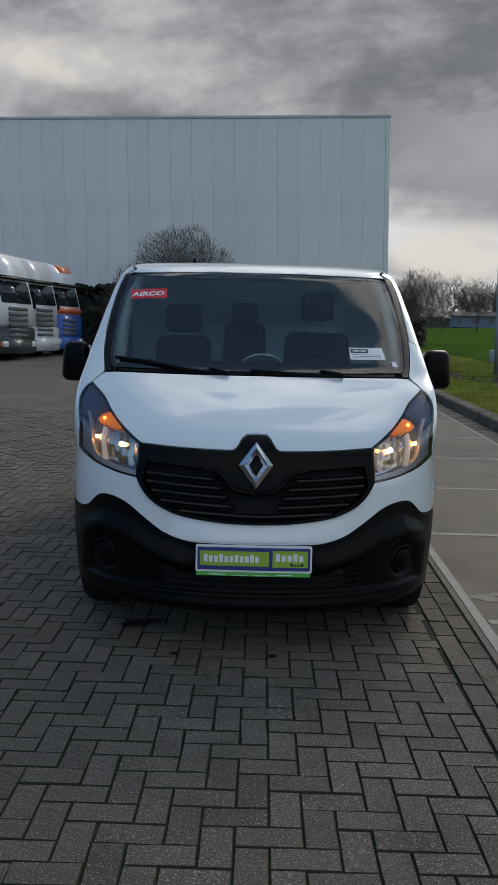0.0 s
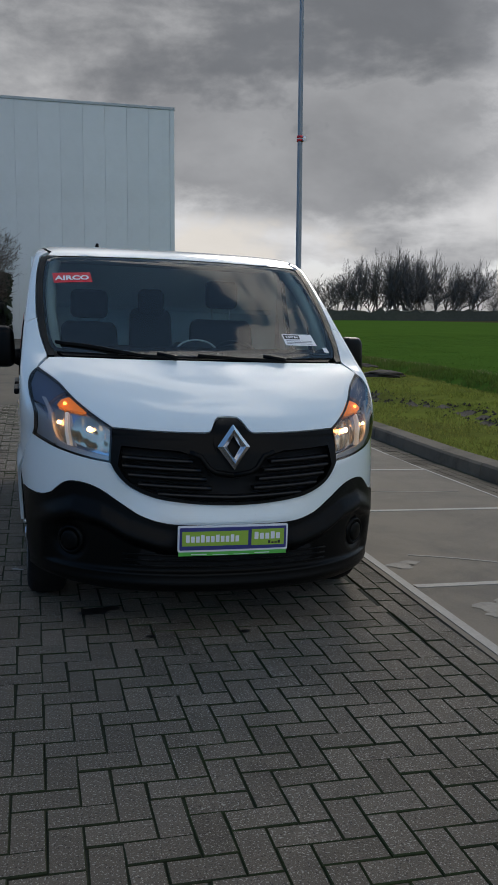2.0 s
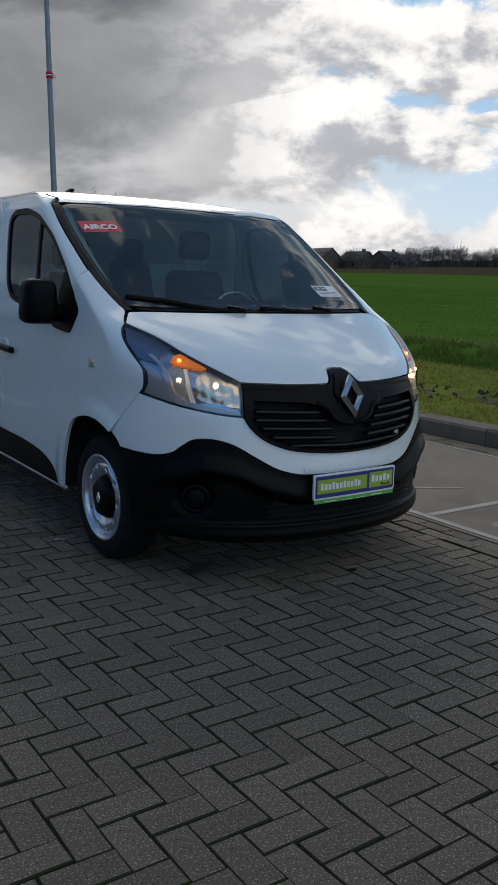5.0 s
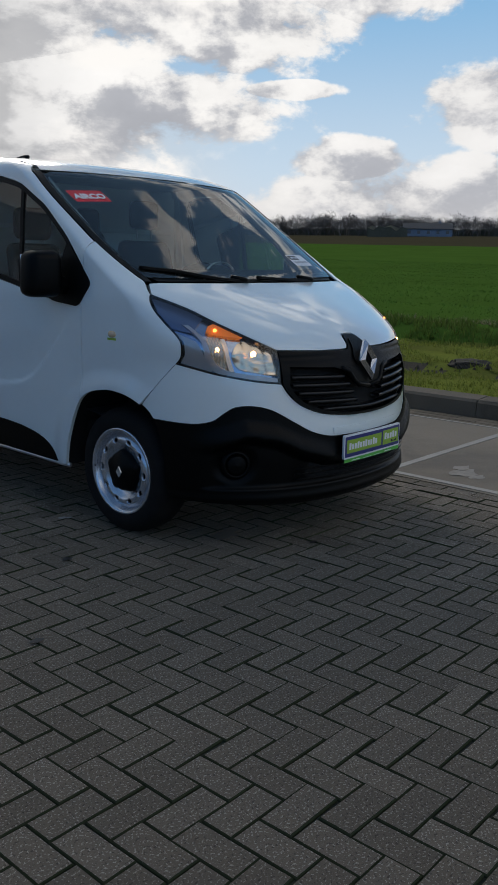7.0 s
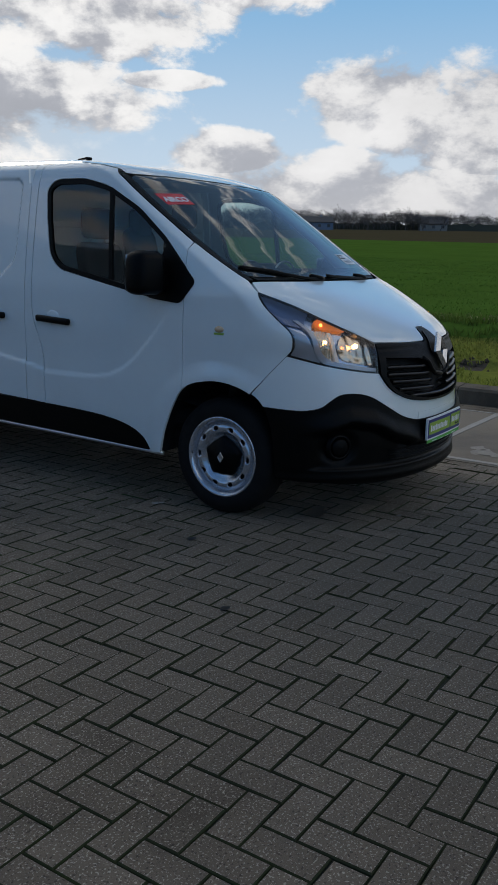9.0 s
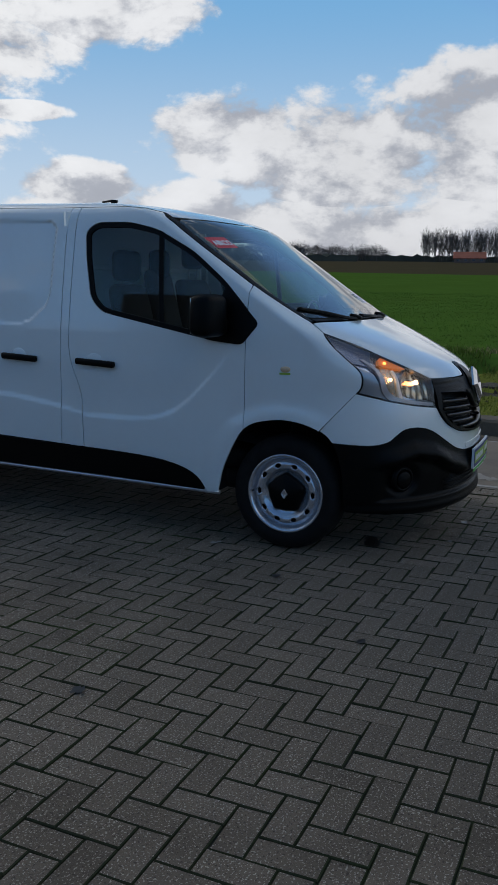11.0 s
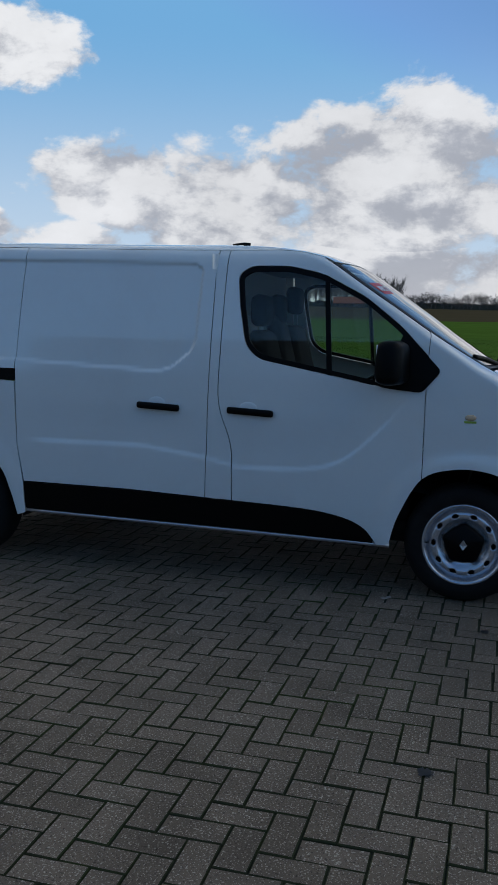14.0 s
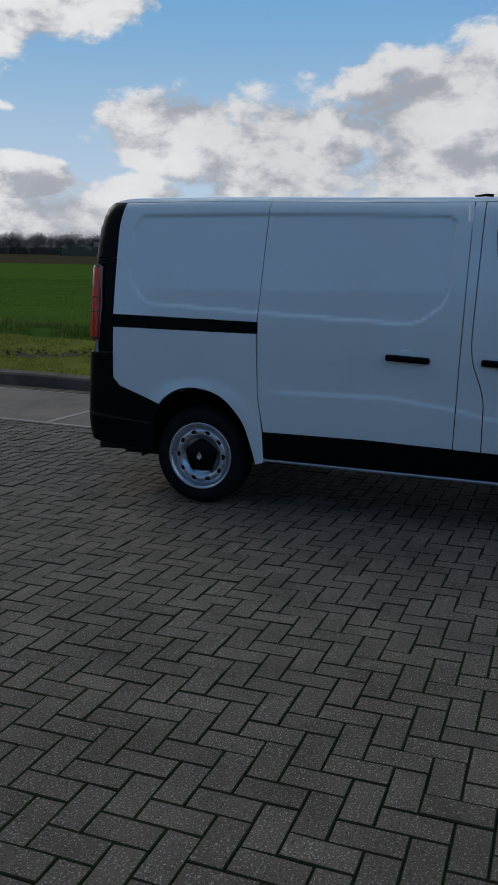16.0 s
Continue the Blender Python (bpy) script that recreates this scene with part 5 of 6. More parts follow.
# outlines on the nose, as (u, z)
LAMP_TOP = [fx(0.542, 0.965), fx(0.632, 1.024), fx(0.715, 1.090), fx(0.780, 1.155), fy(0.745, 1.213)]
LAMP_LOW = [fx(0.552, 0.809), fx(0.66, 0.823), fx(0.785, 0.852), fy(0.45, 0.875), fy(0.546, 0.900)]
lamp_back = [fy(y, z) for y, z in LAMP_BACK]
HOOD = mirrored([(0.0, 1.262), fx(0.4, 1.262), fx(0.74, 1.265), fx(0.808, 1.262)] + [LAMP_TOP[4]] + curve(LAMP_TOP[::-1], 4)[1:] + curve([fx(0.542, 0.965), fx(0.30, 0.955), fx(0.12, 0.953)], 4)[1:] + [fx(0.100, 0.956), fx(0.085, 0.968), fx(0.062, 1.005), fx(0.045, 1.018), (0.0, 1.020)])
GRILLE = mirrored([(0.0, 1.020), fx(0.045, 1.018), fx(0.062, 1.005), fx(0.085, 0.968), fx(0.100, 0.956), fx(0.12, 0.953), fx(0.30, 0.955), fx(0.542, 0.965), fx(0.552, 0.809)] + curve([fx(0.552, 0.809), fx(0.52, 0.755), fx(0.465, 0.705), fx(0.38, 0.668), fx(0.30, 0.650), fx(0.15, 0.635), (0.0, 0.630)], 4)[1:])
WHITE_LOW = curve([(0.0, 0.541), fx(0.20, 0.542), fx(0.306, 0.546), fx(0.411, 0.574), fx(0.50, 0.625), fx(0.60, 0.688), fx(0.68, 0.711), fx(0.745, 0.706), fx(0.785, 0.675), fx(0.82, 0.640), fy(0.47, 0.624), fy(0.658, 0.634)], 4)
WHITE = mirrored([(0.0, 0.630)] + curve([(0.0, 0.630), fx(0.15, 0.635), fx(0.30, 0.650), fx(0.38, 0.668), fx(0.465, 0.705), fx(0.52, 0.755), fx(0.552, 0.809)], 4)[1:] + curve(LAMP_LOW, 4)[1:] + [fy(0.546 + 0.179 * k / 8, 0.900 - 0.205 * k / 8) for k in range(1, 9)] + [fy(y, z) for y, z in ARCH_F if 0.658 < y < 0.725] + WHITE_LOW[::-1])
BLACK = mirrored(WHITE_LOW + [fy(y, z) for y, z in ARCH_F if y < 0.657] + [fy(0.60, 0.255), fx(0.85, 0.245), fx(0.72, 0.232), fx(0.45, 0.212), (0.0, 0.205)])


def on_bumper(u, z):
    """The lower bumper, with the brow over the fog lamp pockets, the air intake and the lip."""
    a = abs(u)
    x = abs(on_front(u, z).x)
    out = 0.004
    brow = float(np.interp(x, [0.25, 0.33, 0.48, 0.59, 0.71, 0.80, 0.90], [0.440, 0.445, 0.490, 0.550, 0.575, 0.535, 0.50]))
    out += 0.028 * step(x, 0.22, 0.34) * (1 - step(x, 0.78, 0.90)) * step(z, brow - 0.030, brow) * (1 - step(z, brow + 0.005, brow + 0.085))
    pocket = step(z, 0.300, 0.325) * (1 - step(z, brow - 0.050, brow - 0.020)) * (1 - step(x, 0.80, 0.86))
    out -= 0.032 * pocket
    out += 0.020 * (1 - step(z, 0.250, 0.300)) * step(z, 0.205, 0.225) * (1 - step(a, 1.0, 1.15))
    r = math.hypot((x - 0.742) * 1.15, z - 0.428)
    out -= 0.030 * (1 - step(r, 0.045, 0.105))
    return on_front(u, z, out)


panel("bonnet", HOOD, on_front, M_PAINT, van, "white bonnet", cell=0.025, cell_v=0.012)
panel("front_panel", WHITE, on_front, M_PAINT, van, "white nose panel", cell=0.025, cell_v=0.02, gap=0.0012)
bumper = panel("front_bumper", BLACK, on_bumper, M_TRIM, van, "black textured front bumper", cell=0.018, cell_v=0.012, gap=0.002)
for s in (-1, 1):
    bm = bmesh.new()
    p, q = on_front(s * u_of_x(0.742, 0.428), 0.428, -0.034), on_front(s * u_of_x(0.742, 0.428), 0.428, 0.06)
    m = Matrix.Translation(p) @ (q - p).to_track_quat("Z", "Y").to_matrix().to_4x4()
    lathe(bm, [(0.046, -0.02), (0.046, 0.006), (0.040, 0.010), (0.030, 0.012), (0.0, 0.016)], m, 24, close=False)
    part("fog_lamp_cover", bm, M_TRIM, bumper)
    bm = bmesh.new()
    lathe(bm, [(0.050, -0.01), (0.054, 0.004), (0.060, 0.006), (0.068, 0.0), (0.075, -0.016)], m, 32, close=False)
    part("fog_lamp_ring", bm, M_TRIM, bumper)
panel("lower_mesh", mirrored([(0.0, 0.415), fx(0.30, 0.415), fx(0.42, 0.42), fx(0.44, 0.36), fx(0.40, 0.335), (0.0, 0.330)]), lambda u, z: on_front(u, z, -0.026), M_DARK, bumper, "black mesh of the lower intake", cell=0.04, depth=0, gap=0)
for k in range(3):
    bm = bmesh.new()
    tube(bm, [on_front(u, 0.345 + 0.026 * k, -0.008) for u in np.linspace(-0.40, 0.40, 15)], 0.0045, 6)
    part("intake_bar", bm, M_TRIM, bumper)

# grille: a matt black frame, five slats a side and a dark back
GR_IN = mirrored([(0.0, 0.775)] + [fx(0.10, 0.785), fx(0.17, 0.850), fx(0.25, 0.872), fx(0.50, 0.886), fx(0.515, 0.80)] + curve([fx(0.515, 0.80), fx(0.48, 0.745), fx(0.43, 0.712), fx(0.36, 0.686), fx(0.28, 0.668), fx(0.15, 0.652), (0.0, 0.648)], 3)[1:])
grille = panel("grille", GRILLE, lambda u, z: on_front(u, z, 0.004 + 0.010 * (1 - step(z, 0.86, 0.905)) - 0.006 * step(z, 0.915, 0.925) * (1 - step(z, 0.935, 0.945)) * step(abs(u), 0.10, 0.2)), M_TRIM, van, "black slatted grille", cell=0.02, cell_v=0.012, hole=GR_IN)
# near-black sheet: the shade behind the slats is put into its colour
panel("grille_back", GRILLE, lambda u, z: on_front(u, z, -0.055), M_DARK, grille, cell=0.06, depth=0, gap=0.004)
for k, (z, x0, x1) in enumerate(((0.838, 0.185, 0.50), (0.800, 0.150, 0.50), (0.762, 0.125, 0.475), (0.722, 0.10, 0.43), (0.685, 0.0, 0.345))):
    for s in ((-1, 1) if x0 else (1,)):
        bm = bmesh.new()
        xs = np.linspace(x0 if x0 else -x1, x1, 12)
        rows = []
        for x in xs:
            zz = z - 0.02 * (1 - abs(x) / 0.5)
            u = s * u_of_x(float(x), zz)
            rows.append([bm.verts.new(on_front(u, zz + dz, d)) for dz, d in ((0.009, 0.002), (0.003, 0.010), (-0.005, 0.008), (-0.011, -0.002), (-0.008, -0.04), (0.006, -0.04))])
        for a, b in zip(rows, rows[1:]):
            for j in range(6):
                bm.faces.new((a[j], a[(j + 1) % 6], b[(j + 1) % 6], b[j]))
        bm.faces.new(rows[0]), bm.faces.new(rows[-1][::-1])
        part("slat", bm, M_SLAT, grille)
# bosses beside the badge and the plain rhombus badge
bm = bmesh.new()
for s in (-1, 1):
    tube(bm, [on_front(s * u_of_x(x, z), z, 0.012) for x, z in ((0.20, 0.868), (0.15, 0.850), (0.115, 0.80), (0.085, 0.780), (0.0, 0.768))], 0.013, 8)
part("grille_surround", bm, M_TRIM, grille)
panel("badge_plate", rounded(mirrored([(0.0, 1.008), fx(0.040, 1.004), fx(0.092, 0.915), fx(0.045, 0.800), (0.0, 0.785)]), 0.02), lambda u, z: on_front(u, z, 0.014), M_TRIM, grille, cell=0.03, gap=0, depth=0.03)
bm = bmesh.new()
outer, inner = [(0, 0.105), (0.078, 0), (0, -0.105), (-0.078, 0)], [(0, 0.050), (0.032, 0), (0, -0.050), (-0.032, 0)]
rim = [(0, 0.078), (0.055, 0), (0, -0.078), (-0.055, 0)]
tilt = Matrix.Translation((0, 0.056, 0.897)) @ pose(0, 0, 0, -15, 0, 0)
ring = [[bm.verts.new(tilt @ Vector((x, d, z))) for x, z in pts] for pts, d in ((outer, 0.012), (outer, 0.0), (rim, -0.018), (inner, 0.0), (inner, 0.012))]
for a, b in zip(ring, ring[1:]):
    for k in range(4):
        bm.faces.new((a[k], a[(k + 1) % 4], b[(k + 1) % 4], b[k]))
part("badge", bm, M_CHROME, grille, "plain chrome rhombus", flat=True)

# head lamps
for s in (-1, 1):
    outline = [(s * u, z) for u, z in curve(LAMP_TOP, 4) + lamp_back[::-1][1:] + curve(LAMP_LOW[::-1], 4)[1:]]
    lamp = panel("head_lamp", outline, lambda u, z: on_front(u, z, 0.0), M_GLOSSBLACK, van, "clear head lamp with chrome reflectors, lit", depth=0.05, ring=0.009)
    panel("lamp_cover", inset(outline, 0.004), lambda u, z: on_front(u, z, 0.003), M_LAMPGLASS, lamp, cell=0.02, depth=0, gap=0).visible_shadow = False
    def chip(name, pts, d, mat, label="", depth=0.02, cell=0.02, wave=None):
        deep = wave or (lambda u, z: d)
        return panel(name, [(s * u, z) for u, z in pts], lambda u, z: on_front(u, z, deep(u, z)), mat, lamp, label, gap=0, depth=depth, cell=cell)
    panel("bezel", inset(outline, 0.004), lambda u, z: on_front(u, z, -0.046), M_LAMPBLUE, lamp, "dark blue inner bezel", cell=0.03, depth=0, gap=0)
    chip("side_reflector", [fy(0.40, 0.866), fy(0.525, 0.905), fy(0.505, 0.940), fy(0.512, 1.005), fy(0.575, 1.055), fx(0.845, 1.005), fx(0.828, 0.94), fx(0.800, 0.880)], -0.022, M_LAMPSIDE, "silver side reflector")
    chip("upper_reflector", [fy(0.572, 1.060), fy(0.655, 1.130), fy(0.728, 1.197), fx(0.790, 1.152), fx(0.752, 1.106), fx(0.806, 1.076), fx(0.842, 1.040)], -0.022, M_LAMPWING, "pale upper wing")
    chip("chrome_edge", curve([fx(0.858, 1.080), fx(0.832, 1.020), fx(0.826, 0.930), fx(0.795, 0.866), fx(0.707, 0.838), fx(0.560, 0.816)], 4) + curve([fx(0.562, 0.836), fx(0.70, 0.860), fx(0.775, 0.886), fx(0.806, 0.940), fx(0.815, 1.020), fx(0.838, 1.078)], 4), -0.010, M_LAMPSIDE, "bright silver edge")
    chip("light_guide", curve([fx(0.740, 1.018), fx(0.745, 0.945), fx(0.731, 0.868)], 4) + curve([fx(0.748, 0.872), fx(0.758, 0.945), fx(0.754, 1.018)], 4), -0.016, M_DRL, "curved pale light guide")
    flute = lambda u, z: -0.034 + 0.006 * noise.noise((u * 17, z * 21, 1.5)) + 0.0008 * math.cos(u * 150) + 0.9 * ((abs(u) - u_of_x(0.64, 0.93)) ** 2 * 0.55 + (z - 0.93) ** 2)
    chip("reflector", curve([fx(0.552, 0.950), fx(0.604, 0.990), fx(0.657, 1.005), fx(0.702, 0.992), fx(0.730, 0.954), fx(0.730, 0.915), fx(0.706, 0.878), fx(0.615, 0.856), fx(0.553, 0.848)], 4), -0.03, M_REFLECT, "fluted chrome reflector", cell=0.006, wave=flute)
    facet = lambda u, z: -0.026 + 0.003 * math.cos(u * 330) * math.cos(z * 420)
    chip("side_lamp", curve([fx(0.760, 1.022), fx(0.797, 1.026), fx(0.816, 1.000), fx(0.816, 0.950), fx(0.803, 0.905), fx(0.776, 0.872), fx(0.756, 0.874)], 4), -0.026, M_REFLECT, "faceted side lamp", cell=0.008, wave=facet)
    for x, z, r, d in ((0.648, 0.950, 0.013, -0.018), (0.783, 0.972, 0.009, -0.012)):
        bm = bmesh.new()
        bmesh.ops.create_uvsphere(bm, u_segments=14, v_segments=9, radius=r, matrix=Matrix.Translation(on_front(s * u_of_x(x, z), z, d)))
        part("bulb", bm, M_BULB, lamp, "glowing bulb")
    gem = lambda u, z: -0.016 + 0.0025 * math.cos(u * 380) * math.cos(z * 500)
    chip("indicator", [fx(0.640, 1.022), fx(0.700, 1.070), fx(0.735, 1.082), fx(0.768, 1.072), fx(0.792, 1.047), fx(0.766, 1.033), fx(0.690, 1.023)], -0.014, M_INDICATOR, "faceted amber indicator, lit", cell=0.007, wave=gem)
    bm = bmesh.new()
    bmesh.ops.create_uvsphere(bm, u_segments=12, v_segments=8, radius=0.009, matrix=Matrix.Translation(on_front(s * u_of_x(0.752, 1.055), 1.055, -0.010)))
    part("indicator_bulb", bm, M_AMBERLIT, lamp, "glowing amber bulb")

# number board in place of the plate
board = panel("number_board", rounded([(-0.262, 0.425), (0.262, 0.425), (0.262, 0.545), (-0.262, 0.545)], 0.008), lambda x, z: Vector((x, 0.002 + 0.08 * x * x, z)), M_STICKER, van, "blue and green dealer board", gap=0, depth=0.012, cell=0.08)


def on_board(d):
    return lambda x, z: Vector((x, 0.002 + 0.08 * x * x - d, z))


panel("blue_field", rounded([(-0.254, 0.434), (0.254, 0.434), (0.254, 0.537), (-0.254, 0.537)], 0.006), on_board(0.002), M_BLUEINK, board, gap=0, depth=0.001, cell=0.08)
panel("green_field", [(-0.243, 0.453), (0.068, 0.453), (0.068, 0.520), (-0.243, 0.520)], on_board(0.0035), M_GREEN, board, gap=0, depth=0.001, cell=0.08)
panel("green_field", [(0.084, 0.450), (0.243, 0.450), (0.243, 0.525), (0.084, 0.525)], on_board(0.0035), M_GREEN, board, gap=0, depth=0.001, cell=0.08)
panel("green_strip", [(-0.258, 0.407), (0.256, 0.407), (0.256, 0.4245), (-0.258, 0.4245)], on_board(0.001), M_GREENSTRIP, board, gap=0, depth=0.003, cell=0.08)
for x0, x1, z0, z1, mat in ((-0.225, 0.030, 0.470, 0.504, M_STICKER), (0.098, 0.230, 0.478, 0.512, M_STICKER), (0.165, 0.228, 0.457, 0.470, M_INK), (-0.20, 0.20, 0.413, 0.417, M_STICKER)):
    n = 11 if x1 - x0 > 0.2 and z1 - z0 > 0.02 else (5 if z1 - z0 > 0.02 else 4)
    for k in range(n):
        w = (x1 - x0) / n
        panel("mark", [(x0 + k * w, z0), (x0 + k * w + w * 0.72, z0), (x0 + k * w + w * 0.72, z1 - (0.006 if k % 3 else 0.0)), (x0 + k * w, z1 - (0.006 if k % 3 else 0.0))], on_board(0.0048), mat, board, gap=0, depth=0.0008, cell=0.1)
panel("board_holder", [(-0.285, 0.552), (0.285, 0.552), (0.285, 0.582), (-0.285, 0.582)], lambda x, z: on_front(u_of_x(x, z), z, 0.004), M_PAINT, van, "white plate carrier", gap=0, depth=0.006, cell=0.06)

# windscreen, trims, cowl and roof
GLASS_EDGE = [fx(0.780, 1.288), fx(0.806, 1.34), fx(0.822, 1.45), fx(0.826, 1.62), fx(0.812, 1.76), fx(0.795, 1.812)]
pillar_u = [fx(x, z) for x, z in pillar_x]
SCREEN = mirrored([(0.0, 1.278), fx(0.5, 1.282)] + curve(GLASS_EDGE, 4) + [fx(0.75, 1.828), fx(0.4, 1.838), (0.0, 1.842)])
screen = panel("windscreen", SCREEN, on_front, M_WINDSCREEN, van, cell=0.04, cell_v=0.03, depth=0, gap=0.001)
screen.visible_shadow = False
INNER = mirrored([(0.0, 1.330), fx(0.5, 1.332), fx(0.70, 1.345), fx(0.752, 1.40), fx(0.748, 1.55), fx(0.715, 1.74), fx(0.68, 1.800), fx(0.4, 1.815), (0.0, 1.818)])
panel("screen_border", SCREEN, lambda u, z: on_front(u, z, -0.006), M_GLOSSBLACK, screen, "black printed glass border", depth=0, ring=0.020)
panel("screen_border", mirrored([(0.0, 1.300), fx(0.5, 1.302), fx(0.75, 1.310), fx(0.755, 1.345), fx(0.72, 1.335), fx(0.5, 1.330), (0.0, 1.328)]), lambda u, z: on_front(u, z, -0.007), M_GLOSSBLACK, screen, cell=0.06, depth=0, gap=0)
for s in (-1, 1):
    strip = [(s * u, z) for u, z in [fx(0.780, 1.268)] + pillar_u + [fx(0.795, 1.834)] + curve(GLASS_EDGE, 4)[::-1]]
    panel("screen_trim", strip, lambda u, z: on_front(u, z, 0.003), M_TRIM, van, "black trim beside the windscreen", cell=0.03, gap=0.0015)
panel("cowl", mirrored([(0.0, 1.266), fx(0.74, 1.270), fx(0.772, 1.290), fx(0.5, 1.280), (0.0, 1.276)]), lambda u, z: on_front(u, z, -0.012), M_TRIM, van, cell=0.05, gap=0)
roof_side = [(half_width(y, table(y, [1.69, 1.76, 1.86, 2.0], [1.834, 1.868, 1.892, ROOF_Z])), y) for y in (1.70, 1.76, 1.81, 1.86, 1.93, 2.0, 2.3, 2.8, 3.3, 3.8, 4.2, 4.5, 4.60, 4.68, 4.75, 4.79)]
front_edge = [(x, on_front(*fx(x, z)).y + 0.004) for x, z in ((0.0, 1.846), (0.2, 1.845), (0.4, 1.842), (0.6, 1.838), (0.72, 1.836), (0.80, 1.836), (0.824, 1.8345))]
ROOF = mirrored(front_edge + roof_side + [(0.60, 4.80), (0.0, 4.80)])
panel("roof", ROOF, on_top, M_PAINT, van, "white roof", cell=0.04, cell_v=0.03, depth=0, gap=0.001, away=(0, 2.4, 0.0), plain=True)
panel("rear_door", mirrored([(0.0, 1.93), (0.62, 1.93), (0.80, 1.80), (0.86, 1.50), (0.90, 0.45), (0.0, 0.42)]), lambda x, z: Vector((x, table(z, Z_R, Y_R) - 0.03 - 0.10 * (abs(x) / 0.9) ** 6, z)), M_PAINT, van, "white rear doors", cell=0.1, depth=0.02, gap=0)
# roof aerial
bm = bmesh.new()
bmesh.ops.create_cone(bm, segments=14, radius1=0.022, radius2=0.010, depth=0.026, cap_ends=True, matrix=Matrix.Translation((-0.44, 2.32, 1.962)))
tube(bm, [(-0.44, 2.29, 1.974), (-0.44, 2.33, 1.980), (-0.44, 2.40, 1.974)], [0.010, 0.008, 0.006], 8)
part("aerial", bm, M_TRIM, van, "short black roof aerial")

# wipers
for pts in ([(-0.15, 1.270), (-0.34, 1.282), (-0.57, 1.318), (-0.765, 1.337)], [(0.45, 1.270), (0.21, 1.276), (-0.03, 1.288)]):
    bm = bmesh.new()
    tube(bm, [on_front(*fx(x, z), 0.018) for x, z in curve(pts, 4)], 0.009, 6)
    tube(bm, [on_front(*fx(x, z - 0.006), 0.012) for x, z in curve(pts, 4)], 0.006, 6)
    k = pts[0][0]
    tube(bm, [on_front(*fx(k, 1.270), 0.02), on_front(*fx(k - 0.02, 1.276), 0.035), on_front(*fx(k * 0.5 + pts[1][0] * 0.5, 1.292), 0.034)], [0.016, 0.014, 0.010], 8)
    part("wiper", bm, M_TRIM, van, "black wiper arm and blade")

# stickers behind the windscreen
airco = panel("price_sticker", [fx(-0.761, 1.664), fx(-0.541, 1.677), fx(-0.550, 1.737), fx(-0.769, 1.725)], lambda u, z: on_front(u, z, 0.0025), M_RED, screen, "red sticker with white lettering", cell=0.03, depth=0, gap=0)
tag = panel("stock_label", [fx(0.511, 1.353), fx(0.705, 1.354), fx(0.694, 1.416), fx(0.506, 1.415)], lambda u, z: on_front(u, z, 0.0025), M_STICKER, screen, "white label with printed number", cell=0.03, depth=0, gap=0)
panel("label_head", [fx(0.516, 1.388), fx(0.614, 1.388), fx(0.612, 1.410), fx(0.514, 1.410)], lambda u, z: on_front(u, z, 0.004), M_INK, tag, cell=0.03, depth=0, gap=0)
for k in range(3):
    z = 1.362 + 0.008 * k
    panel("print_line", [fx(0.522, z), fx(0.682, z), fx(0.682, z + 0.002), fx(0.522, z + 0.002)], lambda u, z: on_front(u, z, 0.004), M_INK, tag, cell=0.05, depth=0, gap=0)
panel("clip", [fx(0.737, 1.320), fx(0.767, 1.318), fx(0.760, 1.345), fx(0.734, 1.345)], lambda u, z: on_front(u, z, 0.0025), M_STICKER, screen, "small white sticker", cell=0.03, depth=0, gap=0)


def lettering(name, text, size, at, right, up, mat, parent, depth=0.001, bold=0.0):
    """Raised lettering in the built-in face, as a mesh, along right and up."""
    data = bpy.data.curves.new(name, "FONT")
    data.body, data.size, data.align_x, data.align_y, data.extrude = text, size, "CENTER", "CENTER", depth
    data.resolution_u, data.offset = 3, bold
    temp = bpy.data.objects.new(name, data)
    scene.collection.objects.link(temp)
    bpy.context.view_layer.update()
    mesh = bpy.data.meshes.new_from_object(temp.evaluated_get(bpy.context.evaluated_depsgraph_get()))
    bpy.data.objects.remove(temp)
    r, u = Vector(right).normalized(), Vector(up).normalized()
    n = r.cross(u)
    mesh.transform(Matrix(((r.x, u.x, n.x, at[0]), (r.y, u.y, n.y, at[1]), (r.z, u.z, n.z, at[2]), (0, 0, 0, 1))))
    mesh.materials.clear()
    mesh.materials.append(mat)
    ob = new(name, mesh)
    ob.parent = parent
    return ob


a, b, c = on_front(*fx(-0.762, 1.695), 0.006), on_front(*fx(-0.546, 1.707), 0.006), on_front(*fx(-0.655, 1.725), 0.006)
mid = on_front(*fx(-0.655, 1.698), 0.0065)
lettering("lettering", "AIRCO", 0.064, mid, b - a, c - mid, M_STICKER, airco, 0.001, 0.0022)
a, b, c, mid = on_front(*fx(0.512, 1.399), 0.006), on_front(*fx(0.612, 1.399), 0.006), on_front(*fx(0.564, 1.409), 0.006), on_front(*fx(0.564, 1.3985), 0.0055)
lettering("lettering", "289784", 0.026, mid, b - a, c - mid, M_STICKER, tag, 0.0005, 0.0006)


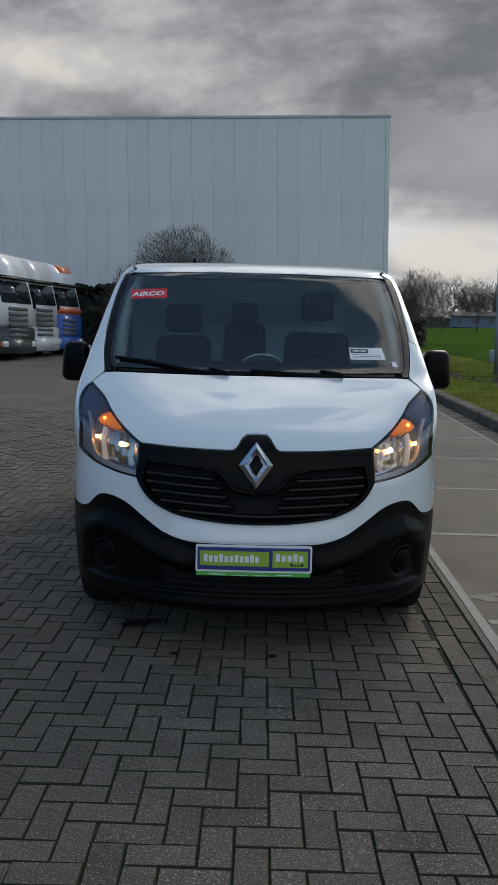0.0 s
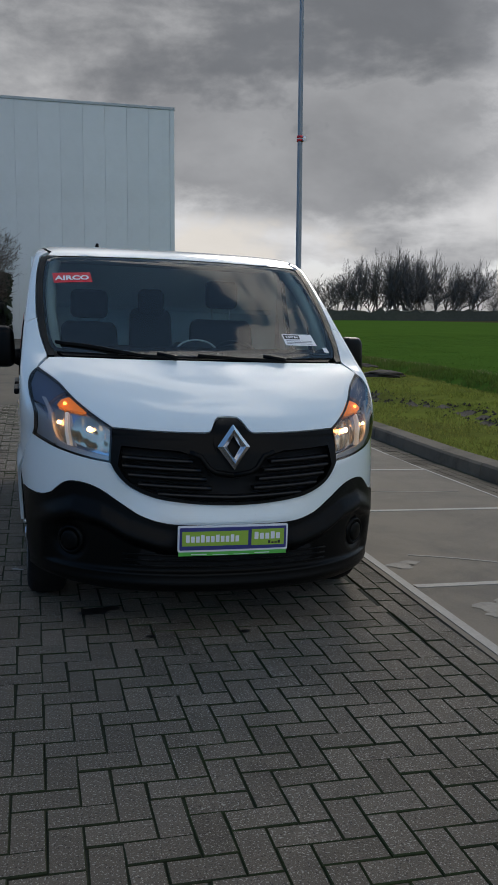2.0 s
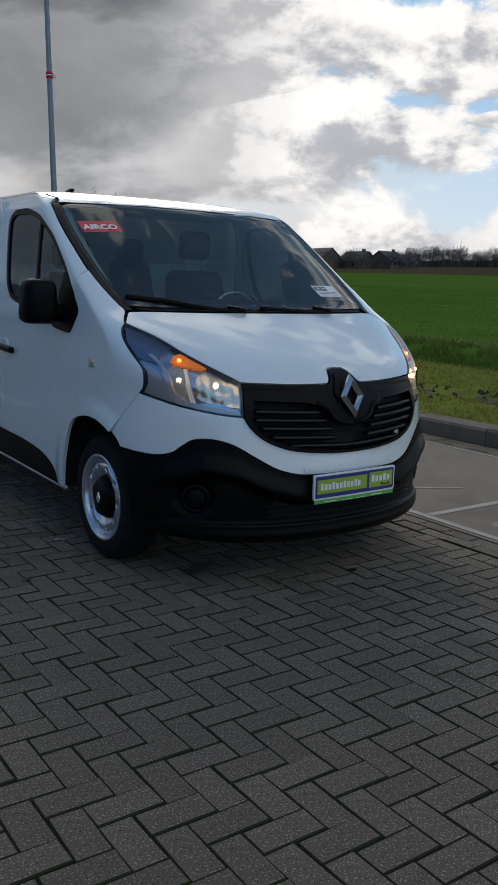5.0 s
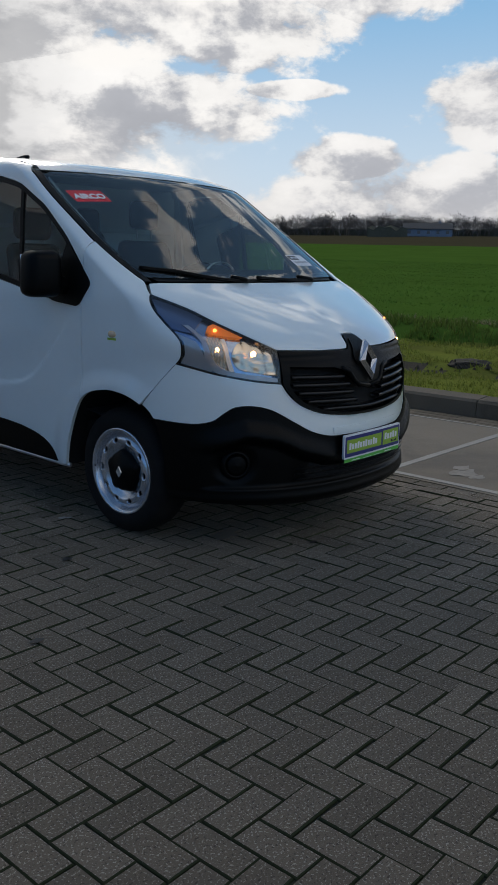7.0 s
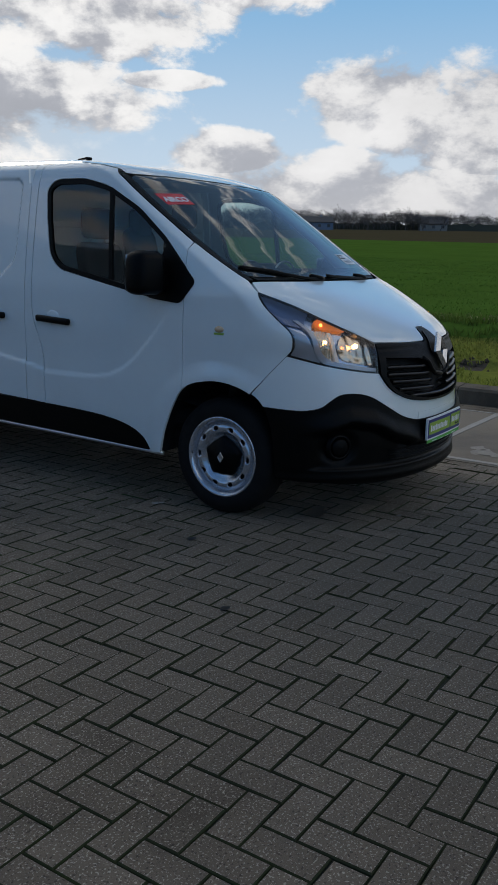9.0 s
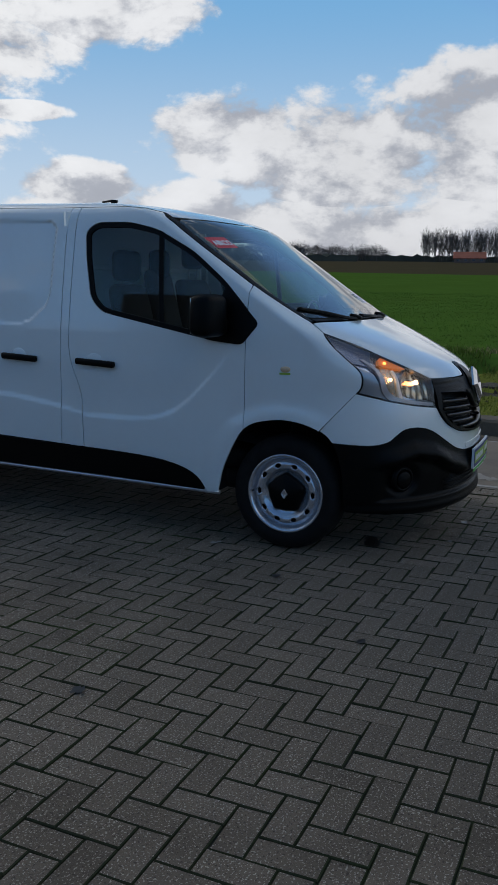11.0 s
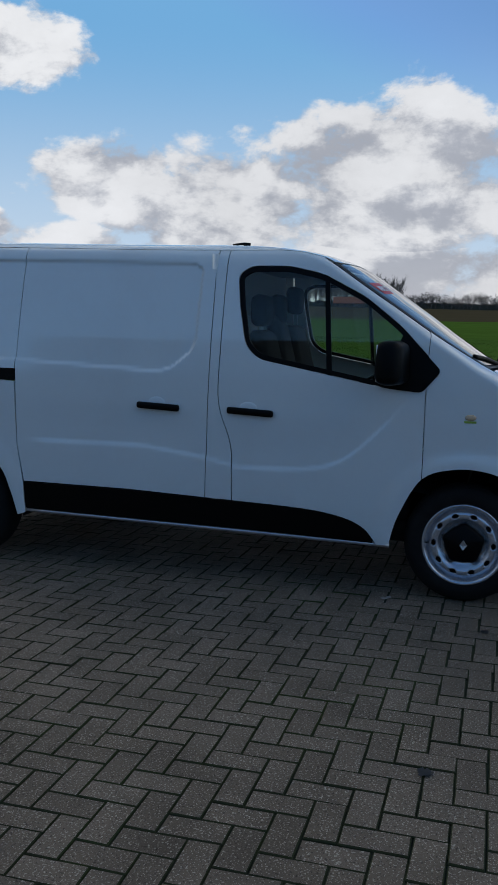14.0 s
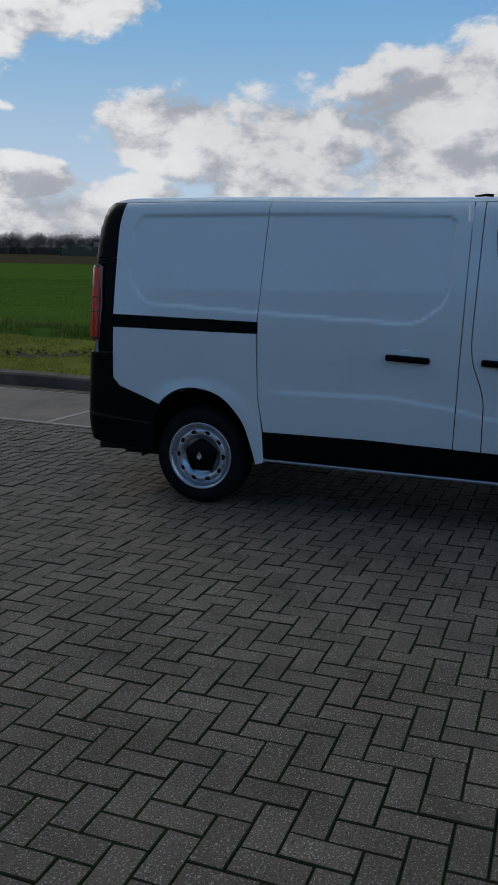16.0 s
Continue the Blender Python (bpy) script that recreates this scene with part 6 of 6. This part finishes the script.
# ---- wheels ----
def wheel(x, y, s):
    hub = new("wheel")
    hub.parent = van
    hub["label"] = "silver steel wheel with black centre cap"
    m = Matrix.Translation((x, y, 0.322)) @ pose(0, 0, 0, 0, 90 * s, 0)
    bm = bmesh.new()
    lathe(bm, [(0.205, -0.19), (0.235, -0.20), (0.285, -0.195), (0.312, -0.18), (0.322, -0.15), (0.324, -0.10), (0.322, -0.05), (0.312, -0.018), (0.290, 0.0), (0.262, 0.006), (0.235, 0.004), (0.216, -0.006), (0.210, -0.02)], m, 56, close=False)
    tyre = part("tyre", bm, M_RUBBER, hub)
    bm = bmesh.new()
    lathe(bm, [(0.210, -0.17), (0.207, -0.03), (0.221, -0.010), (0.224, 0.001), (0.219, 0.005), (0.209, 0.001), (0.201, -0.012), (0.196, -0.035), (0.190, -0.038)], m, 48, close=False)
    part("rim", bm, M_STEEL, hub)
    # pressed disc with a ring of oval holes
    bm = bmesh.new()
    n, holes = 160, 10
    radii = [0.192, 0.184, 0.177, 0.171, 0.165, 0.159, 0.153, 0.147, 0.141, 0.134, 0.124, 0.110, 0.07, 0.03]
    heights = np.interp(radii, [0.03, 0.115, 0.130, 0.145, 0.160, 0.172, 0.184, 0.192], [-0.034, -0.034, -0.022, -0.011, -0.009, -0.012, -0.026, -0.038])
    rows = [[bm.verts.new(m @ Vector((r * math.cos(2 * math.pi * k / n), r * math.sin(2 * math.pi * k / n), h))) for k in range(n)] for r, h in zip(radii, heights)]
    for j in range(len(rows) - 1):
        rc = (radii[j] + radii[j + 1]) / 2
        for k in range(n):
            turn = ((k + 0.5) % (n / holes) - n / holes / 2) * 2 * math.pi / n * rc
            if (turn / 0.0185) ** 2 + ((rc - 0.159) / 0.0125) ** 2 < 1:
                continue
            bm.faces.new((rows[j][k], rows[j][(k + 1) % n], rows[j + 1][(k + 1) % n], rows[j + 1][k]))
    lip = [e for e in bm.edges if len(e.link_faces) == 1]
    made = bmesh.ops.extrude_edge_only(bm, edges=lip)["geom"]
    for v in made:
        if isinstance(v, bmesh.types.BMVert):
            v.co += m.to_3x3() @ Vector((0, 0, -0.014))
    part("wheel_disc", bm, M_STEEL, hub)
    # black disc added behind the holes, in place of the shade there
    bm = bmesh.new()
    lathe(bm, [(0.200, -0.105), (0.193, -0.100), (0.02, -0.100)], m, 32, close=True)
    part("hole_shade_disc", bm, M_DARK, hub)
    bm = bmesh.new()
    ring = []
    for r, h in ((0.104, -0.034), (0.100, -0.010), (0.088, 0.0), (0.055, 0.002), (0.040, 0.010), (0.0, 0.012)):
        ring.append([bm.verts.new(m @ Vector((r * (1 + (0.13 * max(0, math.cos(5 * 2 * math.pi * k / 50)) if r > 0.08 else 0)) * math.cos(2 * math.pi * k / 50), r * (1 + (0.13 * max(0, math.cos(5 * 2 * math.pi * k / 50)) if r > 0.08 else 0)) * math.sin(2 * math.pi * k / 50), h))) for k in range(50)])
    for a, b in zip(ring, ring[1:]):
        for k in range(50):
            bm.faces.new((a[k], a[(k + 1) % 50], b[(k + 1) % 50], b[k]))
    cap = part("centre_cap", bm, M_TRIM, hub, "black plastic centre cap")
    bm = bmesh.new()
    pts = [[bm.verts.new(m @ Vector((px, py, h))) for px, py in ((0.030 * q, 0), (0, 0.021 * q), (-0.030 * q, 0), (0, -0.021 * q))] for q, h in ((1, 0.011), (0.85, 0.017), (0.4, 0.014))]
    for a, b in zip(pts, pts[1:]):
        for k in range(4):
            bm.faces.new((a[k], a[(k + 1) % 4], b[(k + 1) % 4], b[k]))
    bm.faces.new(pts[-1])
    part("cap_badge", bm, M_SILVER, cap, flat=True)
    bm = bmesh.new()
    tube(bm, [m @ Vector((0.0, 0.200, 0.0)), m @ Vector((0.004, 0.185, 0.012))], 0.0045, 6)
    part("valve", bm, M_TRIM, hub)


for wx, wy, ws in ((-0.912, 0.933, -1), (-0.912, 4.031, -1), (0.912, 0.933, 1), (0.912, 4.031, 1)):
    wheel(wx, wy, ws)
# wheel houses, underbody and engine bay, near-black: their shade is in the colour
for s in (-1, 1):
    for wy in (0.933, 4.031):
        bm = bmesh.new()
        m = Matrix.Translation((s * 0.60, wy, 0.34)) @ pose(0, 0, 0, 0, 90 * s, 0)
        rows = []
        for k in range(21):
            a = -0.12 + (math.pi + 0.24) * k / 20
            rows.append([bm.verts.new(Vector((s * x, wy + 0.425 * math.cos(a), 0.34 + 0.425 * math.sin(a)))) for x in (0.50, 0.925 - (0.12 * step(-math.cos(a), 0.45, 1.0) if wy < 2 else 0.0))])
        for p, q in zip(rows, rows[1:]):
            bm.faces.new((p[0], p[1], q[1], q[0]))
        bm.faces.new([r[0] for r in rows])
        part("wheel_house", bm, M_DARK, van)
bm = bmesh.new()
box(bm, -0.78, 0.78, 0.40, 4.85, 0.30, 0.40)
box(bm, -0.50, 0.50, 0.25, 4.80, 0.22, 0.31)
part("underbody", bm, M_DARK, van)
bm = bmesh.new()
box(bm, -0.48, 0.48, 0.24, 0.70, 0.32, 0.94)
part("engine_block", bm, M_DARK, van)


# ---- mirrors ----
for s in (-1, 1):
    bm = bmesh.new()
    box(bm, -0.085, 0.085, -0.055, 0.055, -0.115, 0.115, 0.045, segments=4)
    for v in bm.verts:
        k = 1 - 0.10 * (v.co.z / 0.115)
        v.co = Vector((s * 1.068 + v.co.x * k, 1.335 + v.co.y * 1.25 + 0.03 * (v.co.x * s) / 0.09, 1.296 + v.co.z))
    mirror = part("door_mirror", bm, M_TRIM, van, "black plastic door mirror")
    bm = bmesh.new()
    tube(bm, [(s * 0.93, 1.30, 1.235), (s * 0.99, 1.325, 1.245), (s * 1.03, 1.34, 1.26)], [0.055, 0.042, 0.045], 12)
    part("mirror_arm", bm, M_TRIM, mirror)
    bm = bmesh.new()
    box(bm, s * 1.068 - 0.07, s * 1.068 + 0.07, 1.405, 1.413, 1.20, 1.39, 0.004)
    part("mirror_glass", bm, M_CHROME, mirror, "mirror glass")

# ---- cab interior ----
bm = bmesh.new()
rows = []
for x in np.linspace(-0.86, 0.86, 18):
    sw = 0.06 * (x / 0.86) ** 4
    hump = 0.05 * math.exp(-((x - 0.36) / 0.24) ** 2)
    rows.append([bm.verts.new((x, y, z)) for y, z in ((0.86 + sw, 1.235), (1.10 + sw, 1.245), (1.22, 1.235 + hump), (1.36, 1.205 + hump), (1.44, 1.12), (1.42, 0.90), (1.30, 0.60), (0.95, 0.55), (0.82 + sw, 0.9))])
for a, b in zip(rows, rows[1:]):
    for j in range(9):
        bm.faces.new((a[j], a[(j + 1) % 9], b[(j + 1) % 9], b[j]))
dash = part("dashboard", bm, M_DASH, van, "dark grey dashboard")
bm = bmesh.new()
box(bm, -0.09, 0.15, 1.12, 1.34, 1.20, 1.352, 0.05, segments=3)
part("instrument_hood", bm, M_DASH, dash)
# silver bar added for a thin bright arc above the dashboard
bm = bmesh.new()
tube(bm, [(0.03 + 0.135 * math.cos(a), 1.115, 1.22 + 0.145 * math.sin(a) ** 0.6) for a in np.linspace(math.pi - 0.02, 0.02, 15)], 0.006, 6)
part("dash_arc", bm, M_SILVER, dash)
bm = bmesh.new()
m = Matrix.Translation((0.37, 1.50, 1.19)) @ pose(0, 0, 0, 62, 0, 0)
tube(bm, [m @ Vector((0.185 * math.cos(a), 0.185 * math.sin(a), 0)) for a in np.linspace(0, 2 * math.pi, 29)], 0.014, 8, cap=False)
for a in (0, math.pi, -math.pi / 2):
    tube(bm, [m @ Vector((0.05 * math.cos(a), 0.05 * math.sin(a), -0.01)), m @ Vector((0.182 * math.cos(a), 0.182 * math.sin(a), 0))], 0.014, 6)
bmesh.ops.create_cone(bm, segments=18, radius1=0.075, radius2=0.05, depth=0.05, cap_ends=True, matrix=m)
tube(bm, [m @ Vector((0, 0, -0.02)), m @ Vector((0, 0, -0.25))], 0.035, 8)
part("steering_wheel", bm, M_TRIM, van)


def seat(x, width, head_w, head_gap, tall=0.0):
    holder = new("seat")
    holder.parent = van
    holder["label"] = "dark grey fabric seat"
    bm = bmesh.new()
    box(bm, x - width / 2, x + width / 2, 1.62, 2.12, 0.72, 0.90, 0.06, segments=3)
    part("seat_cushion", bm, M_FABRIC, holder)
    bm = bmesh.new()
    box(bm, -width / 2, width / 2, -0.07, 0.07, 0, 0.66 + tall, 0.06, segments=4)
    for v in bm.verts:
        t = v.co.z / 0.66
        v.co = Vector((x + v.co.x * (1 - 0.20 * max(0, t - 0.35)), 2.06 + v.co.y * (1 - 0.3 * t) + 0.14 * t, 0.84 + v.co.z))
    part("seat_back", bm, M_FABRIC, holder)
    bm = bmesh.new()
    top = 0.84 + 0.66 + tall + head_gap
    box(bm, x - head_w / 2, x + head_w / 2, 2.14, 2.24, top, top + 0.19, 0.045, segments=4)
    head = part("head_rest", bm, M_FABRIC, holder)
    bm = bmesh.new()
    for k in (-1, 1):
        tube(bm, [(x + k * head_w * 0.28, 2.19, top + 0.02), (x + k * head_w * 0.28, 2.19, top - head_gap - 0.04)], 0.007, 6)
    part("head_rest_posts", bm, M_SILVER, head)


seat(0.42, 0.50, 0.23, 0.075)
seat(-0.08, 0.33, 0.18, -0.06, 0.06)
seat(-0.50, 0.42, 0.25, 0.02, -0.04)
bm = bmesh.new()
box(bm, -0.88, 0.88, 2.36, 2.39, 0.40, 1.88)
for k in range(3):
    box(bm, -0.84, 0.84, 2.345, 2.362, 0.95 + 0.3 * k, 0.985 + 0.3 * k, 0.006)
part("bulkhead", bm, M_BULKHEAD, van, "light grey cargo bulkhead")
bm = bmesh.new()
box(bm, -0.72, 0.72, 1.80, 2.36, 1.845, 1.857)
part("headliner", bm, M_HEADLINER, van)
bm = bmesh.new()
box(bm, -0.80, 0.80, 1.25, 2.36, 0.42, 0.52)
part("cab_floor", bm, M_DARK, van)
for s in (-1, 1):
    bm = bmesh.new()
    tube(bm, [(s * 0.775, 1.02, 1.27), (s * 0.790, 1.30, 1.50), (s * 0.775, 1.55, 1.68), (s * 0.740, 1.74, 1.80)], [0.045, 0.036, 0.034, 0.034], 8)
    part("pillar_lining", bm, M_HEADLINER, van, "pale grey pillar lining")


# ---- lorries at the far side of the yard, noses towards +x ----
M_TRUCKWHITE = material("lorry_white", (0.78, 0.79, 0.79), 0.35, vary=0.05, scale=1.5, coat=0.5)
M_TRUCKGREY = material("lorry_pale_grey", (0.68, 0.68, 0.67), 0.35, vary=0.05, scale=1.5, coat=0.5)
M_TRUCKBLUE = material("lorry_blue", (0.025, 0.10, 0.42), 0.35, vary=0.05, coat=0.5)
M_TRUCKORANGE = material("lorry_orange", (0.70, 0.14, 0.03), 0.4, vary=0.05, coat=0.5)
M_TRUCKDARK = material("lorry_dark_green", (0.030, 0.040, 0.038), 0.4, vary=0.1, coat=0.4)
M_TRUCKGRILLE = material("lorry_grille_grey", (0.10, 0.105, 0.11), 0.5, vary=0.08)


def lorry(x, y, label, upper, lower, band, bumper):
    ob = new("lorry")
    ob.matrix_world = pose(x, y, yard_z(y), 0, -1.2, -13)
    tagged(ob, label, "lorry", group="lorries parked in a row")

    def sheet(name, prof, y0, y1, mat, note=""):
        bm = bmesh.new()
        a = [bm.verts.new((px, y0, pz)) for px, pz in prof]
        b = [bm.verts.new((px, y1, pz)) for px, pz in prof]
        n = len(prof)
        for k in range(n):
            bm.faces.new((a[k], a[(k + 1) % n], b[(k + 1) % n], b[k]))
        bm.faces.new(a[::-1]), bm.faces.new(b)
        bmesh.ops.recalc_face_normals(bm, faces=bm.faces)
        bmesh.ops.bevel(bm, geom=list(bm.edges), offset=0.05, segments=2, affect="EDGES")
        return part(name, bm, mat, ob, note)
    waist = 1.75 if band else 1.24
    cab = sheet("cab", [(-2.2, 1.25), (-0.03, 1.25), (0.0, 2.05), (-0.20, 2.98), (-0.26, 3.42), (-0.55, 3.86), (-1.1, 4.02), (-2.2, 4.10)], 0.0, 2.5, upper, "tall sleeper cab")
    sheet("lower_cab", [(-2.2, 0.42), (-0.10, 0.30), (0.03, 0.42), (0.05, waist), (-2.2, waist)], -0.01 if band else 0.02, 2.51 if band else 2.48, lower)
    sheet("bumper", [(-0.9, 0.28), (-0.02, 0.26), (0.09, 0.36), (0.09, 0.80), (-0.9, 0.80)], -0.01, 2.51, bumper)
    sheet("windscreen", [(-0.06, 2.10), (0.025, 2.10), (-0.18, 2.94), (-0.26, 2.94)], 0.14, 2.36, M_PANE, "dark raked windscreen")
    sheet("sun_visor", [(-0.22, 2.96), (0.02, 2.94), (0.02, 3.02), (-0.25, 3.12)], 0.16, 2.34, M_TRIM)
    if band:
        sheet("coloured_band", [(-0.5, 1.77), (0.045, 1.77), (0.040, 2.06), (-0.5, 2.06)], -0.012, 2.512, band)
        sheet("coloured_band", [(-0.50, 3.30), (-0.225, 3.28), (-0.50, 3.88), (-0.8, 3.90)], 1.1, 2.45, band)
    for k in range(6):
        z = 0.86 + 0.195 * k
        if band and k in (4, 5):
            continue
        sheet("grille_slat", [(0.02, z), (0.075, z + 0.01), (0.070, z + 0.12), (0.02, z + 0.13)], 0.55, 1.95, M_TRUCKGRILLE)
    for yy in (0.22, 2.28):
        bm = bmesh.new()
        box(bm, 0.02, 0.12, yy - 0.16, yy + 0.16, 0.52, 0.72, 0.03)
        part("head_lamp", bm, M_WHITELENS, ob)
        bm = bmesh.new()
        box(bm, -0.22, -0.06, yy + (-0.55 if yy < 1 else 0.32), yy + (-0.32 if yy < 1 else 0.55), 1.95, 2.65, 0.05)
        tube(bm, [(-0.14, yy + (-0.35 if yy < 1 else 0.35), 2.6), (-0.18, yy, 2.75)], 0.03, 6)
        part("mirror", bm, M_TRIM, ob)
    bm = bmesh.new()
    box(bm, 0.02, 0.10, -0.02, 0.16, 0.52, 0.72, 0.03)
    part("indicator", bm, M_AMBER, ob)
    sheet("side_window", [(-1.25, 1.95), (-0.30, 1.90), (-0.45, 2.70), (-1.25, 2.75)], -0.012, 0.1, M_PANE)
    bm = bmesh.new()
    box(bm, -1.36, -1.34, -0.008, 0.0, 1.0, 2.9)
    box(bm, -0.20, -0.18, -0.008, 0.0, 1.0, 1.9)
    part("door_gap", bm, M_INK, ob)
    for wx in (-1.15, -4.6):
        for yy, s in ((0.16, -1), (2.34, 1)):
            bm = bmesh.new()
            m = pose(wx, yy, 0.50, 90 * s, 0, 0)
            lathe(bm, [(0.28, -0.28), (0.46, -0.28), (0.505, -0.24), (0.505, -0.04), (0.46, 0.0), (0.29, -0.01), (0.27, -0.06), (0.10, -0.03), (0.02, 0.0)], m, 28, close=False)
            part("wheel", bm, M_RUBBER, ob)
    bm = bmesh.new()
    box(bm, -6.0, -1.0, 0.75, 1.75, 0.75, 1.05)
    box(bm, -2.05, -0.5, 0.1, 2.4, 0.62, 1.3)
    part("chassis", bm, M_DARK, ob)
    bm = bmesh.new()
    for k in range(3):
        box(bm, -1.85, -1.5, -0.01, 0.12, 0.45 + 0.32 * k, 0.50 + 0.32 * k)
    part("step", bm, M_TRIM, ob)


lorry(-9.25, 30.2, "white lorry cab with grey grille and dark bumper", M_TRUCKWHITE, M_TRUCKDARK, None, M_TRUCKDARK)
lorry(-9.05, 33.2, "pale grey lorry cab with slatted grille", M_TRUCKGREY, M_TRUCKGREY, None, M_TRUCKGREY)
lorry(-8.70, 36.0, "white, orange and blue lorry cab", M_TRUCKWHITE, M_TRUCKBLUE, M_TRUCKORANGE, M_TRUCKBLUE)

# ---- stains on the paving ----
M_OIL = material("oil_stain", (0.012, 0.012, 0.012), 0.35, vary=0.3, scale=8)
M_SPLASH = material("pale_splash", (0.36, 0.36, 0.34), 0.8, vary=0.3, scale=20)
rng = random.Random(17)
spots = [(x, y, r, M_OIL, "dark oil stain on the paving") for x, y, r in ((-0.58, 4.27, 0.055), (-0.50, 4.30, 0.035), (-0.635, 4.24, 0.03), (-0.36, 3.87, 0.018), (0.09, 3.87, 0.020), (-2.82, 4.72, 0.024), (-1.96, 3.92, 0.020), (-1.36, 4.55, 0.020))]
spots += [(x, y, r, M_SPLASH, "pale splash on the paving") for x, y, r in ((-0.99, 5.09, 0.020), (-0.96, 5.07, 0.014))]
for cx, cy, r, mat, note in spots:
    n = 16
    pts = [(cx + r * (0.6 + 0.7 * rng.random()) * math.cos(2 * math.pi * k / n) * 1.3, cy + r * (0.6 + 0.7 * rng.random()) * math.sin(2 * math.pi * k / n), 0.0068) for k in range(n)]
    tagged(mesh_part("stain", pts + [(cx, cy, 0.0072)], [(k, (k + 1) % n, n) for k in range(n)], mat, None, note), category="stain", group="stains on the paving", kind="structure")

# ---- the long hall across the yard, behind the camera, that closes the place ----
M_HALLDARK = material("dark_hall_sheet", (0.10, 0.11, 0.11), 0.6, vary=0.1, scale=0.3)
bm = bmesh.new()
box(bm, -62, -34, -45, 26, -0.1, 8.0, 0.05)
tagged(part("wall_west", bm, M_HALLDARK, None, "long dark metal hall across the yard", flat=True), category="hall", kind="structure")


# ---- pavers, last ----
def paver_mesh(name, upright):
    w, l, g, c = BRICK, BRICK * 2, 0.0019, 0.0034
    x, y = (w, l) if upright else (l, w)
    rings = []
    for q, z in ((g, -0.030), (g, -0.004), (g + c, 0.0)):
        rings += [(q, q, z), (x - q, q, z), (x - q, y - q, z), (q, y - q, z)]
    faces = [(4 * r + k, 4 * r + (k + 1) % 4, 4 * r + 4 + (k + 1) % 4, 4 * r + 4 + k) for r in range(2) for k in range(4)] + [(8, 9, 10, 11)]
    return rings, faces


def build_pavers():
    floor = new("paving")
    tagged(floor, "grey concrete block paving laid in herringbone", "paving", kind="structure")
    shapes = {}
    for upright in (False, True):
        v, f = paver_mesh("paver", upright)
        data = bpy.data.meshes.new("paver")
        data.from_pydata(v, [], f)
        data.materials.append(M_BRICK)
        data.materials.append(M_MOSS)
        data.polygons.foreach_set("material_index", [1] * 8 + [0])
        shapes[upright] = (v, f, data)
    verts, faces = [], []
    rng = random.Random(21)
    OX, OY = PAVE_X, PAVE_Y
    i0, i1, j0, j1 = int((-13 - OX) / BRICK), int((1.2 - OX) / BRICK), int((-1.0 - OY) / BRICK), int((YARD_FAR - OY) / BRICK)
    for i in range(i0, i1):
        for j in range(j0, j1):
            r = (i - j) % 4 if PAVE_HAND > 0 else (i + j) % 4
            if PAVE_HAND > 0:
                if r == 0:
                    upright = False
                elif r == 3:
                    upright = True
                else:
                    continue
            else:
                if r == 0:
                    upright = False
                elif r == 2:
                    upright = True
                else:
                    continue
            x, y = OX + i * BRICK, OY + j * BRICK
            drift = step(x, -2.5, -0.5)              # the courses wander a little towards the bays
            x, y = x - 0.24 * BRICK * drift, y - 0.60 * BRICK * drift
            room = bay_x(y) - 0.215 - x
            if room < 0.03 or (y > 6.5 and x < -9) or (y < 1.0 and x < -7.5):
                continue
            z = yard_z(y) + 0.0012 * rng.gauss(0, 1)
            tx, ty = 0.006 * rng.gauss(0, 1), 0.006 * rng.gauss(0, 1)
            a = 0.012 * rng.gauss(0, 1)
            v, f, data = shapes[upright]
            wide_x = BRICK * (1 if upright else 2)
            if room < wide_x:
                v = [(p[0] if p[0] < wide_x / 2 else room - (wide_x - p[0]), p[1], p[2]) for p in v]
            cx, cy = BRICK * (0.5 if upright else 1), BRICK * (1 if upright else 0.5)
            m = Matrix.Translation((x + cx, y + cy, z)) @ Matrix(((1, -a, 0, 0), (a, 1, 0, 0), (tx, ty, 1, 0), (0, 0, 0, 1))) @ Matrix.Translation((-cx, -cy, 0))
            if -2.9 < x < -0.5 and 2.0 < y < 4.65:
                ob = new("paver", data)
                ob.parent = floor
                ob.matrix_local = Matrix.Translation((x, y, z)) @ pose(0, 0, 0, 0, 0, math.degrees(a))
            else:
                k = len(verts)
                verts += [tuple(m @ Vector(p)) for p in v]
                faces += [tuple(q + k for q in g) for g in f]
    # soldier courses along the bay line
    w = BRICK
    for col in range(2):
        for k in range(int(19 / (2 * w))):
            y = -1.0 + 2 * w * k + (w if col else 0)
            x = bay_x(y) - 0.004 - w * (col + 1)
            n = len(verts)
            v, f, _ = shapes[True]
            z = yard_z(y) + 0.0018 * rng.gauss(0, 1)
            verts += [(x + p[0], y + p[1], z + p[2]) for p in v]
            faces += [tuple(q + n for q in g) for g in f]
    rest = mesh_part("pavers", verts, faces, M_BRICKS, floor)
    rest["kind"] = "stuff"
    rest.data.materials.append(M_MOSS)
    rest.data.polygons.foreach_set("material_index", ([1] * 8 + [0]) * (len(faces) // 9))


PAVE_X, PAVE_Y, PAVE_HAND = -2.985, 5.44, -1
build_pavers()
